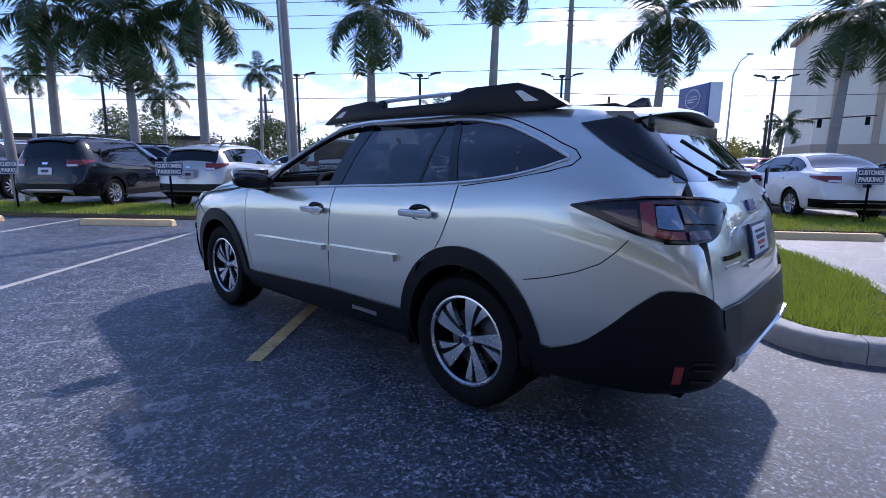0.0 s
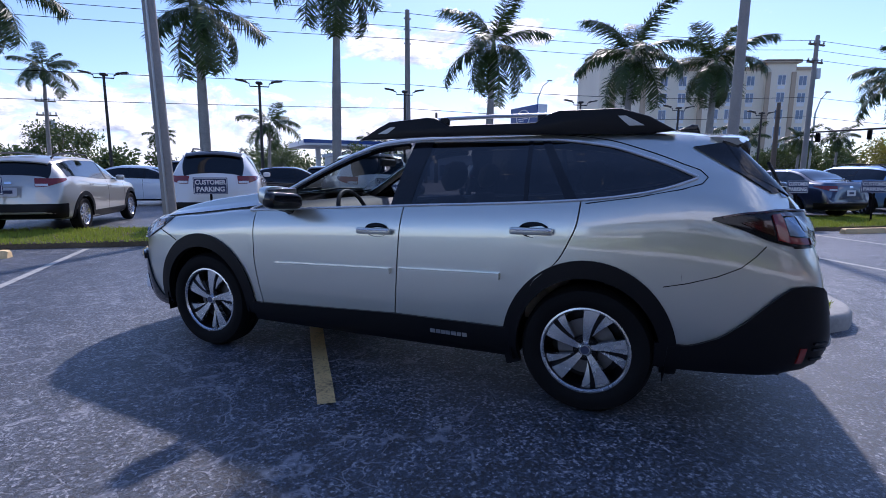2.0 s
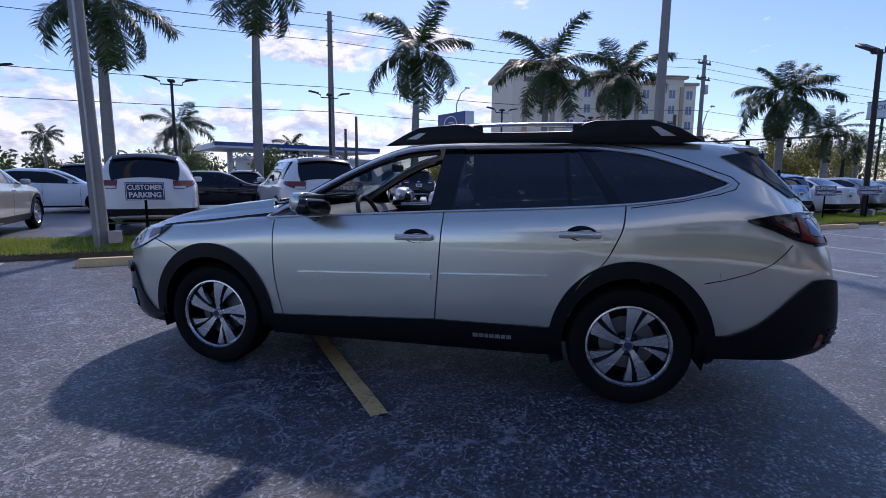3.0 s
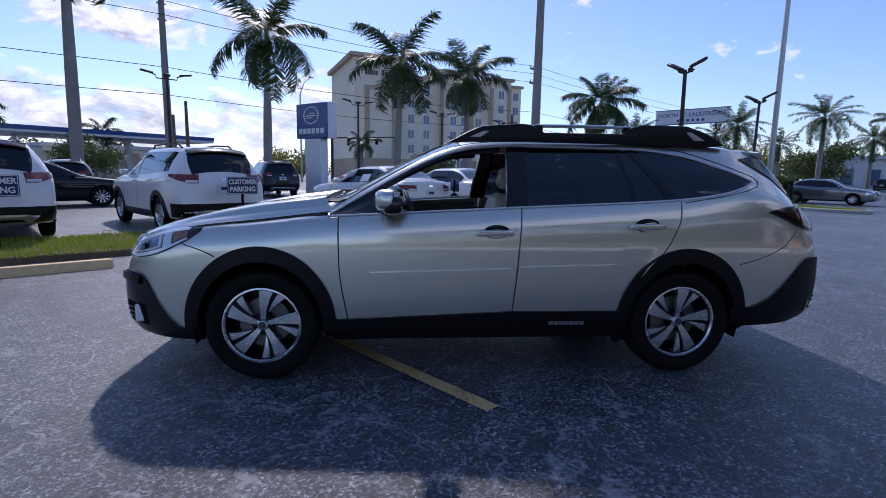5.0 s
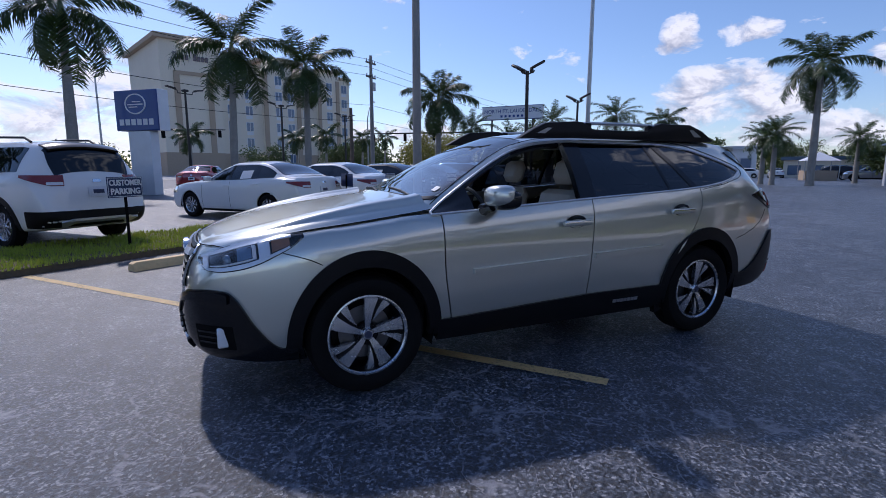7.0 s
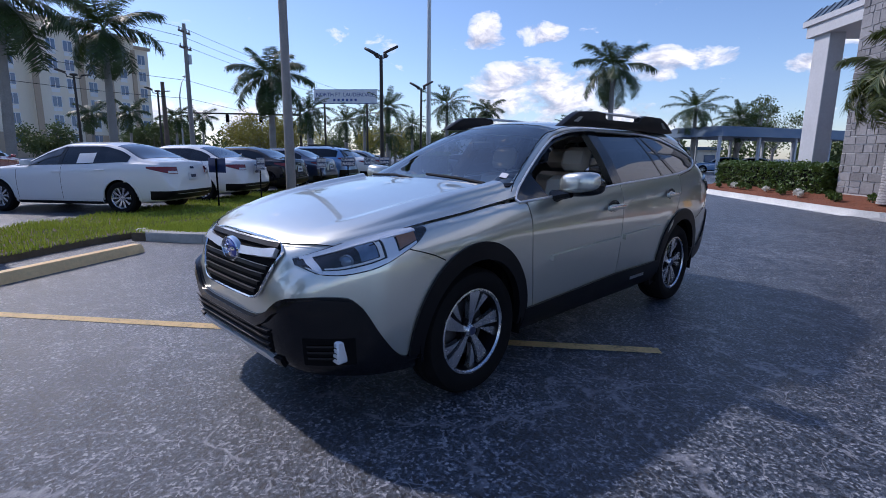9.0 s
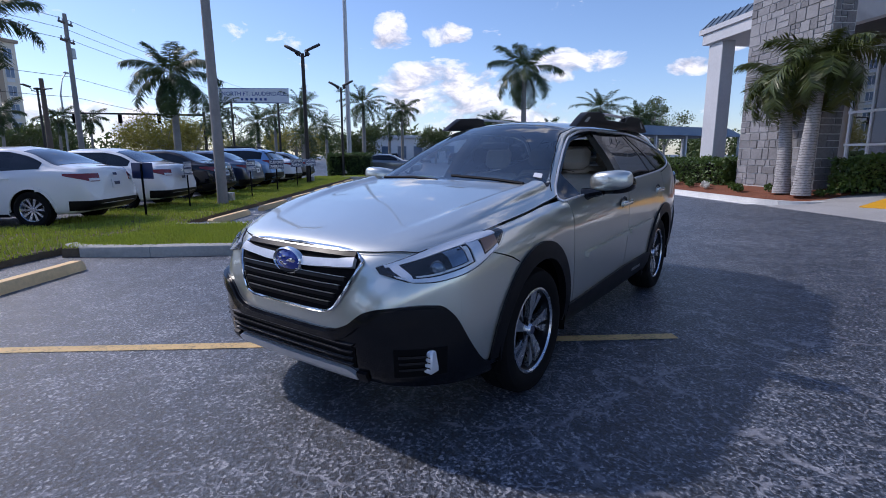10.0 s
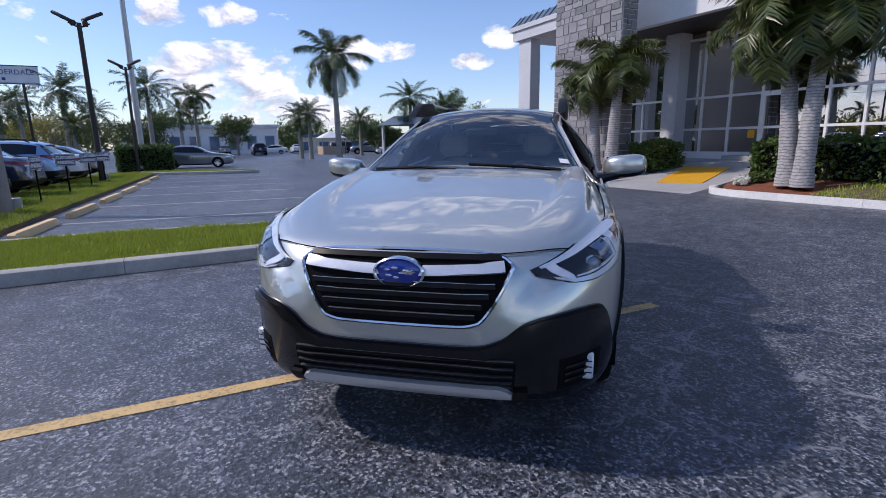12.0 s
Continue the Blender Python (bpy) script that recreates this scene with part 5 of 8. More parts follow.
    part("cross_bar", tubes(([(-0.34, sgn * yr, 1.642), (-0.45, sgn * yr, 1.650), (-0.75, sgn * yr, 1.654), (-1.0, sgn * yr, 1.652), (-1.10, sgn * yr, 1.650)], 0.012)), M_SATIN, rail)
    for xx in (-0.42, -1.04):
        part("rail_post", boxes((xx - 0.03, xx + 0.03, sgn * yr - 0.02, sgn * yr + 0.02, 1.59, 1.655), bevel=0.008), M_PLASTIC, rail)
    part("rail_slot", prism([(0.05, 1.565), (-0.04, 1.605), (-0.08, 1.605), (-0.02, 1.565)], sgn * (yr + 0.031), sgn * (yr + 0.033)), M_GALV, rail)
    part("rail_slot", prism([(-1.60, 1.575), (-1.50, 1.630), (-1.46, 1.630), (-1.52, 1.575)], sgn * (yr + 0.031), sgn * (yr + 0.033)), M_GALV, rail)

# inner liner closes the gaps between the panels
bm = bmesh.new()
xs = [x for x in np.linspace(-2.44, 2.22, 95)]
rows = []
for x in xs:
    s = OUT.section(float(x))
    row = []
    for i in range(10, 33, 2):
        row.append((float(x), max(0.0, s[i][0] - 0.035), min(s[i][1], 1.0)))
    rows.append(row)
for sgn in (1, -1):
    vs = [[bm.verts.new((p[0], sgn * p[1], p[2])) for p in row] for row in rows]
    for a, b in zip(vs, vs[1:]):
        for j in range(len(a) - 1):
            cx = (a[j].co + b[j + 1].co) / 2
            if any(((cx.x - c) / (rx - 0.03)) ** 2 + ((cx.z - WHEEL_R) / (rz - 0.04)) ** 2 < 1 for c, rx, rz in ARCHES):
                continue
            bm.faces.new((a[j], a[j + 1], b[j + 1], b[j]))
part("inner_body", bm, M_BLACK, car)
part("floor_pan", boxes((-2.35, 2.1, -0.55, 0.55, 0.25, 0.30), (-0.85, 0.85, -0.82, 0.82, 0.26, 0.34)), M_BLACK, car)
part("engine_bay", boxes((1.05, 2.1, -0.50, 0.50, 0.30, 0.80)), M_BLACK, car)
part("bulkhead", boxes((1.0, 1.06, -0.82, 0.82, 0.3, 1.02)), M_BLACK, car)
part("rear_bulkhead", boxes((-1.50, -1.44, -0.70, 0.70, 0.3, 1.05)), M_TRIM, car)
part("headlining", patch(lambda s, t: (lambda u: (lambda p: Vector((p.x, p.y * 0.985 * (1 if u > 0 else -1), p.z - 0.03)))(OUT.at_index(lerp(0.08, -1.95, s), lerp(60, 50, abs(u)))))(2 * t - 1), 20, 14, 0.0), M_LEATHER, car)
# cabin
part("dashboard", prism([(1.0, 0.70), (1.0, 1.06), (0.86, 1.09), (0.62, 1.075), (0.55, 1.02), (0.62, 0.85), (0.60, 0.70)], -0.74, 0.74, 0.02), M_TRIM, car)
part("centre_console", boxes((-0.15, 0.65, -0.12, 0.12, 0.35, 0.72), bevel=0.03), M_TRIM, car)
wheel_hub = part("steering_wheel", tubes(([Vector((0.40 + 0.07 * math.sin(t), 0.37 + 0.185 * math.cos(t), 1.0 + 0.172 * math.sin(t))) for t in np.linspace(0, 2 * math.pi, 33)], 0.016),
                                         ([(0.40, 0.20, 0.99), (0.42, 0.37, 0.98), (0.40, 0.54, 0.99)], 0.022), ([(0.42, 0.37, 0.98), (0.60, 0.37, 0.93)], 0.04)), M_TRIM, car)
for sgn in (1, -1):
    part("door_trim", side_patch(OUT, 0.82, -0.20, 0.45, lambda x: WIN_LOW(x) - 0.012, 12, 8, 0.0, -0.09) if sgn > 0 else (lambda b: (bmesh.ops.transform(b, matrix=Matrix.Diagonal((1, -1, 1, 1)), verts=b.verts), b)[1])(side_patch(OUT, 0.82, -0.20, 0.45, lambda x: WIN_LOW(x) - 0.012, 12, 8, 0.0, -0.09)), M_TRIM, car)
    part("pillar_trim", side_patch(OUT, 0.98, 0.14, lambda x: WIN_TOP(x) + 0.012, roof_z, 20, 4, 0.0, -0.05) if sgn > 0 else (lambda b: (bmesh.ops.transform(b, matrix=Matrix.Diagonal((1, -1, 1, 1)), verts=b.verts), b)[1])(side_patch(OUT, 0.98, 0.14, lambda x: WIN_TOP(x) + 0.012, roof_z, 20, 4, 0.0, -0.05)), M_LEATHER, car)
    for x0, nm in ((-0.10, "front_seat"), (-1.02, "rear_seat")):
        seat = part(nm, boxes((x0 - 0.10, x0 + 0.42, sgn * 0.38 - 0.25, sgn * 0.38 + 0.25, 0.42, 0.62), bevel=0.05), M_LEATHER, car, "cream leather seat")
        back = boxes((-0.075, 0.075, sgn * 0.38 - 0.24, sgn * 0.38 + 0.24, 0.0, 0.62), bevel=0.055)
        bmesh.ops.transform(back, matrix=Matrix.Translation((x0 - 0.10, 0, 0.56)) @ Matrix.Rotation(radians(-18), 4, "Y"), verts=back.verts)
        part("backrest", back, M_LEATHER, seat)
        head = boxes((-0.055, 0.055, sgn * 0.38 - 0.13, sgn * 0.38 + 0.13, 0.66, 0.86), bevel=0.045)
        bmesh.ops.transform(head, matrix=Matrix.Translation((x0 - 0.10, 0, 0.56)) @ Matrix.Rotation(radians(-16), 4, "Y"), verts=head.verts)
        part("headrest", head, M_LEATHER, seat)
part("rear_view_mirror", boxes((0.30, 0.33, -0.12, 0.12, 1.36, 1.42), bevel=0.012), M_TRIM, car)
for wx in (1.3725, -1.3725):
    for sgn in (1, -1):
        alloy_wheel(car, wx, sgn * 0.785, sgn)
part("exhaust", tubes(([(-1.4, 0.45, 0.27), (-2.0, 0.45, 0.28)], 0.035)), M_GALV, car)


# ---------------------------------------------------------------- other parked cars
SUV = dict(
    top=[(2.28, 0.60), (2.27, 0.72), (2.2, 0.90), (2.05, 0.99), (1.7, 1.07), (1.15, 1.14), (0.95, 1.19), (0.2, 1.60), (-0.1, 1.68), (-1.2, 1.69), (-1.9, 1.64), (-2.05, 1.58), (-2.25, 1.22), (-2.32, 1.05), (-2.36, 0.8), (-2.38, 0.62)],
    belt=[(2.28, 0.5), (2.2, 0.78), (1.9, 0.93), (1.0, 1.05), (-0.5, 1.09), (-1.8, 1.15), (-2.1, 1.10), (-2.38, 0.55)],
    width=[(2.28, 0.50), (2.22, 0.68), (2.05, 0.80), (1.6, 0.89), (0, 0.905), (-1.6, 0.905), (-2.1, 0.86), (-2.3, 0.78), (-2.38, 0.62)],
    bottom=[(2.28, 0.45), (2.1, 0.28), (0, 0.24), (-2.0, 0.29), (-2.38, 0.45)], tumble=0.22)
SEDAN = dict(
    top=[(2.32, 0.52), (2.31, 0.62), (2.24, 0.74), (2.05, 0.82), (1.6, 0.90), (1.1, 0.96), (0.9, 1.0), (0.2, 1.34), (-0.1, 1.42), (-0.8, 1.43), (-1.2, 1.36), (-1.75, 1.12), (-1.95, 1.075), (-2.22, 1.055), (-2.28, 0.98), (-2.32, 0.75), (-2.33, 0.6)],
    belt=[(2.32, 0.45), (2.2, 0.66), (1.9, 0.79), (1.0, 0.89), (-0.5, 0.94), (-1.6, 0.99), (-2.1, 0.97), (-2.33, 0.52)],
    width=[(2.32, 0.48), (2.26, 0.66), (2.1, 0.78), (1.6, 0.88), (0, 0.90), (-1.6, 0.89), (-2.1, 0.83), (-2.28, 0.74), (-2.33, 0.60)],
    bottom=[(2.32, 0.36), (2.1, 0.21), (0, 0.18), (-2.0, 0.24), (-2.33, 0.40)], tumble=0.25)
HATCH = dict(
    top=[(2.15, 0.56), (2.14, 0.68), (2.06, 0.82), (1.9, 0.90), (1.5, 0.98), (1.05, 1.05), (0.85, 1.10), (0.15, 1.47), (-0.15, 1.54), (-1.1, 1.54), (-1.75, 1.47), (-1.9, 1.42), (-2.12, 1.12), (-2.20, 0.98), (-2.24, 0.76), (-2.26, 0.6)],
    belt=[(2.15, 0.48), (2.06, 0.72), (1.8, 0.86), (0.9, 0.97), (-0.5, 1.02), (-1.6, 1.08), (-2.0, 1.04), (-2.26, 0.52)],
    width=[(2.15, 0.48), (2.08, 0.66), (1.9, 0.79), (1.5, 0.88), (0, 0.90), (-1.5, 0.90), (-2.0, 0.84), (-2.18, 0.76), (-2.26, 0.60)],
    bottom=[(2.15, 0.40), (1.95, 0.26), (0, 0.22), (-1.9, 0.28), (-2.26, 0.42)], tumble=0.22)
KIND = {"suv": (SUV, 1.34, 0.352, (1.15, 0.12, -0.12, -1.95, 1.60)), "sedan": (SEDAN, 1.34, 0.325, (1.08, 0.10, -0.85, -1.62, 1.36)), "hatch": (HATCH, 1.33, 0.345, (1.05, 0.08, -0.10, -1.80, 1.47))}
SHELLS = {}


def shell_of(kind):
    if kind not in SHELLS:
        sh = Shell(**KIND[kind][0])
        SHELLS[kind] = (sh, sh.tree())
    return SHELLS[kind]


def parked_car(kind, colour, x, y, az, label, group="cars parked across the verge", clad=True, lamps="red", simple_wheel=True, plate_on=True, rails=True, paper=False):
    """A parked car with its rear axle's middle at (x, y), heading az degrees clockwise from +y."""
    sh, tree = shell_of(kind)
    spec, axle, wr, _ = KIND[kind]
    a = radians(az)
    m = pose(x + axle * math.sin(a), y + axle * math.cos(a), lot_z(x, y), 0, 0, 90 - az)
    thing_name = {"suv": "suv", "sedan": "sedan", "hatch": "hatchback"}[kind]
    top = thing(thing_name, m, label, "car", group)
    verts, faces, n = sh.grid(0.055, 2)
    arr = np.array(verts)
    keep = []
    lim = sh.belt
    for f in faces:
        c = arr[list(f)].mean(axis=0)
        if len(f) == 4 and abs(c[1]) > 0.42 and any((c[0] - s * axle) ** 2 + (c[2] - wr) ** 2 < (wr + 0.055) ** 2 for s in (1, -1)):
            continue
        if len(f) == 4 and c[2] > lim(c[0]) + 0.07 and c[2] < sh.top(c[0]) - 0.14 and abs(c[0]) < 1.0 and abs(c[1]) > 0.5:
            continue
        keep.append(f)
    part("body", mesh_of("body", verts, keep, colour), colour, top)
    zt = sh.top
    # side glass: windows end where the roof comes down
    x_front, x_rear = (1.0, -1.82) if kind != "sedan" else (0.95, -1.50)
    wl = lambda xx: sh.belt(xx) + 0.035
    wt = lambda xx: max(wl(xx) + 0.01, min(sh.at_index(xx, 47).z, sh.belt(0) + 0.50) - 0.02)
    part("side_window", side_patch(sh, x_front, -0.02, wl, wt, 22, 8, 0.01, 0.006, both=True), M_DARKGLASS, top)
    part("rear_side_window", side_patch(sh, -0.10, x_rear, wl, wt, 26, 8, 0.01, 0.006, both=True), M_DARKGLASS, top)
    part("centre_pillar", side_patch(sh, -0.02, -0.10, wl, wt, 2, 8, 0.01, 0.010, both=True), M_GLOSSBLACK, top)
    xf0, xf1 = (0.96, 0.12) if kind != "sedan" else (0.90, 0.12)
    part("windscreen", patch(lambda s, t: (lambda u: (lambda p: Vector((p.x, p.y * (1 if u > 0 else -1), p.z)))(sh.at_index(lerp(xf0 - 0.10 * u * u, xf1, s), lerp(60, 50, abs(u)))))(2 * t - 1), 12, 12, 0.01, 0.006), M_DARKGLASS, top)
    xr0, xr1 = {"suv": (-2.03, -2.262), "sedan": (-1.12, -1.76), "hatch": (-1.90, -2.11)}[kind]
    part("rear_window", patch(lambda s, t: (lambda u: (lambda p: Vector((p.x, p.y * (1 if u > 0 else -1), p.z)))(sh.at_index(lerp(xr0, xr1, s), lerp(60, 50 if kind == "sedan" else 47, abs(u)))))(2 * t - 1), 10, 12, 0.01, 0.006), M_DARKGLASS, top)
    if kind != "sedan":
        part("roof_spoiler", patch(lambda s, t: (lambda u: (lambda p: Vector((p.x - 0.05 * s, p.y * (1 if u > 0 else -1), p.z + 0.012)))(sh.at_index(lerp(xr0 + 0.10, xr0 - 0.045, s), lerp(60, 49, abs(u)))))(2 * t - 1), 5, 12, 0.03, 0.012), M_GLOSSBLACK if kind == "suv" else colour, top)
    # lamps and lower trim wrapped round the ends
    ox = -1.2
    zb = spec["belt"][-2][1]
    lo, hi = (zb - 0.125, zb + 0.035) if kind != "sedan" else (zb - 0.17, zb - 0.03)
    for sgn in (1, -1):
        tl = part("tail_lamp", wrap_patch(tree, ox, -1, sgn * 23, sgn * 50, lambda aa: lerp(lo, hi - 0.035, max(0, (abs(aa) - 31) / 19)), lambda aa: hi, 14, 4, 0.02, 0.012), M_REDLENS, top, "red tail lamp")
        part("reversing_lens", wrap_patch(tree, ox, -1, sgn * 23.5, sgn * 33, lo + 0.012, lo + 0.055, 5, 2, 0.01, 0.018), M_PLATE, tl)
        part("headlamp", wrap_patch(tree, 1.1, 1, sgn * 26, sgn * 48, zb - 0.34, zb - 0.19, 10, 4, 0.02, 0.010), M_CHROME, top)
        mp = sh.at_height(0.68, sh.belt(0.68) + 0.05)
        bm = bmesh.new()
        box(bm, -0.06, 0.06, -0.09, 0.09, -0.06, 0.06, 0.04)
        part("door_mirror", bm, colour, top, m=Matrix.Translation((0.64, sgn * (mp.y + 0.11), mp.z + 0.04)))
        for hx in (-0.02, -0.95):
            hp = sh.at_height(hx, sh.belt(hx) - 0.10)
            part("door_handle", boxes((hx - 0.10, hx + 0.10, sgn * hp.y - 0.012, sgn * hp.y + 0.03, hp.z - 0.014, hp.z + 0.014), bevel=0.006), colour, top)
        for s in (1, -1):
            bm = bmesh.new()
            rows = []
            for i in range(17):
                th = math.pi * 1.10 * i / 16 - 0.05 * math.pi
                c, s2 = math.cos(th), math.sin(th)
                rows.append([bm.verts.new((s * axle - (wr + 0.05) * c, sgn * yy, wr + (wr + 0.05) * s2)) for yy in (0.885, 0.45)])
            for p, q in zip(rows, rows[1:]):
                bm.faces.new((p[0], p[1], q[1], q[0]))
            bm.faces.new([r[1] for r in rows])
            part("wheel_well", bm, M_BLACK, top)

            def ring_point(u, v, s=s):
                th = lerp(-0.10, math.pi + 0.10, u)
                g = lerp(wr + 0.035, wr + (0.125 if clad else 0.085), v)
                xx, zz = s * axle - g * math.cos(th), wr + g * math.sin(th)
                p = sh.at_height(xx, max(zz, sh.bottom(xx) + 0.04))
                return Vector((xx, p.y * sgn, zz))
            bm = patch(ring_point, 22, 2, 0.03, 0.010)
            part("wheel_arch", bm, M_PLASTIC if clad else colour, top)
            hub = new("wheel")
            hub.parent = top
            hub.matrix_local = Matrix.Translation((s * axle, sgn * 0.785, wr)) @ (Matrix.Identity(4) if sgn > 0 else Matrix.Rotation(math.pi, 4, "Z"))
            if kind not in WHEELS:
                WHEELS[kind] = far_wheel(wr)
            for nm, me in WHEELS[kind]:
                part(nm, me, None, hub)
    part("rear_bumper", wrap_patch(tree, ox, -1, -48, 48, spec["bottom"][-1][1] - 0.10, (0.60 if clad else 0.47), 30, 4, 0.03, 0.012), M_PLASTIC, top, "dark lower rear bumper")
    if clad and kind == "suv":
        part("bumper_trim", wrap_patch(tree, ox, -1, -27, 27, even(lambda aa: 0.42 - 0.055 * min(1, max(0, (aa - 19) / 5))), even(lambda aa: 0.475 - 0.02 * min(1, max(0, (aa - 21) / 5))), 30, 3, 0.02, 0.030), M_BRUSHED, top, "silver lower bumper trim")
    part("front_grille", wrap_patch(tree, 1.1, 1, -22, 22, zb - 0.42, zb - 0.22, 16, 4, 0.02, 0.010), M_GLOSSBLACK, top)
    part("sill", side_patch(sh, 0.92, -0.92, spec["bottom"][2][1] + 0.02, spec["bottom"][2][1] + (0.17 if clad else 0.07), 16, 2, 0.02, 0.010, both=True), M_PLASTIC, top)
    if paper:
        part("paper_sheet", side_patch(sh, -0.42, -0.78, lambda xx: sh.belt(xx) + 0.05, lambda xx: sh.belt(xx) + 0.24, 4, 3, 0.003, 0.010, both=True), M_SIGNWHITE, top, "white paper sheet in the window")
    if plate_on:
        zp = zb - 0.20
        part("dealer_plate", wrap_patch(tree, ox, -1, -7.8, 7.8, zp - 0.10, zp + 0.055, 8, 4, 0.01, 0.018), M_PLATE, top, "white dealer plate")
        part("plate_bar", wrap_patch(tree, ox, -1, -4.2, 4.2, zp - 0.05, zp + 0.01, 4, 1, 0.004, 0.022), M_INK, top)
    part("badge", wrap_patch(tree, ox, -1, -3.2, 3.2, zb - 0.075, zb - 0.03, 5, 3, 0.01, 0.016), M_CHROME, top)
    for dx in (0.01, 0.975):
        part("door_gap", side_patch(sh, 0.90 - dx * 1.02, 0.893 - dx * 1.02, spec["bottom"][2][1] + 0.12, lambda xx: sh.belt(xx) + 0.02, 1, 12, 0.002, 0.0015, both=True), M_BLACK, top)
    if kind != "sedan" and rails:
        for sgn in (1, -1):
            yr = sh.at_index(-0.6, 53).y
            part("roof_rail", tubes(([(0.05, sgn * yr, zt(0.05) - 0.03), (-0.08, sgn * yr, zt(-0.1) + 0.035), (-0.8, sgn * yr, zt(-0.8) + 0.045), (-1.45, sgn * yr, zt(-1.45) + 0.03), (-1.62, sgn * yr, zt(-1.6) - 0.03)], 0.018)), M_PLASTIC, top)
    return top


WHEELS = {}


def far_wheel(r):
    """Meshes of a plain ten-spoke wheel: tyre, rim, spokes."""
    h, rim = 0.10, r * 0.64
    out = [("tyre", of_bm("tyre", lathe([(rim, -h * 0.8), (r * 0.85, -h), (r * 0.97, -h * 0.8), (r, -h * 0.4), (r, h * 0.4), (r * 0.97, h * 0.8), (r * 0.85, h), (rim, h * 0.8)], 28), M_TYRE)),
           ("rim", of_bm("rim", lathe([(rim + 0.004, h * 0.80), (rim, h * 0.9), (rim - 0.015, h * 0.7), (rim - 0.03, -h * 0.4)], 28), M_ALLOY)),
           ("rim_well", of_bm("rim_well", lathe([(0.001, -h * 0.2), (rim - 0.02, -h * 0.2), (rim - 0.015, h * 0.4)], 20), M_RIMBLACK))]
    bm = bmesh.new()
    for k in range(10):
        a = 2 * math.pi * k / 10
        c, q = Vector((math.cos(a), 0, math.sin(a))), Vector((-math.sin(a), 0, math.cos(a)))
        lowv = [bm.verts.new(c * 0.04 + q * s * 0.014 + Vector((0, h * 0.60, 0))) for s in (-1, 1)]
        hiv = [bm.verts.new(c * (rim - 0.01) + q * s * 0.024 + Vector((0, h * 0.74, 0))) for s in (-1, 1)]
        bm.faces.new((lowv[0], lowv[1], hiv[1], hiv[0]))
    hubm = lathe([(0.001, h * 0.72), (0.045, h * 0.70), (0.055, h * 0.5)], 14)
    me = bpy.data.meshes.new("tmp")
    hubm.to_mesh(me)
    hubm.free()
    bm.from_mesh(me)
    bpy.data.meshes.remove(me)
    out.append(("spokes", of_bm("spokes", bm, M_ALLOY, False)))
    return out


# ---------------------------------------------------------------- ground, paving and verge
ROW = radians(-5.5)
E1, E2 = Vector((math.cos(ROW), math.sin(ROW))), Vector((-math.sin(ROW), math.cos(ROW)))


def row_at(x, v):
    """The point at abscissa x, v metres behind the line of the wheel stops."""
    u = (x - E2.x * v) / E1.x
    p = Vector((0, 8.95)) + E1 * u + E2 * v
    return (p.x, p.y)


LOT_Z, VERGE_Z = 0.08, 0.10


def lot_z(x, y):
    """Height of the paving under a parked thing: the lot behind the verge lies a little higher."""
    return LOT_Z if -60 < x < 26 and row_at(x, 2.6)[1] < y < 27.5 else 0.0


bm = bmesh.new()
vs = [bm.verts.new(p) for p in ((-1500, -1500, 0), (1500, -1500, 0), (1500, 1500, 0), (-1500, 1500, 0))]
bm.faces.new(vs)
ground = solo("ground", bm, M_ASPHALT, Matrix.Identity(4), "worn dark asphalt with pale hairline cracks", "ground", kind="structure")


solo("rear_lot", slab([row_at(-60, 2.95), row_at(26, 2.95), (26, 27.6), (-60, 29.5)], -0.05, LOT_Z, 0.02), M_ASPHALT, Matrix.Identity(4), "worn dark asphalt lot behind the grass verge", "ground", kind="structure")


solo("road", slab([(-260, 58), (-260, 34), (-40, 33.4), (60, 33.4), (140, 20), (260, -6), (260, 26), (140, 46), (60, 57)], -0.05, 0.012), M_ROAD, Matrix.Identity(4), "pale worn asphalt road beyond the palms", "road", kind="structure")
# pale sheet added to bounce light up at the hotel's shaded front
solo("hotel_lot", slab([(34, 60), (60, 59.5), (118, 52), (124, 74), (60, 96), (40, 96)], -0.05, 0.010), M_WALK, Matrix.Identity(4), "pale concrete lot added to bounce light onto the hotel front", "ground", kind="structure")


def line(a, b, width, mat, label, z=0.004):
    a, b = Vector(a), Vector(b)
    d = (b - a).normalized()
    q = Vector((-d.y, d.x)) * width / 2
    bm = bmesh.new()
    n = 24
    rng = random.Random(int(a.x * 100))
    l, r = [], []
    for i in range(n + 1):
        p = a.lerp(b, i / n)
        l.append(bm.verts.new((*(p + q * (1 + rng.uniform(-0.06, 0.06))), z)))
        r.append(bm.verts.new((*(p - q * (1 + rng.uniform(-0.06, 0.06))), z)))
    for i in range(n):
        bm.faces.new((r[i], r[i + 1], l[i + 1], l[i]))
    return solo("parking_line", bm, mat, Matrix.Identity(4), label, "parking line", "painted stall lines", "structure")


line((-1.215, 3.05), (-0.80, 9.95), 0.105, M_LINE_Y, "faded yellow stall line on asphalt")
line((-4.37, 4.6), (-4.34, 10.2), 0.095, M_LINE_W, "faded white stall line on asphalt")
line((-7.55, 5.0), (-7.60, 10.5), 0.095, M_LINE_W, "faded white stall line on asphalt")
line((-10.75, 5.0), (-10.9, 10.9), 0.095, M_LINE_W, "faded white stall line on asphalt")
for i in range(9):
    x = 7.35 + 2.75 * i
    p = Vector(row_at(x, 0.5))
    line(p, p + Vector((-0.85, -5.1)), 0.10, M_LINE_W, "faded white stall line on asphalt")


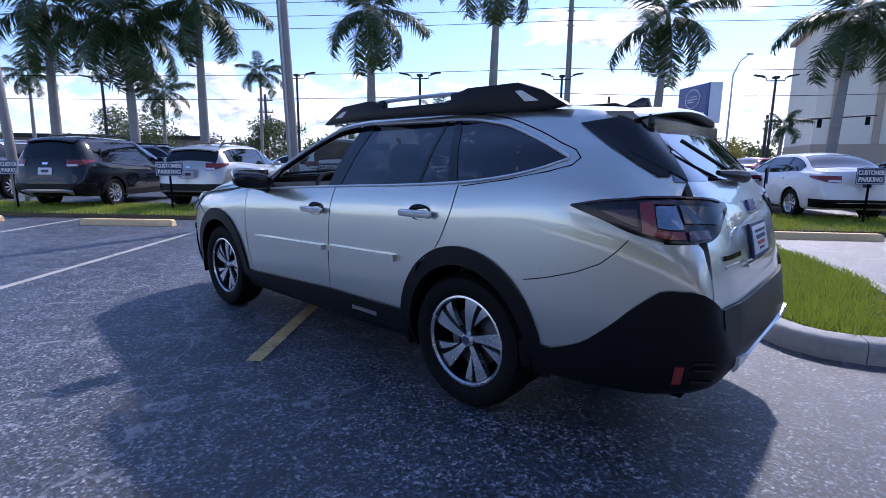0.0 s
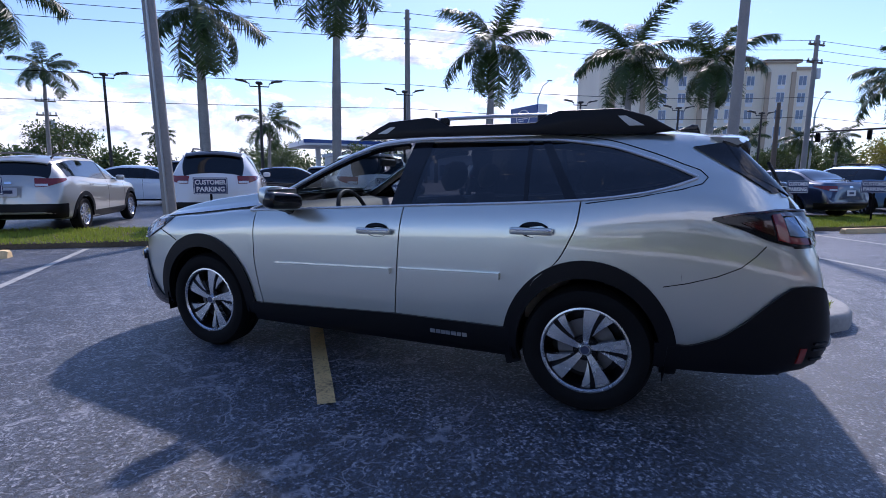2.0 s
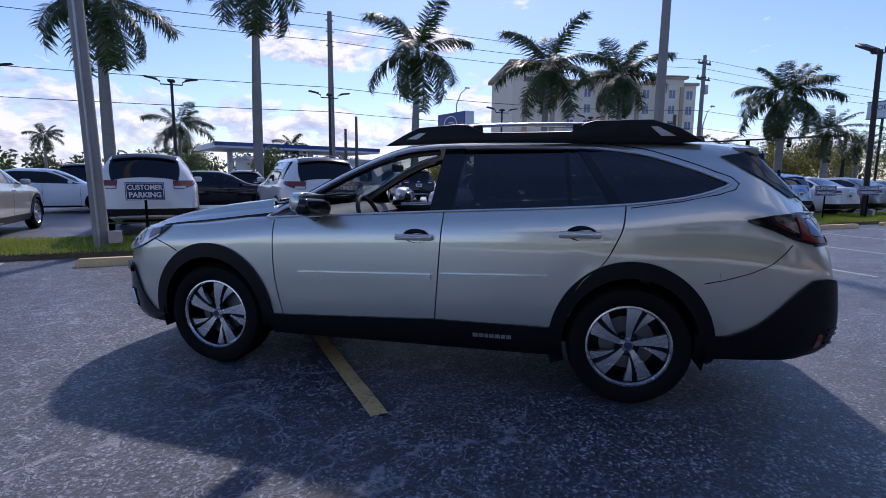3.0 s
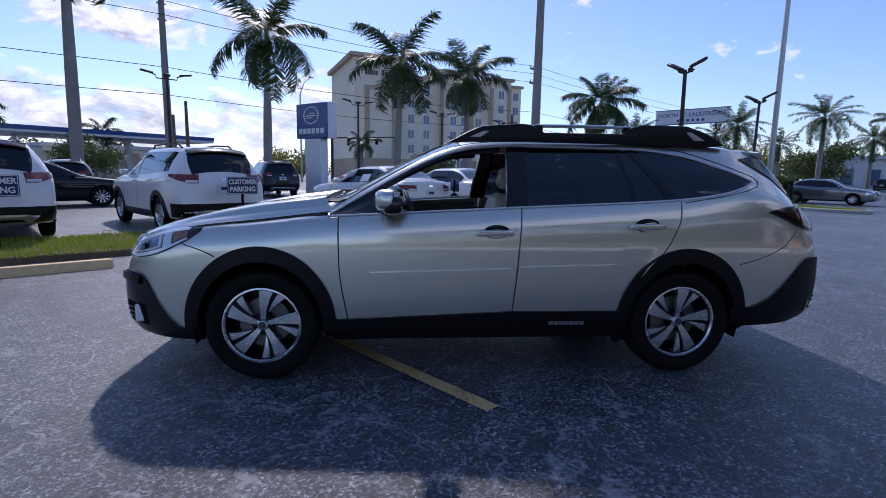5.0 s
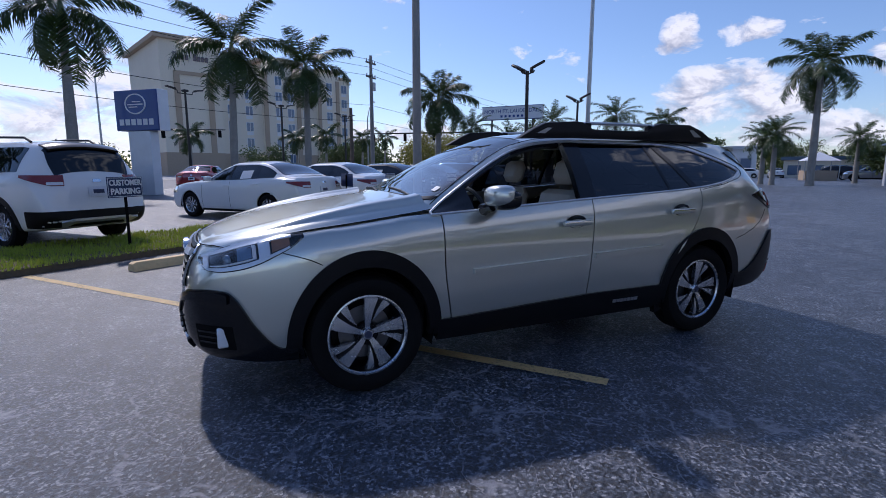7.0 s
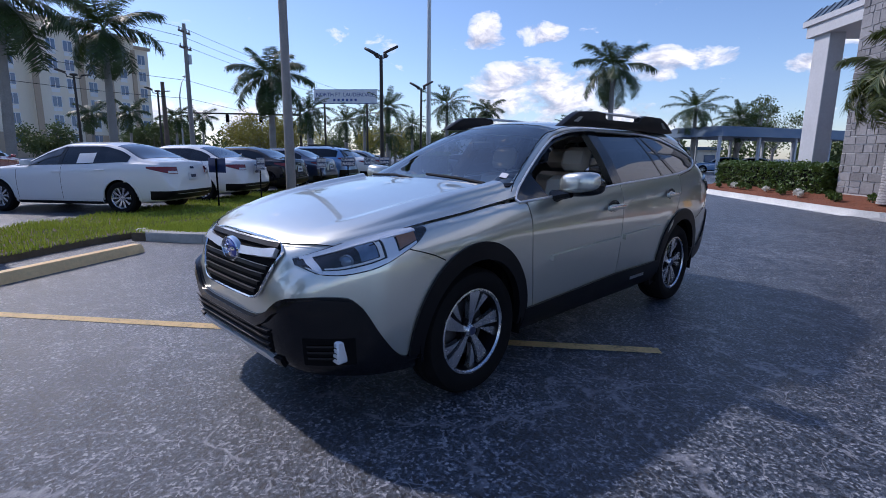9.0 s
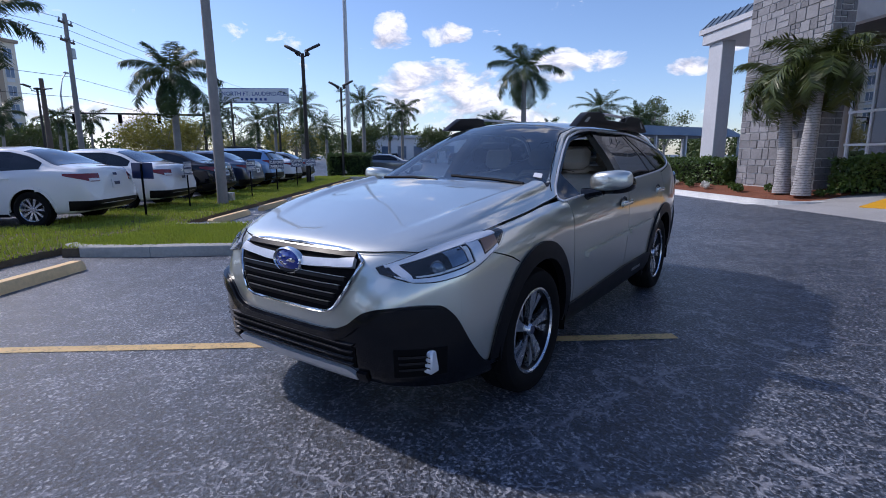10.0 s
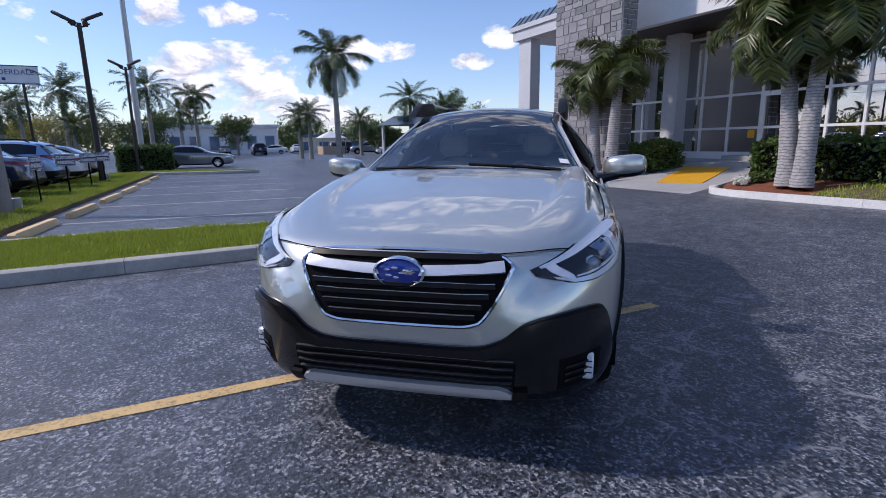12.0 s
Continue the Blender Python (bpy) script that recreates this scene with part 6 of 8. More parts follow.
def wheel_stop(x, y, turn, label="cream-painted concrete wheel stop on the asphalt"):
    bm = bmesh.new()
    prof = [(-0.085, 0.0), (-0.080, 0.045), (-0.055, 0.115), (0.055, 0.115), (0.080, 0.045), (0.085, 0.0)]
    L = 0.91
    rows = []
    for t in (-L, -L + 0.04, -0.45, 0.0, 0.45, L - 0.04, L):
        k = 0.80 if abs(t) == L else 1.0
        rows.append([bm.verts.new((t, py * (0.92 if k < 1 else 1), pz * k)) for py, pz in prof])
    for p, q in zip(rows, rows[1:]):
        for j in range(5):
            bm.faces.new((p[j], p[j + 1], q[j + 1], q[j]))
        bm.faces.new((p[5], p[0], q[0], q[5]))
    bm.faces.new(rows[0])
    bm.faces.new(rows[-1])
    return solo("wheel_stop", bm, M_CREAMKERB, pose(x, y, 0, 0, 0, turn), label, "wheel stop", "wheel stops along the verge")


for x, y, a in ((-9.75, 10.05, -4), (-6.05, 9.58, -3), (-2.42, 9.27, -5), (0.83, 8.93, -9), (6.45, 8.45, -7), (9.05, 8.12, -7), (11.85, 7.84, -7), (14.6, 7.57, -7), (17.9, 7.32, -7), (20.9, 7.06, -7)):
    wheel_stop(x, y, a)


def scatter_blades(name, poly, count, z, h0, h1, width, mat, label, seed):
    """Upright blades over a plan polygon, as one mesh."""
    rng = np.random.default_rng(seed)
    poly = np.array(poly)
    lo, hi = poly.min(0), poly.max(0)
    pts = []
    got = 0
    while got < count:
        p = rng.uniform(lo, hi, (count * 2, 2))
        inside = np.zeros(len(p), bool)
        j = len(poly) - 1
        for i in range(len(poly)):
            xi, yi, xj, yj = *poly[i], *poly[j]
            hit = ((yi > p[:, 1]) != (yj > p[:, 1])) & (p[:, 0] < (xj - xi) * (p[:, 1] - yi) / (yj - yi + 1e-12) + xi)
            inside ^= hit
            j = i
        p = p[inside]
        pts.append(p)
        got += len(p)
    p = np.concatenate(pts)[:count]
    n = len(p)
    h = rng.uniform(h0, h1, n) * (0.75 + 0.5 * np.sin(p[:, 0] * 2.1 + np.cos(p[:, 1] * 1.7) * 2) ** 2)
    a = rng.uniform(0, 2 * np.pi, n)
    lean = rng.uniform(0, 0.7, n) * h
    b = rng.uniform(0, 2 * np.pi, n)
    w = width * rng.uniform(0.6, 1.3, n)
    v = np.zeros((n, 3, 3))
    v[:, 0, 0], v[:, 0, 1] = p[:, 0] - np.cos(a) * w, p[:, 1] - np.sin(a) * w
    v[:, 1, 0], v[:, 1, 1] = p[:, 0] + np.cos(a) * w, p[:, 1] + np.sin(a) * w
    v[:, 2, 0], v[:, 2, 1] = p[:, 0] + np.cos(b) * lean, p[:, 1] + np.sin(b) * lean
    v[:, :2, 2] = z
    v[:, 2, 2] = z + h
    me = bpy.data.meshes.new(name)
    me.vertices.add(3 * n)
    me.vertices.foreach_set("co", v.ravel())
    me.loops.add(3 * n)
    me.loops.foreach_set("vertex_index", np.arange(3 * n))
    me.polygons.add(n)
    me.polygons.foreach_set("loop_start", np.arange(0, 3 * n, 3))
    me.update(calc_edges=True)
    me.materials.append(mat)
    ob = new(name, me)
    return tagged(ob, label, "grass", kind="stuff")


# verge behind the wheel stops
verge = [row_at(-34, 1.0), row_at(-8, 1.0), row_at(2.1, 1.0), row_at(4.9, 0.55), row_at(26, 0.55), row_at(26, 3.0), row_at(2, 3.1), row_at(-34, 3.3)]
solo("verge", slab(verge, -0.05, VERGE_Z, 0.03), M_SOIL, Matrix.Identity(4), "sandy soil verge under grass", "verge", kind="structure")
scatter_blades("verge_grass", [row_at(-34, 0.95), row_at(2.1, 0.95), row_at(4.9, 0.50), *verge[4:]], 130000, VERGE_Z - 0.012, 0.045, 0.095, 0.010, M_GRASS, "bright green mown grass on the verge", 5)
ISLAND = [(2.52, 9.45), (2.50, 7.0), (2.47, 5.2), (2.45, 3.95), (2.55, 3.50), (2.78, 3.20), (3.08, 3.15), (3.40, 3.32), (3.72, 3.75), (4.02, 4.40), (4.33, 5.30), (4.58, 6.70), (4.72, 8.9)]
solo("island_soil", slab(ISLAND, 0.0, 0.125, 0.02), M_SOIL, Matrix.Identity(4), "sandy soil in a kerbed island", "verge", kind="structure")
scatter_blades("island_grass", ISLAND, 42000, 0.115, 0.035, 0.085, 0.008, M_GRASS, "bright green mown grass in the kerbed island", 6)


def kerb(path, width, height, mat, name, label, piece=1.5, turn=1, gap=0.006, base=0.0):
    """Kerb stones along a path, each a part; turn +1 lays them to the left of it."""
    top = thing(name, Matrix.Identity(4), label, "kerb", kind="structure")
    pts = [Vector((x, y)) for x, y in path]
    # resample evenly
    seg = [(b - a).length for a, b in zip(pts, pts[1:])]
    total = sum(seg)
    n = max(1, round(total / piece))

    def at(s):
        for a, b, l in zip(pts, pts[1:], seg):
            if s <= l + 1e-9:
                d = (b - a).normalized()
                return a + d * s, d
            s -= l
        d = (pts[-1] - pts[-2]).normalized()
        return pts[-1], d
    for k in range(n):
        s0, s1 = total * k / n + gap / 2, total * (k + 1) / n - gap / 2
        bm = bmesh.new()
        rows = []
        for i in range(7):
            p, d = at(lerp(s0, s1, i / 6))
            q = Vector((-d.y, d.x)) * turn
            row = []
            for w, z in ((0, -0.02), (0, height * 0.70), (0.012, height * 0.90), (0.04, height), (width, height), (width, -0.02)):
                row.append(bm.verts.new((p.x + q.x * w, p.y + q.y * w, base + z)))
            rows.append(row)
        for a, b in zip(rows, rows[1:]):
            for j in range(5):
                bm.faces.new((a[j], a[j + 1], b[j + 1], b[j]))
        bm.faces.new(rows[0])
        bm.faces.new(rows[-1][::-1])
        part("kerb_stone", bm, mat, top)
    return top


def rounded(path, steps=3):
    """Corner cutting, to round a path."""
    pts = [Vector(p) for p in path]
    for _ in range(steps):
        out = [pts[0]]
        for a, b in zip(pts, pts[1:]):
            out += [a.lerp(b, 0.25), a.lerp(b, 0.75)]
        pts = out + [pts[-1]]
    return [(p.x, p.y) for p in pts]


kerb(rounded([(2.75, 9.55), (2.42, 9.2), (2.38, 7.0), (2.35, 5.2), (2.33, 3.9), (2.38, 3.25), (2.85, 3.0), (3.30, 3.02), (3.72, 3.45), (4.12, 4.35), (4.45, 5.3), (4.72, 6.8), (4.88, 8.9)]), 0.16, 0.15, M_CONCRETE, "island_kerb", "grey concrete kerb round the grass island", 1.4, 1)


ISLAND_B = [(24.6, 7.6), (23.7, 5.2), (23.0, 3.1), (23.3, 2.6), (23.9, 2.7), (24.9, 4.2), (26.0, 6.6), (26.4, 7.6)]
solo("island_soil", slab(ISLAND_B, 0.0, 0.125, 0.02), M_SOIL, Matrix.Identity(4), "sandy soil in a kerbed island", "verge", kind="structure")
scatter_blades("island_grass", ISLAND_B, 14000, 0.115, 0.035, 0.085, 0.010, M_GRASS, "bright green mown grass in the far island", 16)
kerb(rounded([(24.45, 7.7), (23.55, 5.2), (22.8, 3.0), (23.2, 2.35), (24.0, 2.5), (25.05, 4.1), (26.2, 6.6), (26.6, 7.7)], 2), 0.16, 0.15, M_CONCRETE, "island_kerb", "grey concrete kerb round the far grass island", 1.6, 1)


# ---------------------------------------------------------------- poles, signs and wires
def parking_sign(x, y, turn=0.0, small=False):
    s = thing("parking_sign", pose(x, y, VERGE_Z - 0.01, 0, 0, turn), "navy customer parking sign on a black post in the grass", "sign", "customer parking signs")
    part("post", boxes((-0.022, 0.022, -0.012, 0.012, -0.05, 1.08), bevel=0.004), M_BLACK, s)
    board = part("board", boxes((-0.305, 0.305, -0.022, -0.014, 0.78, 1.10), bevel=0.003), M_SIGNNAVY, s)
    part("border", boxes((-0.292, 0.292, -0.0245, -0.0225, 1.079, 1.087), (-0.292, 0.292, -0.0245, -0.0225, 0.793, 0.801), (-0.292, -0.284, -0.0245, -0.0225, 0.801, 1.079), (0.284, 0.292, -0.0245, -0.0225, 0.801, 1.079)), M_SIGNWHITE, board)
    part("lettering", letters("CUSTOMER", 0.122, M_SIGNWHITE, bold=0.004), M_SIGNWHITE, board, m=Matrix.Translation((0, -0.026, 1.005)) @ Matrix.Diagonal((0.86, 1, 1, 1)))
    part("lettering", letters("PARKING", 0.128, M_SIGNWHITE, bold=0.004), M_SIGNWHITE, board, m=Matrix.Translation((0, -0.026, 0.872)) @ Matrix.Diagonal((0.95, 1, 1, 1)))
    return s


for x, y, a in ((-9.95, 11.75, 0), (-6.2, 11.5, 3), (-2.45, 11.1, 2), (1.0, 10.6, 4), (6.4, 10.1, 62), (8.35, 9.95, 4), (11.0, 9.15, -10), (13.6, 8.95, -40), (16.4, 8.75, -40), (19.0, 8.6, -40)):
    parking_sign(x, y, a)


def flood_pole(x, y, h, r0, r1, mat, lean=(0.0, 0.0), heads=2, turn=0.0, label="tall grey lot light pole with flood heads", base=True, conduit=False, name="light_pole"):
    s = thing(name, pose(x, y, VERGE_Z - 0.02, 0, 0, 0), label, "light pole", "lot light poles")
    tip = Vector((lean[0] * h, lean[1] * h, h))
    part("pole", tubes(([(0, 0, -0.1), tip * 0.5, tip], [r0, (r0 + r1) / 2, r1]), sides=12), mat, s)
    if base:
        part("control_box", boxes((0.10, 0.30, -0.22, -0.06, 0.10, 0.30), bevel=0.01), M_GALV, s)
    if conduit:
        part("conduit", tubes(([(-0.02, -r0 * 1.06, 0), tip * 0.98 + Vector((-0.02, -r1 * 1.06, 0))], 0.02)), M_GALV, s)
    for k in range(heads):
        a = radians(turn + (k - (heads - 1) / 2) * 130)
        d = Vector((math.cos(a), math.sin(a), 0))
        arm = part("arm", tubes(([tip - Vector((0, 0, 0.15)), tip + d * 0.18 + Vector((0, 0, -0.08)), tip + d * 0.34 + Vector((0, 0, 0.02))], 0.028)), M_BRONZE, s)
        bm = boxes((-0.33, 0.33, -0.21, 0.21, -0.055, 0.060), bevel=0.035)
        part("driver_box", boxes((-0.09, 0.09, -0.08, 0.08, -0.09, 0.09), bevel=0.02), M_BRONZE, s, m=Matrix.Translation(tip + d * 0.20 + Vector((0, 0, 0.0))))
        part("flood_head", bm, M_BRONZE, s, m=Matrix.Translation(tip + d * 0.46 + Vector((0, 0, 0.17 + 0.10 * (k == 0)))) @ Matrix.Rotation(a, 4, "Z") @ Matrix.Rotation(radians(-28), 4, "Y"))
    return s


flood_pole(-3.12, 10.75, 14.0, 0.12, 0.07, M_POLE, (-0.016, -0.06), 2, 90, "leaning grey concrete light pole with conduit", conduit=True)
flood_pole(-10.6, 12.6, 14.0, 0.11, 0.07, M_POLE, (-0.03, -0.02), 2, 90, "grey concrete light pole beside parked cars")
flood_pole(8.93, 9.35, 6.6, 0.135, 0.10, M_POLE, (0.022, 0.013), 2, -20, "weathered concrete light pole in the verge")
flood_pole(19.15, 8.72, 5.55, 0.095, 0.075, M_BRONZE, (-0.085, -0.015), 2, 5, "dark bronze light pole with two flood heads")
flood_pole(28.6, 7.94, 5.4, 0.085, 0.065, M_BRONZE, (-0.026, -0.011), 2, 5, "dark bronze light pole with two flood heads")
tp = thing("flag_pole", pose(32.9, 7.83, 0), "tall slim grey metal pole", "pole")
part("pole", tubes(([(0, 0, -0.1), (-1.32, -0.15, 22)], [0.17, 0.09]), sides=10), M_GALV, tp)


def arm_lamp(x, y, h, span=2.2, turn=0.0):
    s = thing("street_lamp", pose(x, y, 0, 0, 0, turn), "dark bronze lamp post with two long arms", "street lamp", "two-armed lamp posts")
    part("pole", tubes(([(0, 0, -0.1), (0, 0, h)], [0.10, 0.065]), sides=8), M_BRONZE, s)
    part("arm", tubes(([(-span * 0.36, 0, h + 0.10), (-span * 0.24, 0, h + 0.02), (-span * 0.23, 0, h - 0.13), (span * 0.23, 0, h - 0.13), (span * 0.24, 0, h + 0.02), (span * 0.36, 0, h + 0.10)], 0.032)), M_BRONZE, s)
    for k in (-1, 1):
        head = boxes((-0.30, 0.30, -0.14, 0.14, -0.035, 0.045), bevel=0.025)
        part("lamp_head", head, M_BRONZE, s, m=Matrix.Translation((k * span * 0.43, 0, h + 0.15)) @ Matrix.Rotation(radians(-9 * k), 4, "Y"))
    part("lamp_head", boxes((-0.17, 0.17, -0.17, 0.17, h - 0.02, h + 0.12), bevel=0.04), M_BRONZE, s)
    return s


for x, y, h in ((-18.2, 27.8, 5.35), (-9.33, 33.15, 6.4), (-1.41, 30.3, 6.0), (6.97, 31.1, 6.15), (19.58, 31.0, 6.15), (27.14, 29.85, 6.0), (34.2, 28.9, 5.85), (-26.0, 29.0, 5.6)):
    arm_lamp(x, y, h, 2.15, -8)


def utility_pole(x, y, h, label, arms=True, mat=None):
    s = thing("utility_pole", pose(x, y, 0), label, "utility pole")
    part("pole", tubes(([(0, 0, -0.1), (0, 0, h)], [0.24, 0.15]), sides=10), mat or M_POLE, s)
    if arms:
        for z in (h - 0.8, h - 2.2):
            part("crossarm", boxes((-0.9, 0.9, -0.07, 0.07, z, z + 0.14)), M_WOOD, s)
            for k in (-0.8, -0.3, 0.3, 0.8):
                part("insulator", lathe([(0.001, z + 0.42), (0.07, z + 0.38), (0.05, z + 0.30), (0.08, z + 0.24), (0.04, z + 0.14)], 8, "z"), M_GALV, s, m=Matrix.Translation((k, 0, 0)))
        part("transformer", lathe([(0.001, h - 2.6), (0.24, h - 2.6), (0.26, h - 3.4), (0.001, h - 3.45)], 12, "z"), M_GALV, s, m=Matrix.Translation((0.42, 0, 0)))
    return s


up = utility_pole(8.2, 34.8, 12.1, "grey utility pole carrying overhead wires", False)
for z in (11.5, 10.8, 9.9):
    part("insulator", boxes((-0.25, 0.25, -0.06, 0.06, z, z + 0.1), bevel=0.02), M_GALV, up)
utility_pole(42.1, 30.9, 12.7, "tall grey utility pole with crossarms and transformer")
utility_pole(19.6, 62, 8.8, "bare timber pole stump near the road", False, M_WOOD)
utility_pole(18.2, 62, 7.2, "bare timber pole stump near the road", False, M_WOOD)
utility_pole(40.2, 32.2, 7.4, "plain timber pole beside the utility pole", False, M_WOOD)
utility_pole(-22, 64, 9.0, "grey timber utility pole beyond the road", True, M_WOOD)


def wire(a, b, sag, r=0.022):
    a, b = Vector(a), Vector(b)
    pts = [a.lerp(b, t) - Vector((0, 0, 4 * sag * t * (1 - t))) for t in np.linspace(0, 1, 15)]
    return solo("overhead_cable", tubes((pts, r), sides=4), M_BLACK, Matrix.Identity(4), "thin black overhead cable", "cable", "overhead cables", "structure")


for z, dy, zb in ((11.9, 0.0, 12.5), (11.1, 0.2, 11.8), (10.2, -0.2, 10.9), (7.3, 0.1, 8.0), (5.7, 0.1, 6.4)):
    wire((-45, 38.2 + dy, z - 0.1), (8.2, 34.8 + dy, z), 0.35, 0.018)
    wire((8.2, 34.8 + dy, z), (42.1, 30.9 + dy, zb - 0.2), 0.45, 0.018)
    wire((42.1, 30.9 + dy, zb - 0.2), (97, 24 + dy, zb - 0.8), 0.6, 0.018)

# pylon sign
py = thing("pylon_sign", pose(12.5, 25.6, 0.05, 0, 0, -84), "blue dealer pylon sign on a white pedestal", "sign")
part("pedestal", boxes((-0.66, 0.66, -0.26, 0.26, 0.0, 3.02), bevel=0.03), M_SIGNWHITE, py)
part("cabinet", boxes((-1.30, 1.30, -0.30, 0.30, 3.03, 4.88), bevel=0.04), M_SIGNBLUE, py)
part("cabinet_edge", boxes((1.305, 1.345, -0.305, 0.305, 3.02, 4.89), bevel=0.02), M_SIGNWHITE, py)
em = part("emblem", lathe([(0.001, 0.02), (0.42, 0.02), (0.44, 0.0)], 32), M_SIGNBLUE, py, "white ringed oval emblem", Matrix.Translation((0, -0.312, 4.24)) @ Matrix.Diagonal((1.35, 1, 1, 1)) @ Matrix.Rotation(math.pi, 4, "Z"))
part("emblem_ring", lathe([(0.41, 0.02), (0.43, 0.035), (0.46, 0.03), (0.47, 0.0)], 32), M_SIGNWHITE, em)
part("emblem_bar", boxes((-0.34, 0.34, 0.02, 0.032, -0.05, 0.0), (-0.25, 0.12, 0.02, 0.032, 0.08, 0.12), (-0.1, 0.28, 0.02, 0.032, -0.16, -0.12)), M_SIGNWHITE, em)
for k in range(6):
    part("sign_bar", boxes((-1.05 + 0.355 * k, -1.05 + 0.355 * k + 0.27, -0.314, -0.302, 3.28, 3.56), bevel=0.004), M_SIGNWHITE, py)

# banner sign on poles
nf = thing("banner_sign", pose(56.8, 20.0, 0, 0, 0, -92.3), "long white sign with blue lettering on two posts", "sign")
part("board", boxes((-3.86, 3.86, -0.15, 0.15, 7.28, 8.77), bevel=0.04), M_SIGNWHITE, nf)
part("board_rim", boxes((-3.9, 3.9, -0.17, 0.17, 8.78, 8.84), (-3.9, 3.9, -0.17, 0.17, 7.21, 7.27)), M_SIGNBLUE, nf)
for k in (-2.6, 2.6):
    part("post", tubes(([(k, 0, 0), (k, 0, 7.2)], 0.12)), M_BRONZE, nf)
part("lettering", letters("NORTH FT. LAUDERDALE", 0.62, M_SIGNBLUE, depth=0.01), M_SIGNBLUE, nf, m=Matrix.Translation((0, -0.165, 8.22)))
for k in range(6):
    part("sign_bar", boxes((-1.45 + 0.52 * k, -1.45 + 0.52 * k + 0.26, -0.168, -0.152, 7.50, 7.76)), M_SIGNBLUE, nf)

# traffic signals on a mast arm
def mast_signal(x, y, h, reach, z0, z1, heads):
    ms = thing("traffic_signal", pose(x, y, 0, 0, 0, 0), "dark mast arm with hanging traffic signals", "traffic signal", "traffic signals")
    part("mast", tubes(([(0, 0, 0), (0, 0, h)], [0.2, 0.16])), M_BRONZE, ms)
    end = Vector((reach[0], reach[1], z1))
    part("mast_arm", tubes(([(0, 0, z0), end], [0.13, 0.07])), M_BRONZE, ms)
    for k in heads:
        p = Vector((0, 0, z0)).lerp(end, k)
        part("signal_head", boxes((p.x - 0.18, p.x + 0.18, p.y - 0.15, p.y + 0.15, p.z - 1.0, p.z - 0.10), bevel=0.03), M_BLACK, ms)


mast_signal(35.7, 57.2, 6.4, (12.4, 0.4), 5.7, 6.5, (0.22, 0.48, 0.62, 0.92))
mast_signal(61.4, 27.2, 6.6, (-10.5, 10.5), 6.2, 5.6, (0.35, 0.62, 0.9))


def cobra_lamp(x, y, h, dx, dy):
    s = thing("street_lamp", pose(x, y, 0), "slim grey street lamp with one arm", "street lamp", "roadside lamps")
    part("pole", tubes(([(0, 0, 0), (0, 0, h - 2.5)], [0.13, 0.09])), M_GALV, s)
    part("arm", tubes(([(0, 0, h - 2.5), (dx * 0.4, dy * 0.4, h - 0.9), (dx, dy, h)], [0.08, 0.06, 0.05])), M_GALV, s)
    part("lamp_head", boxes((dx - 0.35, dx + 0.35, dy - 0.14, dy + 0.14, h - 0.1, h + 0.06), bevel=0.03), M_GALV, s)


cobra_lamp(33.5, 61.0, 13.7, 2.1, 0.7)
cobra_lamp(56, 40, 10.5, 2.2, 0.4)

# ---------------------------------------------------------------- palms
def frond_mesh(seed, droop, leaf=0.30, pairs=46, stiff=0.0, blade=0.0072):
    """One feather frond of unit length that leaves along +x and droops."""
    rng = random.Random(seed)
    vs, fs = [], []
    path = []
    x = z = 0.0
    ang0 = 0.25
    for i in range(17):
        t = i / 16
        path.append(Vector((x, 0, z)))
        a = ang0 - droop * (t ** 1.4)
        x += math.cos(a) / 16
        z += math.sin(a) / 16

    def at(t):
        k = min(int(t * 16), 15)
        return path[k].lerp(path[k + 1], t * 16 - k), (path[k + 1] - path[k]).normalized()
    for i in range(16):
        w0, w1 = 0.012 * (1 - i / 17), 0.012 * (1 - (i + 1) / 17)
        b = len(vs)
        vs += [path[i] + Vector((0, w0, 0)), path[i] - Vector((0, w0, 0)), path[i + 1] - Vector((0, w1, 0)), path[i + 1] + Vector((0, w1, 0))]
        fs.append((b, b + 1, b + 2, b + 3))
    for i in range(pairs):
        t = 0.13 + 0.86 * i / (pairs - 1)
        p, d = at(min(t, 0.999))
        up = Vector((-d.z, 0, d.x))
        size = leaf * (0.35 + 0.65 * math.sin(math.pi * min(1, 0.18 + 0.74 * t)) ** 0.8) * rng.uniform(0.85, 1.12)
        for s in (1, -1):
            out = (Vector((0, s, 0)) * rng.uniform(0.75, 1.0) + d * rng.uniform(0.35, 0.75) + up * rng.uniform(-0.45 - 0.5 * (1 - stiff), 0.25)).normalized()
            sag = Vector((0, 0, -1)) * size * rng.uniform(0.12, 0.45) * (1 - stiff)
            wv = d * blade
            m1 = p + out * size * 0.55 + sag * 0.25
            e = p + out * size + sag
            b = len(vs)
            vs += [p - wv * 0.6, p + wv * 0.6, m1 + wv, m1 - wv, e]
            fs += [(b, b + 1, b + 2, b + 3), (b + 3, b + 2, b + 4)]
    return vs, fs


FROND_MESHES = {}


def fronds(style):
    if style not in FROND_MESHES:
        out = []
        for k in range(4):
            if style == "royal":
                v, f = frond_mesh(k + 10, 0.80 + 0.30 * k, 0.25, 90, 0.0, 0.0085)
            elif style == "date":
                v, f = frond_mesh(k + 30, 0.75 + 0.2 * k, 0.19, 46, 0.6, 0.010)
            else:
                v, f = frond_mesh(k + 50, 1.3 + 0.25 * k, 0.32, 84, 0.3, 0.0115)
            out.append(mesh_of("frond", v, f, M_FROND_E if style == "bottle" else M_FROND, False))
        FROND_MESHES[style] = out
    return FROND_MESHES[style]


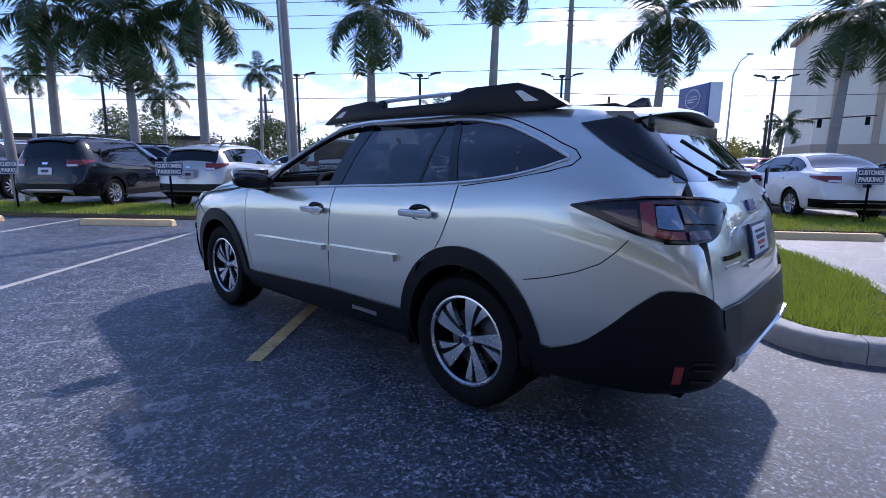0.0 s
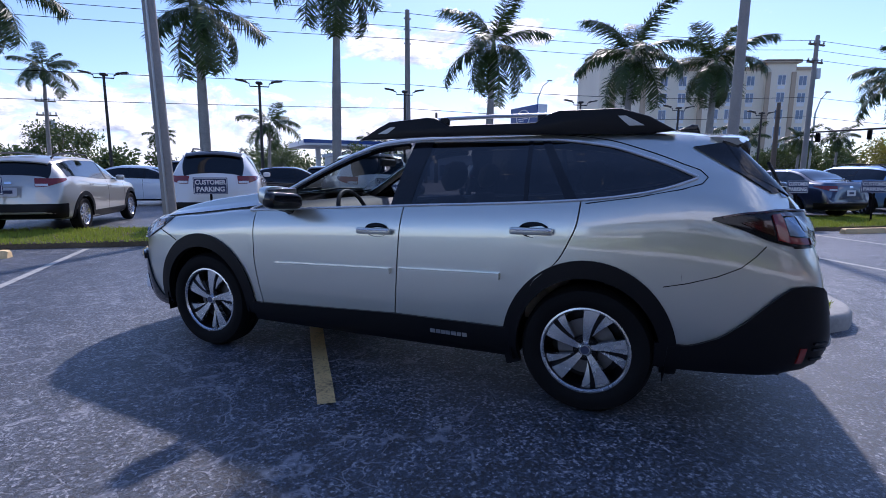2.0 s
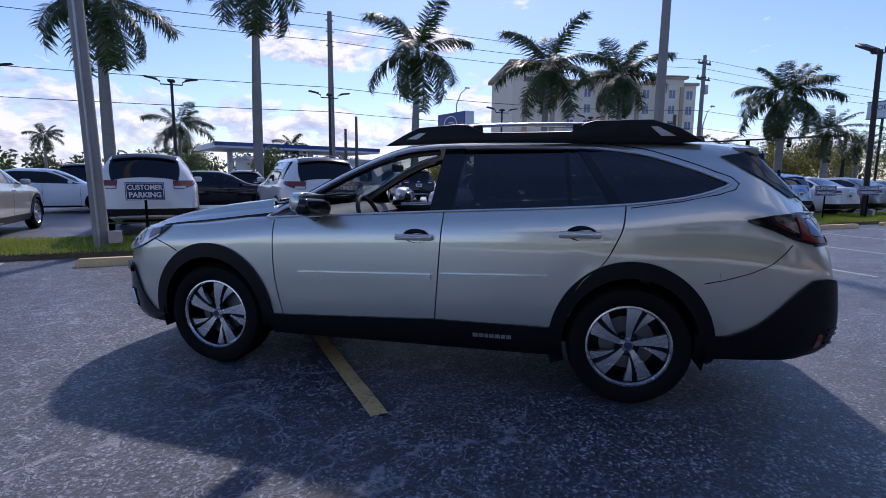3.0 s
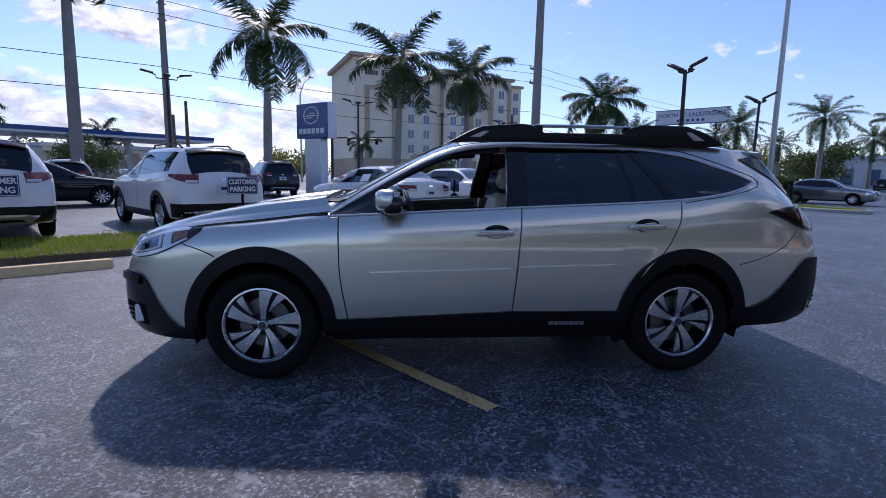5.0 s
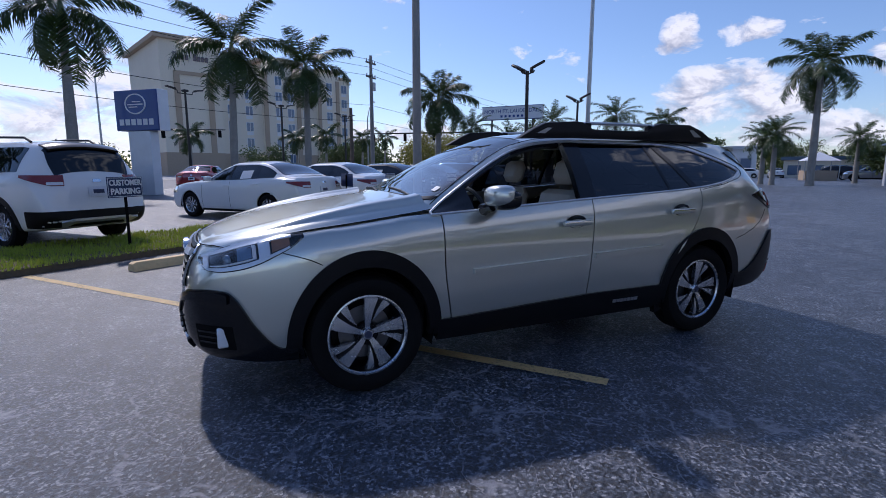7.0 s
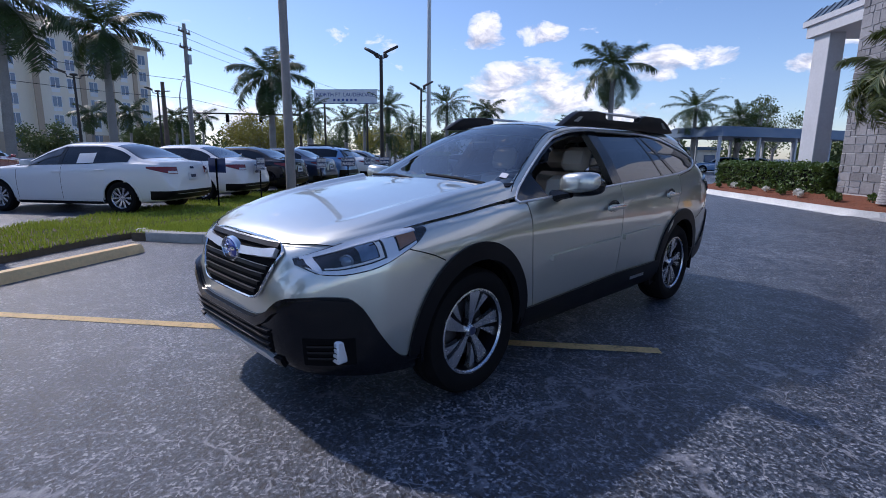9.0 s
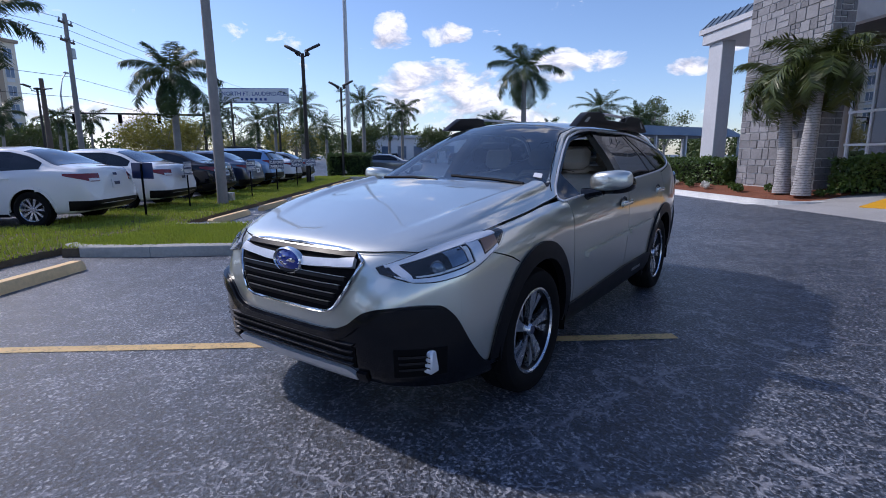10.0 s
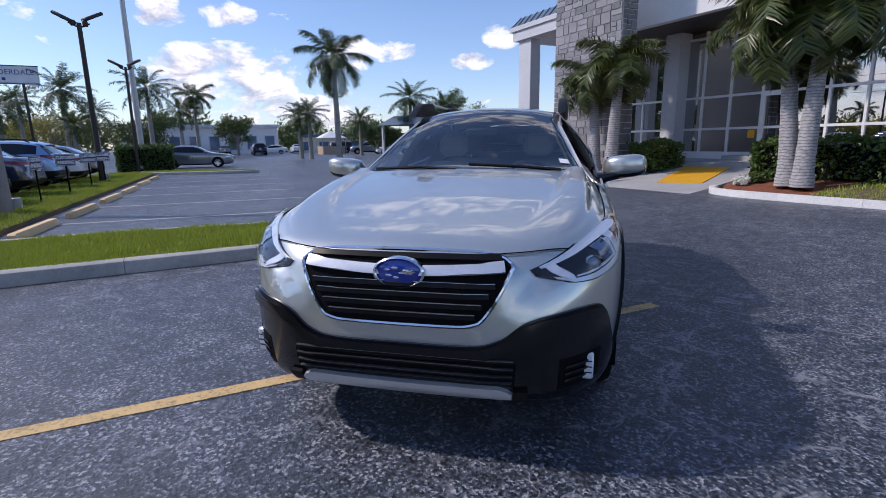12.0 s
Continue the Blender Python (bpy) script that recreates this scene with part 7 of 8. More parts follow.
def palm(x, y, h, crown, count=15, style="royal", seed=1, lean=(0, 0), r=0.17, base=0.0, label="tall palm with drooping dark green fronds", group="street palms", bark=None, shaft=True, low=-0.55, high=1.25):
    rng = random.Random(seed)
    s = thing("palm_tree", pose(x, y, base), label, "palm tree", group)
    tip = Vector((lean[0], lean[1], h))
    path, rad = [], []
    n = 22
    for i in range(n + 1):
        t = i / n
        path.append(Vector((lean[0] * t ** 1.5, lean[1] * t ** 1.5, h * t - 0.05)))
        if style == "bottle":
            rad.append(r * (1.25 - 0.45 * t + 0.22 * math.exp(-(t / 0.08) ** 2)) * (1 + 0.04 * (i % 2)))
        else:
            rad.append(r * (1.0 + 0.35 * math.exp(-(t / 0.05) ** 2) + 0.16 * math.sin(math.pi * min(1, t * 1.3)) - 0.22 * t) * (1 + 0.02 * (i % 2)))
    part("trunk", tubes((path, rad), sides=14), bark or M_BARK, s)
    top = tip
    if shaft:
        sl = crown * 0.28
        part("crownshaft", tubes(([tip - Vector((0, 0, 0.05)), tip + Vector((0, 0, sl * 0.3)), tip + Vector((0, 0, sl))], [rad[-1] * 1.15, rad[-1] * 1.25, rad[-1] * 0.5]), sides=10), M_SHAFT, s)
        top = tip + Vector((0, 0, sl * 0.8))
    ms = fronds(style)
    for k in range(count):
        u = (k + 0.5) / count
        pitch = lerp(high, low, u ** 0.9) + rng.uniform(-0.12, 0.12)
        a = k * 2.399963 + rng.uniform(-0.25, 0.25)
        L = crown * rng.uniform(0.88, 1.08) * (0.72 if u < 0.14 else 1.0)
        me = ms[min(3, int(u * 4 * 0.999))]
        m = Matrix.Translation(top) @ Matrix.Rotation(a, 4, "Z") @ Matrix.Rotation(-(pitch - 0.25), 4, "Y") @ Matrix.Rotation(rng.uniform(-0.3, 0.3), 4, "X") @ Matrix.Diagonal((L, L, L, 1))
        part("frond", me, None, s, m=m)
    return s


for i, (x, y, h, c, n, lx, ly) in enumerate(((-23.5, 31.2, 8.9, 4.3, 18, 0.2, 0.0), (-18.6, 31.0, 8.2, 4.6, 22, -0.1, 0.0), (-14.8, 31.8, 9.5, 4.4, 18, 0.1, 0.0), (-4.3, 30.8, 8.8, 4.1, 17, 0.0, 0.0), (2.86, 31.75, 12.2, 4.3, 16, 0.36, 0.97), (12.85, 31.6, 8.9, 4.4, 16, 0.75, 1.0),
                                      (23.85, 31.6, 8.9, 4.5, 17, 0.33, -0.1), (29.95, 29.7, 8.6, 4.0, 19, 0.5, 0.28), (37.9, 21.5, 6.7, 4.0, 21, 0.1, 0.0), (43.3, -7.8, 8.3, 3.9, 17, 0.25, 0.0))):
    palm(x, y, h, c, n, "royal", 20 + i, (lx, ly), 0.25, low=-0.85, high=1.45)
for i, (x, y, h, c) in enumerate(((-34.3, 43.0, 7.4, 2.4), (-16.5, 46.5, 8.2, 2.5), (-21.5, 39.5, 5.6, 2.6), (-13, 70, 5, 2.2), (13.2, 70, 5.0, 2.6), (-0.96, 41.0, 4.3, 2.5), (22.5, 34.5, 3.4, 1.7), (45.2, 39.1, 4.6, 2.4), (38.0, 37.5, 4.0, 2.2), (50.5, 37.5, 4.6, 2.2), (57, 38, 5.0, 2.2))):
    palm(x, y, h, c, 13, "royal", 50 + i, (0.2, 0), 0.13, label="slender palm beyond the wide road", group="far palms")
palm(67.3, 2.95, 7.5, 3.0, 15, "royal", 69, (0.4, 0), 0.2, label="tall slender palm at the end of the lot", group="lot palms", shaft=False)
for i, (x, y, h, c) in enumerate(((52.4, 7.6, 6.9, 3.0), (65.6, 4.75, 5.7, 2.7), (69.6, 13.6, 5.6, 2.7), (50.0, 13.8, 6.3, 2.8), (69.6, 20.6, 6.9, 2.7), (47.3, 17.6, 4.6, 2.5), (36.6, 17.9, 4.7, 2.2),
                                  (44.7, -5.5, 4.3, 2.3), (46.5, -5.0, 4.0, 2.2), (42.8, -15.1, 5.7, 2.9), (52.8, -13.3, 4.1, 2.3), (44.8, -19.9, 5.0, 2.7), (57.5, 24.5, 5.0, 2.4), (40, 12, 3.0, 1.7))):
    palm(x, y, h, c, 26, "date", 70 + i, (0.1, 0), 0.19, label="stiff feathery palm with a full round crown", group="lot palms", shaft=False, low=-0.75, high=1.4)

# ---------------------------------------------------------------- leaves in clouds
def leaf_cloud(centres, radii, count, size, seed, squash=1.0, shell=0.55):
    """Small four-sided leaves spread in balls round the centres: verts, faces."""
    rng = np.random.default_rng(seed)
    c, r = np.array(centres, float), np.array(radii, float)
    k = rng.choice(len(c), count, p=r ** 2 / (r ** 2).sum())
    d = rng.normal(size=(count, 3))
    d /= np.linalg.norm(d, axis=1)[:, None]
    rad = r[k] * (shell + (1 - shell) * rng.random(count)) * (1 + 0.12 * rng.normal(size=count))
    p = c[k] + d * rad[:, None] * np.array((1, 1, squash))
    a = rng.normal(size=(count, 3)) + 0.6 * d
    a /= np.linalg.norm(a, axis=1)[:, None]
    b = np.cross(a, rng.normal(size=(count, 3)))
    b /= np.linalg.norm(b, axis=1)[:, None]
    s = size * rng.uniform(0.6, 1.3, count)[:, None]
    v = np.stack([p - a * s, p + b * s * 0.45, p + a * s, p - b * s * 0.45], axis=1).reshape(-1, 3)
    return v


def cloud_mesh(name, v, mat):
    n = len(v) // 4
    me = bpy.data.meshes.new(name)
    me.vertices.add(4 * n)
    me.vertices.foreach_set("co", v.ravel())
    me.loops.add(4 * n)
    me.loops.foreach_set("vertex_index", np.arange(4 * n))
    me.polygons.add(n)
    me.polygons.foreach_set("loop_start", np.arange(0, 4 * n, 4))
    me.update(calc_edges=True)
    me.materials.append(mat)
    return me


def tree(x, y, h, spread, seed, mat=None, label="round leafy green tree beyond the lot", leaves=5000, trunk=0.35, group="broadleaf trees", size=0.16):
    rng = random.Random(seed)
    s = thing("tree", pose(x, y, 0), label, "tree", group)
    th = h * trunk
    bm = tubes(([(0, 0, -0.1), (0.1, 0, th), (0.0, 0.1, h * 0.75)], [0.05 * spread + 0.06, 0.03 * spread + 0.05, 0.04]))
    cs, rs = [], []
    for k in range(13):
        a = k * 2.4
        d = spread * rng.uniform(0.25, 0.75)
        z = rng.uniform(th * 1.05, h * 0.86)
        c = Vector((d * math.cos(a), d * math.sin(a), z))
        tube(bm, [(0, 0, th * 0.8), c * 0.6 + Vector((0, 0, z * 0.25)), c], [0.06, 0.04, 0.02], 5)
        cs.append(c)
        rs.append(spread * rng.uniform(0.28, 0.48))
    part("trunk", bm, M_BARK, s)
    part("crown", cloud_mesh("crown", leaf_cloud(cs, rs, leaves, size, seed, 0.85, 0.25), mat or M_TREE), None, s)
    return s


for k, (tx, ty, th, ts) in enumerate(((90, 12, 5.6, 3.6), (92, 4, 4.6, 3.2), (88, 19, 6.0, 4.0), (94, -6, 5.2, 3.4), (90, -16, 5.8, 4.0), (82, -24, 5.6, 3.8), (97, -28, 7.0, 5.0), (86, 30, 6.0, 4.5))):
    tree(tx, ty, th, ts, 30 + k, label="dark green tree along the far side of the lot", leaves=2600)
tree(71.4, -2.1, 5.6, 3.0, 3, label="round dark green tree on a short trunk")
tree(60, 8.5, 5.4, 3.0, 4, label="dense green tree among parked cars")
tree(-20.5, 62, 6.0, 4.0, 5)
tree(-36, 60, 7.0, 5.0, 6)
tree(-52, 55, 7.5, 6.0, 7)
tree(2, 92, 6.5, 5.0, 8)
tree(10, 60, 4.6, 3.6, 9)
tree(35, 66, 4.0, 4.0, 10, M_TREE_Y)
tree(69, -32, 8.5, 4.2, 11, label="tall thin airy grey-green tree", leaves=2600, trunk=0.3)
tree(62, -31, 9.5, 2.6, 12, label="tall thin airy grey-green tree", leaves=1800, trunk=0.3)
tree(75, -40, 9.0, 4.0, 13, label="tall thin airy grey-green tree", leaves=2400, trunk=0.3)
tree(52, -16, 3.6, 2.4, 14)
tree(56, 30, 6.0, 4.4, 15, M_TREE_Y)
tree(63, 34, 6.0, 5.0, 16, M_TREE_Y)
tree(75, 33, 6.5, 6.0, 17, M_TREE_Y)
tree(82, 20, 6.5, 6.0, 18, M_TREE_Y)
tree(58, 45, 5.0, 4.0, 19)
tree(64, 49, 6.0, 4.0, 20)
tree(50, 52, 4.4, 3.4, 21)

rng = random.Random(91)
cs, rs = [], []
for k in range(150):
    az = radians(rng.uniform(-78, 165))
    d = rng.uniform(118, 170)
    rr = rng.uniform(2.5, 4.6)
    cs.append((d * math.sin(az), d * math.cos(az), rr * rng.uniform(0.5, 1.15)))
    rs.append(rr)
woods = new("far_trees", cloud_mesh("far_trees", leaf_cloud(cs, rs, 60000, 0.55, 31, 1.0, 0.3), M_TREE))
tagged(woods, "low line of distant green trees", "trees", kind="stuff")


# ---------------------------------------------------------------- far buildings
def hotel():
    """The six-storey hotel; its front runs along local +x from the origin, facing -y."""
    L = 30.5
    s = thing("hotel", pose(63.2, 89.0, 0, 0, 0, -24.0) @ Matrix.Diagonal((1.34, 1.272, 1.272, 1)), "cream stucco six-storey hotel with tan pilasters and flat cornices", "building")
    part("wall", boxes((7.9, L, 0.0, 17.0, 0, 17.0)), M_STUCCO, s, smooth=False)
    part("base_course", boxes((7.9, L + 0.05, -0.06, 17.0, 0.0, 3.4)), M_STUCCO_D, s, smooth=False)
    part("cornice", boxes((7.9, L + 0.3, -0.35, 17.2, 17.0, 17.45)), M_STUCCO_D, s, smooth=False)
    tw = part("tower", boxes((0, 7.9, -1.4, 17.0, 0, 19.3)), M_STUCCO, s, "cream corner tower with a sign panel", smooth=False)
    part("tower_cornice", boxes((-0.7, 8.6, -2.1, 17.4, 19.3, 19.95)), M_STUCCO_D, tw, smooth=False)
    part("tower_base", boxes((-0.06, 7.96, -1.46, 17.0, 0, 3.4)), M_STUCCO_D, tw, smooth=False)
    for x in (1.6, 6.0):
        part("pilaster", boxes((x, x + 0.75, -1.62, -1.40, 3.4, 14.6)), M_STUCCO_D, tw, smooth=False)
    part("panel_head", boxes((1.6, 6.75, -1.62, -1.40, 14.6, 15.1)), M_STUCCO_D, tw, smooth=False)
    for k in range(9):
        if k != 4:
            part("sign_bar", boxes((1.7 + 0.52 * k, 2.1 + 0.52 * k, -1.58, -1.45, 16.7, 17.4 + 0.25 * (k in (0, 5)))), M_DARKRED, tw, smooth=False)
    tw2 = part("tower", boxes((14.5, 20.5, -0.9, 10.0, 0, 18.2)), M_STUCCO, s, "cream central bay", smooth=False)
    part("tower_cornice", boxes((13.9, 21.1, -1.5, 10.4, 18.2, 18.8)), M_STUCCO_D, tw2, smooth=False)
    for x in (14.4, 19.9):
        part("pilaster", boxes((x, x + 0.7, -1.12, -0.90, 0.0, 17.0)), M_STUCCO_D, tw2, smooth=False)
    tw3 = part("tower", boxes((24.0, 28.0, -0.7, 10.0, 0, 17.9)), M_STUCCO, s, "cream end bay", smooth=False)
    part("tower_cornice", boxes((23.5, 28.5, -1.2, 10.4, 17.9, 18.4)), M_STUCCO_D, tw3, smooth=False)
    for x in (23.9, 27.4):
        part("pilaster", boxes((x, x + 0.6, -0.92, -0.70, 0.0, 16.6)), M_STUCCO_D, tw3, smooth=False)
    for col, (x, y0) in enumerate(((9.2, 0.0), (11.9, 0.0), (16.4, -0.9), (18.4, -0.9), (21.6, 0.0), (25.6, -0.7), (28.9, 0.0))):
        for k in range(6):
            z = 2.0 + 2.55 * k
            w = part("window", boxes((x - 0.08, x + 1.08, y0 - 0.05, y0 - 0.005, z - 0.08, z + 1.43)), M_WHITEWALL, s, smooth=False)
            part("glass", boxes((x, x + 1.0, y0 - 0.075, y0 - 0.055, z, z + 1.35)), M_HOTELGLASS, w, smooth=False)
            part("mullion", boxes((x + 0.47, x + 0.53, y0 - 0.10, y0 - 0.078, z, z + 1.35)), M_WHITEWALL, w, smooth=False)
            part("panel", boxes((x, x + 1.0, y0 - 0.04, y0 - 0.004, z - 0.62, z - 0.14)), M_WHITEWALL, w, smooth=False)


hotel()


def low_building(x, y, az, L, D, H, wall, trim, label, bays=6, roof=None):
    s = thing("low_building", pose(x, y, 0, 0, 0, az), label, "building")
    part("wall", boxes((0, L, 0, D, 0, H)), wall, s, smooth=False)
    part("roof_edge", boxes((-0.4, L + 0.4, -0.5, D + 0.4, H, H + 0.5)), roof or trim, s, smooth=False)
    for k in range(bays):
        x0 = L * (k + 0.2) / bays
        w = part("window", boxes((x0, x0 + L * 0.6 / bays, -0.06, -0.004, H * 0.15, H * 0.7)), trim, s, smooth=False)
        part("glass", boxes((x0 + 0.15, x0 + L * 0.6 / bays - 0.15, -0.09, -0.065, H * 0.15 + 0.12, H * 0.7 - 0.12)), M_HOTELGLASS, w, smooth=False)
    return s


low_building(10, 84, 4, 26, 10, 3.9, M_WHITEWALL, M_GREYWALL, "long low white building across the road")
low_building(-62, 62, 12, 30, 10, 3.6, M_STUCCO_D, M_STUCCO, "long low tan building beyond the trees", 7, M_BRONZE)
cn = thing("canopy", pose(14, 74, 0, 0, 0, 6), "blue and white fuel station canopy on posts", "canopy")
part("roof", boxes((-11, 11, -6, 6, 4.7, 5.35)), M_SIGNWHITE, cn, smooth=False)
part("fascia", boxes((-11.05, 11.05, -6.06, -5.98, 4.95, 5.40)), M_SIGNBLUE, cn, smooth=False)
for k in (-8, -3, 3, 8):
    part("post", boxes((k - 0.3, k + 0.3, -0.3, 0.3, 0, 4.7)), M_SIGNWHITE, cn, smooth=False)
part("kiosk", boxes((-5, 5, 1.5, 5.5, 0, 3.2)), M_STUCCO, cn, smooth=False)
low_building(88.2, 12.5, -92, 23, 16, 4.3, M_WHITEWALL, M_GREYWALL, "white showroom with a grey sign band", 8)
low_building(87.0, -14.0, -104, 22, 14, 2.6, M_STUCCO, M_ROOFBLUE, "low workshop under a dark blue roof", 8, M_ROOFBLUE)
low_building(45, -40, -80, 22, 8, 3.4, M_GREYWALL, M_ROOFBLUE, "low covered parking with a dark roof", 6, M_ROOFBLUE)


def carport(x, y, az, L, D, H, label):
    s = thing("carport", pose(x, y, 0, 0, 0, az), label, "carport")
    bm = bmesh.new()
    pts = [(-0.3, H), (L + 0.3, H), (L - 0.9, H + 0.9), (0.9, H + 0.9)]
    a = [bm.verts.new((px, -0.3, pz) if i < 2 else (px, 0.9, pz)) for i, (px, pz) in enumerate(pts)]
    b = [bm.verts.new((px, D + 0.3, pz) if i < 2 else (px, D - 0.9, pz)) for i, (px, pz) in enumerate(pts)]
    for f in ((a[0], a[1], a[2], a[3]), (b[1], b[0], b[3], b[2]), (a[3], a[2], b[2], b[3]), (a[1], b[1], b[2], a[2]), (b[0], a[0], a[3], b[3]), (a[0], b[0], b[1], a[1])):
        bm.faces.new(f)
    part("roof", bm, M_ROOFBLUE, s, "blue-grey hipped roof", smooth=False)
    for k in range(5):
        for yy in (0.2, D - 0.2):
            part("post", boxes((L * k / 4 - 0.1, L * k / 4 + 0.1, yy - 0.1, yy + 0.1, 0, H)), M_GREYWALL, s, smooth=False)
    return s


carport(39.0, -15.8, -66, 18, 7, 3.1, "blue-grey hipped carport over parked cars")
tn = thing("canopy_tent", pose(66, -13.5, 0), "white pyramid tent beside parked cars", "tent")
bm = bmesh.new()
q = [bm.verts.new(p) for p in ((-1.7, -1.7, 2.2), (1.7, -1.7, 2.2), (1.7, 1.7, 2.2), (-1.7, 1.7, 2.2))]
t = bm.verts.new((0, 0, 3.2))
for i in range(4):
    bm.faces.new((q[i], q[(i + 1) % 4], t))
bm.faces.new(q[::-1])
part("cover", bm, M_SIGNWHITE, tn, smooth=False)
for px in (-1.6, 1.6):
    for pyy in (-1.6, 1.6):
        part("leg", tubes(([(px, pyy, 0), (px, pyy, 2.2)], 0.04)), M_GALV, tn)
part("skirt", boxes((-1.5, 1.5, -1.5, 1.5, 0.0, 1.1)), M_STUCCO_D, tn, smooth=False)


# ---------------------------------------------------------------- dealership
def sheet(name, pts, mat, label, category="ground", thick=0.06):
    """A sloping ground sheet from a ring of (x, y, z)."""
    bm = bmesh.new()
    t = [bm.verts.new(p) for p in pts]
    b = [bm.verts.new((x, y, z - thick)) for x, y, z in pts]
    bm.faces.new(t)
    bm.faces.new(b[::-1])
    n = len(pts)
    for i in range(n):
        bm.faces.new((t[i], b[i], b[(i + 1) % n], t[(i + 1) % n]))
    return solo(name, bm, mat, Matrix.Identity(4), label, category, kind="structure", smooth=False)


PAD = 0.62
sheet("forecourt", [(-14, -9.0, PAD - 0.06), (18.9, -9.0, PAD - 0.06), (18.9, -26, PAD), (-14, -26, PAD)], M_WALK, "grey concrete walk in front of the showroom", thick=0.7)
kerb(rounded([(18.7, -9.2), (18.65, -6.6), (18.2, -5.3), (17.2, -4.7), (13, -4.68), (8.0, -4.72), (7.2, -4.9), (6.9, -5.6), (7.2, -7.2), (7.4, -9.2)]), 0.16, 0.15, M_WHITEKERB, "bed_kerb", "white-painted kerb round the planting bed", 1.5, -1)
kerb(rounded([(4.3, -9.2), (4.25, -7.0), (4.1, -5.6), (3.6, -4.95), (2.6, -4.80), (0.0, -4.95), (-6, -5.2), (-14, -5.3)]), 0.16, 0.15, M_WHITEKERB, "bed_kerb", "white-painted kerb round the planting bed", 1.5, -1)
sheet("mulch_bed", [(18.5, -6.6, 0.30), (18.0, -5.4, 0.14), (17.1, -4.85, 0.10), (8.0, -4.86, 0.11), (7.33, -5.1, 0.11), (7.08, -5.7, 0.14), (7.36, -7.2, 0.40), (7.55, -9.05, 0.58), (18.55, -9.05, 0.58)], M_MULCH, "red bark mulch bed", thick=0.10)
sheet("mulch_bed", [(4.14, -9.05, 0.58), (4.10, -7.0, 0.40), (3.95, -5.7, 0.14), (3.5, -5.08, 0.11), (2.6, -4.95, 0.11), (1.7, -5.0, 0.12), (1.2, -9.05, 0.58)], M_MULCH, "red bark mulch bed", thick=0.10)
lawn = [(1.7, -5.0), (0.0, -5.08), (-14, -5.45), (-14, -9.0), (1.2, -9.0)]
sheet("lawn_soil", [(x, y, 0.12 + 0.46 * min(1, max(0, (-y - 5.0) / 4.0))) for x, y in lawn], M_SOIL, "soil under a small lawn", thick=0.1)
lg = scatter_blades("lawn_grass", lawn, 26000, 0.0, 0.05, 0.10, 0.012, M_GRASS, "short green lawn beside the showroom", 8)
co = np.zeros(len(lg.data.vertices) * 3)
lg.data.vertices.foreach_get("co", co)
co = co.reshape(-1, 3)
co[:, 2] += 0.10 + 0.46 * np.clip((-co[:, 1] - 5.0) / 4.0, 0, 1)
lg.data.vertices.foreach_set("co", co.ravel())
lg.data.update()
sheet("entry_walk", [(7.3, -4.5, 0.006), (7.3, -9.1, PAD - 0.06), (4.2, -9.1, PAD - 0.06), (4.0, -4.5, 0.006)], M_WALK, "sloping grey concrete entry walk", thick=0.1)
sheet("yellow_ramp", [(5.72, -5.45, 0.145), (6.75, -8.0, 0.44), (5.35, -8.2, 0.462), (4.55, -5.75, 0.18)], M_YELLOW, "yellow-painted accessible ramp", thick=0.02)
sheet("gutter", [(17.0, -4.25, 0.003), (17.0, -4.62, 0.012), (7.9, -4.74, 0.012), (7.9, -4.35, 0.003)], M_WHITEKERB, "pale gutter along the kerb", thick=0.02)

show = thing("showroom", pose(0, 0, 0), "grey showroom with stone pier, tall glazing and entrance canopy", "building")
# stone pier, each stone a part
part("pier", boxes((8.28, 11.38, -7.20, -6.54, 0.30, 7.6)), M_MORTAR, show, "stone-clad pier", smooth=False)
rng = random.Random(12)


def stone_face(origin, along, normal, width, z0, z1, parent):
    z = z0
    while z < z1 - 0.05:
        big = rng.choice((0.19, 0.24, 0.30, 0.36))
        hgt = min(big, z1 - z)
        s = 0.0
        while s < width - 0.04:
            w = min(rng.choice((0.18, 0.26, 0.34, 0.42, 0.50)), width - s)
            if width - s - w < 0.10:
                w = width - s
            cells = [(z, z + hgt)] if hgt < 0.25 or rng.random() < 0.55 else [(z, z + hgt * 0.5), (z + hgt * 0.5, z + hgt)]
            for c0, c1 in cells:
                d = rng.uniform(0.018, 0.034)
                g = 0.009
                v = []
                for (u, zz, dd) in ((s + g, c0 + g, -0.01), (s + w - g, c0 + g, -0.01), (s + w - g, c1 - g, -0.01), (s + g, c1 - g, -0.01),
                                    (s + g + 0.008, c0 + g + 0.008, d), (s + w - g - 0.008, c0 + g + 0.008, d), (s + w - g - 0.008, c1 - g - 0.008, d), (s + g + 0.008, c1 - g - 0.008, d)):
                    v.append(origin + along * u + normal * dd + Vector((0, 0, zz)))
                STONES.append((v, parent))
            s += w
        z += hgt


STONES = []
stone_face(Vector((11.38, -6.54, 0)), Vector((-1, 0, 0)), Vector((0, 1, 0)), 3.10, 0.35, 6.9, show)
near_stones = [s for s in STONES]
STONES = []
stone_face(Vector((8.28, -6.54, 0)), Vector((0, -1, 0)), Vector((-1, 0, 0)), 0.64, 0.35, 6.9, show)
stone_face(Vector((11.38, -7.18, 0)), Vector((0, 1, 0)), Vector((1, 0, 0)), 0.64, 0.35, 6.9, show)
FACES8 = [(4, 5, 6, 7), (0, 1, 5, 4), (1, 2, 6, 5), (2, 3, 7, 6), (3, 0, 4, 7)]
near_stones.sort(key=lambda s: s[0][0].z)
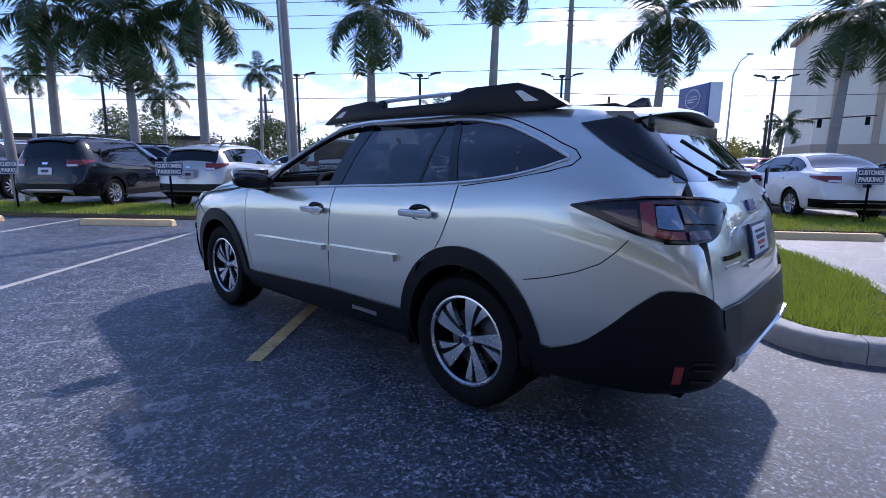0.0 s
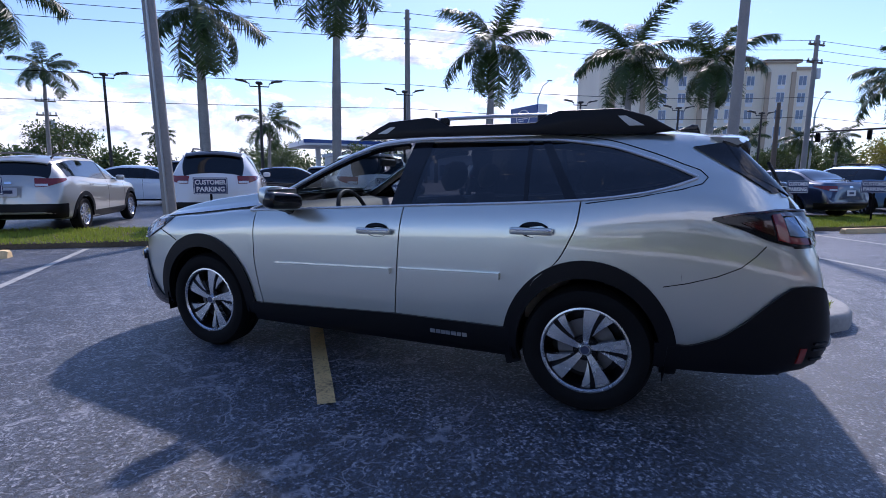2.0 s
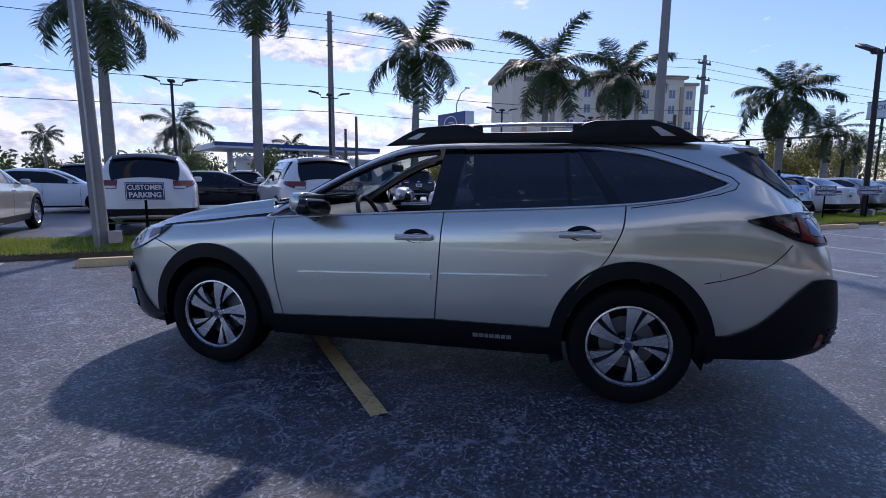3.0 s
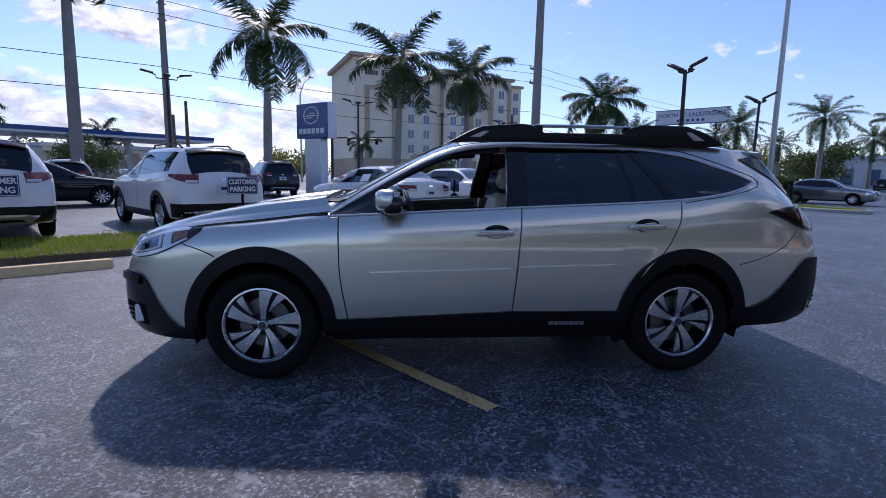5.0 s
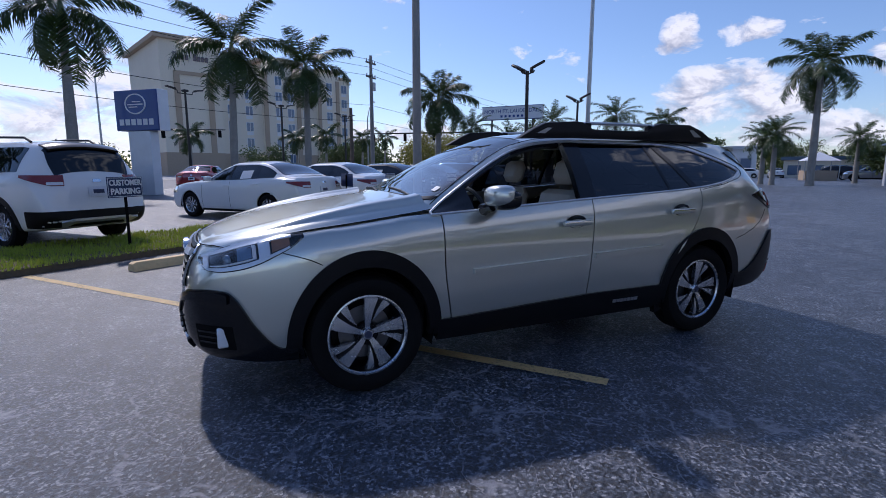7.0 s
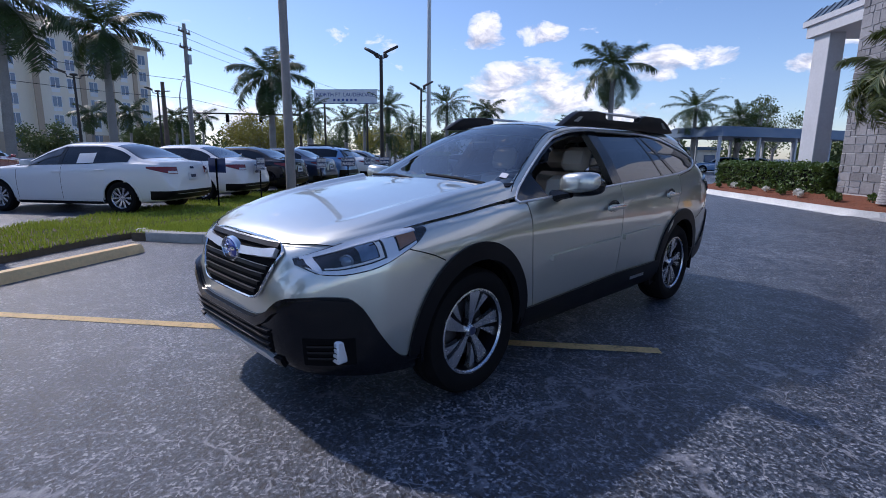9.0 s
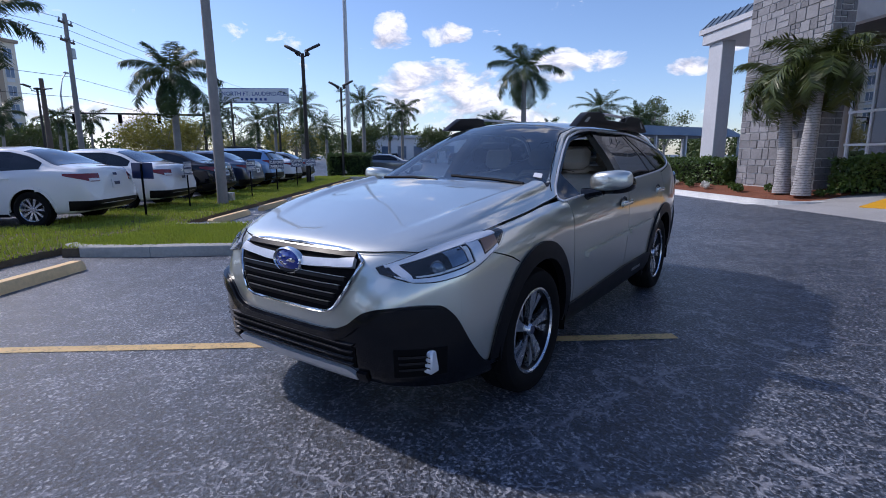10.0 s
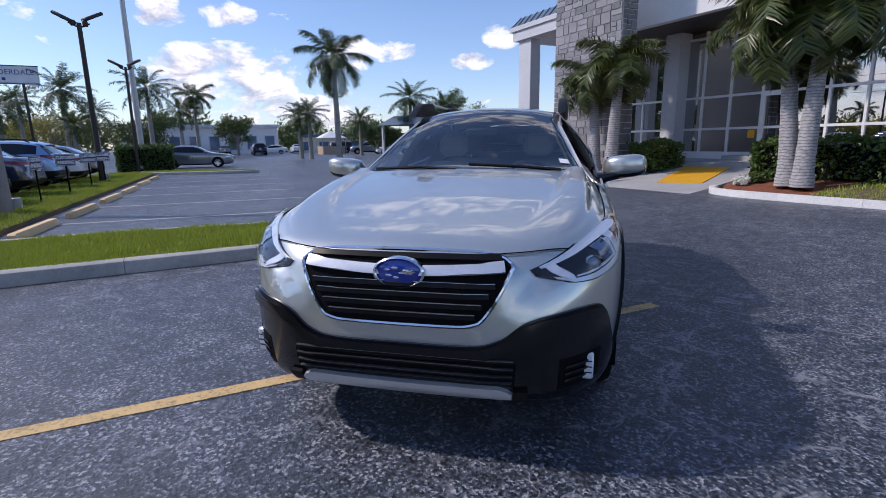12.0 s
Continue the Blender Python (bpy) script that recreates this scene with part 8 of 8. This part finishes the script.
for v, _ in near_stones[:300]:
    part("stone", mesh_of("stone", v, FACES8, M_STONE, False), None, show)
vv, ff = [], []
for v, _ in near_stones[300:] + STONES:
    b = len(vv)
    vv += v
    ff += [tuple(i + b for i in f) for f in FACES8]
st = part("stonework", mesh_of("stonework", vv, ff, M_STONE, False), None, show)
tagged(st, kind="stuff")
# portico: square column and canopy
part("column", boxes((13.66, 14.45, -7.66, -7.15, 0.15, 5.45), bevel=0.015), M_GREYWALL, show, "smooth grey square column")
can = part("canopy", boxes((11.42, 14.70, -10.5, -7.02, 5.42, 5.80)), M_GREYWALL, show, "grey portico canopy with a ribbed metal edge", smooth=False)
part("canopy_cap", boxes((11.42, 14.86, -10.6, -6.95, 5.80, 5.98)), M_GREYWALL, can, smooth=False)
bm = bmesh.new()
rr = [bm.verts.new(p) for p in ((11.42, -6.95, 5.98), (14.86, -6.95, 5.98), (14.5, -7.3, 6.35), (11.42, -7.3, 6.35), (14.86, -10.6, 5.98), (14.5, -10.2, 6.35), (11.42, -10.2, 6.35))]
for f in ((0, 1, 2, 3), (1, 4, 5, 2), (3, 2, 5, 6)):
    bm.faces.new([rr[i] for i in f])
part("metal_roof", bm, M_ROOFBLUE, can, smooth=False)
for k in range(9):
    x = 11.5 + 0.39 * k
    part("roof_seam", tubes(([(x, -6.93, 5.99), (min(x, 14.5), -7.29, 6.37)], 0.02), sides=4), M_ROOFBLUE, can)
# glazed front
GY = -11.0
part("back_wall", boxes((-14, 12.2, -19.0, -18.7, PAD, 7.2)), M_INTERIOR, show, smooth=False)
part("floor_slab", boxes((-14, 12.2, -18.7, -11.1, PAD - 0.1, PAD + 0.05)), M_WALK, show, smooth=False)
part("end_wall", boxes((12.2, 12.5, -19.0, -10.9, PAD, 7.2)), M_GREYWALL, show, smooth=False)
part("end_wall", boxes((-14.3, -14.0, -19.0, -9.7, PAD, 7.2)), M_GREYWALL, show, smooth=False)
part("ceiling_slab", boxes((-14, 12.2, -19.0, -11.2, 5.0, 5.15)), M_INTERIOR, show, smooth=False)
part("soffit", boxes((-14, 11.36, -11.2, -8.75, 5.05, 5.30)), M_BRONZE, show, smooth=False)
part("fascia", boxes((-14, 11.30, -8.75, -8.45, 5.05, 7.6)), M_WHITEWALL, show, "white fascia panel", smooth=False)
part("upper_wall", boxes((-14, 11.38, -11.3, -9.65, 5.30, 7.6)), M_GREYWALL, show, smooth=False)
part("plinth", boxes((-14, 12.2, GY - 0.12, GY + 0.10, PAD - 0.05, PAD + 0.20)), M_WHITEWALL, show, smooth=False)
for x0, x1 in ((9.34, 9.98), (-0.2, 0.7), (-6.6, -5.7)):
    part("column", boxes((x0 - 0.2, x1 - 0.2, GY - 0.1, GY + 0.55, PAD - 0.05, 5.06), bevel=0.01), M_GREYWALL, show, "smooth grey square column")
mull = [11.9, 11.1, 9.30, 8.45, 7.40, 6.30, 5.30, 4.35, 3.40, 2.45, 1.5, 0.6, -0.5, -1.5, -2.5, -3.5, -4.5, -5.5, -6.8, -8.0, -9.2, -10.4, -11.6, -12.8]
for a, b in zip(mull, mull[1:]):
    for z0, z1 in ((PAD + 0.20, 1.62), (1.62, 2.73), (2.73, 4.78)):
        pn = part("pane", boxes((b, a, GY - 0.012, GY, z0, z1)), M_WINGLASS, show, smooth=False)
for x in mull:
    part("mullion", boxes((x - 0.035, x + 0.035, GY - 0.06, GY + 0.06, PAD + 0.2, 5.0)), M_WHITEWALL, show, smooth=False)
for z in (1.62, 2.73, 4.78):
    part("transom", boxes((-13, 12.0, GY - 0.055, GY + 0.055, z - 0.04, z + 0.04)), M_WHITEWALL, show, smooth=False)
dr = part("door", boxes((5.33, 5.40, GY - 0.05, GY + 0.075, PAD + 0.2, 2.72), (6.20, 6.27, GY - 0.05, GY + 0.075, PAD + 0.2, 2.72), (5.40, 6.20, GY - 0.05, GY + 0.075, 2.62, 2.72), (5.40, 6.20, GY - 0.05, GY + 0.075, PAD + 0.2, PAD + 0.34)), M_WHITEWALL, show, "glass entrance door in a white frame", smooth=False)
part("door_handle", tubes(([(6.12, GY + 0.14, 1.4), (6.12, GY + 0.14, 2.0)], 0.02)), M_SATIN, dr)
part("door_notice", boxes((6.45, 6.68, GY + 0.012, GY + 0.018, 1.28, 1.55)), M_YELLOW, show, "small yellow notice on the glass", smooth=False)
part("entry_step", boxes((4.6, 6.9, GY + 0.15, GY + 1.0, PAD - 0.1, PAD + 0.10), bevel=0.01), M_WALK, show)
for x in (8.2, 7.4, 5.9, 4.5, 3.0, -2.0, -4.0):
    part("downlight", lathe([(0.001, 4.96), (0.16, 4.955), (0.18, 4.99)], 16, "z"), M_WARM, show, "warm round ceiling downlight", Matrix.Translation((x, -12.2, 0)))
for x in (9.8, 7.0, 3.0):
    part("display_desk", boxes((x - 0.6, x + 0.6, -15.0, -14.2, PAD + 0.05, PAD + 1.1), bevel=0.03), M_TRIM, show)


def hedge(x0, x1, y0, y1, z0, z1, count, seed, label, group="clipped hedges"):
    s = thing("hedge", pose(0, 0, 0), label, "hedge", group)
    # matt black box stands in for the shade deep between the leaves
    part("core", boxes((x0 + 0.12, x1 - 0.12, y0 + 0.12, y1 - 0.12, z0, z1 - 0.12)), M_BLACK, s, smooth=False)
    g = np.random.default_rng(seed)
    p = g.uniform((x0, y0, z0), (x1, y1, z1), (count, 3))
    face = g.integers(0, 5, count)
    p[face == 0, 1] = y1
    p[face == 1, 2] = z1
    p[face == 2, 0] = x0
    p[face == 3, 0] = x1
    p[face == 4, 2] = z1
    p += g.normal(0, 0.045, (count, 3))
    p[:, 2] += 0.05 * np.sin(p[:, 0] * 5 + p[:, 1] * 3)
    a = g.normal(size=(count, 3))
    a /= np.linalg.norm(a, axis=1)[:, None]
    b = np.cross(a, g.normal(size=(count, 3)))
    b /= np.linalg.norm(b, axis=1)[:, None]
    sz = 0.055 * g.uniform(0.6, 1.3, count)[:, None]
    v = np.stack([p - a * sz, p + b * sz * 0.5, p + a * sz, p - b * sz * 0.5], axis=1).reshape(-1, 3)
    part("leaves", cloud_mesh("leaves", v, M_HEDGE), None, s)
    return s


hedge(11.6, 18.3, -7.3, -6.2, 0.28, 1.10, 10000, 1, "clipped green hedge beside the stone pier")
hedge(6.85, 7.75, -8.0, -6.6, 0.35, 1.16, 4500, 2, "clipped dark green hedge beside the entry walk")
hedge(-6.0, 3.75, -7.9, -6.5, 0.35, 1.22, 16000, 3, "clipped dark green hedge along the showroom")
hedge(28.7, 30.6, 6.1, 8.9, 0.0, 1.38, 9000, 4, "low dark green hedge at the end of the verge")


def shrub(x, y, z, r, seed, mat, label, count=500, size=0.05):
    s = thing("shrub", pose(x, y, z), label, "shrub", "low bedding plants")
    part("stem", tubes(([(0, 0, -0.05), (0, 0, r * 0.6)], 0.02)), M_WOOD, s)
    part("foliage", cloud_mesh("foliage", leaf_cloud([(0, 0, r * 0.6), (r * 0.5, 0, r * 0.4), (-r * 0.5, 0.1 * r, r * 0.4)], [r * 0.6, r * 0.5, r * 0.5], count, size, seed, 0.8, 0.3), mat), None, s)
    return s


rng = random.Random(4)
for k in range(16):
    x = lerp(8.6, 16.5, k / 15) + rng.uniform(-0.15, 0.15)
    y = rng.uniform(-5.9, -5.35)
    z = 0.12 + 0.40 * (-y - 5.0) / 2.2
    shrub(x, y, z, rng.uniform(0.14, 0.24), k, M_WHITEFLOWER if k % 4 == 1 and x > 10.5 else M_HEDGE, "small white flowering plant in mulch" if k % 4 == 1 and x > 10.5 else "low green bedding plant in mulch", 260)
for k in range(6):
    shrub(3.55 - 0.10 * k + rng.uniform(-0.1, 0.1), -5.55 - 0.14 * k, 0.20 + 0.03 * k, 0.20, 40 + k, M_WHITEFLOWER if k < 2 else M_HEDGE, "small white flowering plant in mulch" if k < 2 else "low green bedding plant in mulch", 260)
for k in range(5):
    shrub(7.4 - 0.05 * k, -6.0 - 0.25 * k, 0.24 + 0.05 * k, 0.17, 60 + k, M_HEDGE, "low green bedding plant in mulch", 240)

for x, y, h, c, n, sd, ln in ((8.40, -5.75, 2.70, 1.45, 20, 201, (0.22, 0.0)), (7.62, -5.65, 3.00, 1.5, 20, 202, (-0.22, 0.05)), (2.42, -5.55, 3.15, 1.75, 21, 203, (0.28, 0.05)), (2.05, -5.45, 3.45, 1.85, 22, 204, (-0.10, 0.05))):
    palm(x, y, h, c, n, "bottle", sd, ln, 0.158, 0.30, "short stout palm with a pale ringed trunk in mulch", "entrance palms", M_PALEBARK, low=-0.50, high=1.15)

# ---------------------------------------------------------------- the parked cars
HD = 5.5
parked_car("suv", M_BLACKP, -8.95, 12.45, 1.3, "black estate car with silver bumper trim", clad=True)
parked_car("hatch", M_BEIGE, -5.85, 12.7, 5.8, "beige-grey crossover hatchback with dark cladding")
parked_car("suv", M_WHITE, -2.40, 12.75, 3, "white compact suv with dark rear window")
parked_car("suv", M_WHITE, 0.92, 12.1, 1.0, "white compact suv with silver lower bumper trim")
parked_car("sedan", M_WHITE, 5.78, 11.25, 2.9, "white saloon with a paper sheet in the window", clad=False, paper=True)
parked_car("sedan", M_WHITE, 8.52, 11.06, HD, "white saloon with red tail lamps", clad=False)
parked_car("sedan", M_BLACKP, 11.25, 10.85, HD, "black saloon parked in a row", clad=False, paper=True)
parked_car("sedan", M_NAVY, 13.9, 10.6, HD, "dark navy saloon parked in a row", clad=False)
parked_car("hatch", M_SKYBLUE, 16.5, 10.35, HD, "light blue crossover hatchback parked in a row")
parked_car("sedan", M_WHITE, 19.1, 10.1, HD, "white saloon parked in a row", clad=False)
parked_car("sedan", M_GREY, 21.7, 9.9, HD, "dark grey saloon parked in a row", clad=False)
far = "cars parked further off"
parked_car("sedan", M_WHITE, 24.6, 11.8, HD, "white saloon parked in a row", far, clad=False)
parked_car("sedan", M_BLACKP, 27.3, 11.6, HD, "black saloon parked in a row", far, clad=False)
parked_car("suv", M_NAVY, -13.2, 14.6, 8, "dark navy suv among parked cars", far)
parked_car("suv", M_WHITE, -17.0, 15.2, 8, "white suv among parked cars", far)
parked_car("sedan", M_WHITE, -6.6, 21.5, 95, "white saloon standing crosswise", far, clad=False)
parked_car("suv", M_BLACKP, -5.0, 26.2, 5, "black suv near the road", far)
parked_car("hatch", M_BLACKP, 1.4, 26.6, 12, "black crossover near the road", far)
parked_car("suv", M_BLACKP, 9.2, 24.0, 14, "black suv behind the white one", far)
parked_car("sedan", M_RED, 14.6, 24.6, 62, "dark red saloon beside the pylon sign", far, clad=False)
parked_car("suv", M_GREY, -12.5, 20.5, 95, "grey suv standing crosswise", far)
parked_car("sedan", M_BLACKP, -1.5, 21.5, 95, "black saloon standing crosswise", far, clad=False)
for x, y, az, k, c, lab in ((82, 4, 95, "suv", M_BLACKP, "black suv on the far drive"), (84, -1.5, 95, "sedan", M_GREY, "grey saloon on the far drive"), (81, -6, 95, "suv", M_WHITE, "white suv on the far drive"), (80, -12, 95, "sedan", M_WHITE, "white saloon parked far off"), (83, 9, 95, "sedan", M_BLACKP, "black saloon parked far off"), (80, -18, 95, "suv", M_GREY, "grey suv parked far off")):
    parked_car(k, c, x, y, az, lab, far, clad=(k != "sedan"))
parked_car("sedan", M_GREY, 33.2, 6.2, 188, "silver-grey saloon by the hedge", far, clad=False)
for i, (x, y, az, k, c, lab) in enumerate(((72, -5, 95, "suv", M_BLACKP, "black pickup-like suv on the drive"), (78, -9, 10, "sedan", M_WHITE, "white saloon parked in a row"), (70, -17, 20, "suv", M_BLACKP, "black suv among parked cars"),
                                           (60, -18, 15, "suv", M_GREY, "grey suv among parked cars"), (57, -20.5, 15, "sedan", M_WHITE, "white saloon parked in a row"), (42.5, -19, 28, "sedan", M_SKYBLUE, "blue saloon under the carport"),
                                           (44.5, -22.5, 28, "sedan", M_WHITE, "white saloon under the carport"), (30, 13, HD, "sedan", M_WHITE, "white saloon parked in a row"), (33, 13, HD, "sedan", M_STEELBLUE, "steel blue saloon parked in a row"), (27.5, 13.4, HD, "sedan", M_BLACKP, "black saloon parked in a row"))):
    parked_car(k, c, x, y, az, lab, far, clad=(k != "sedan"))
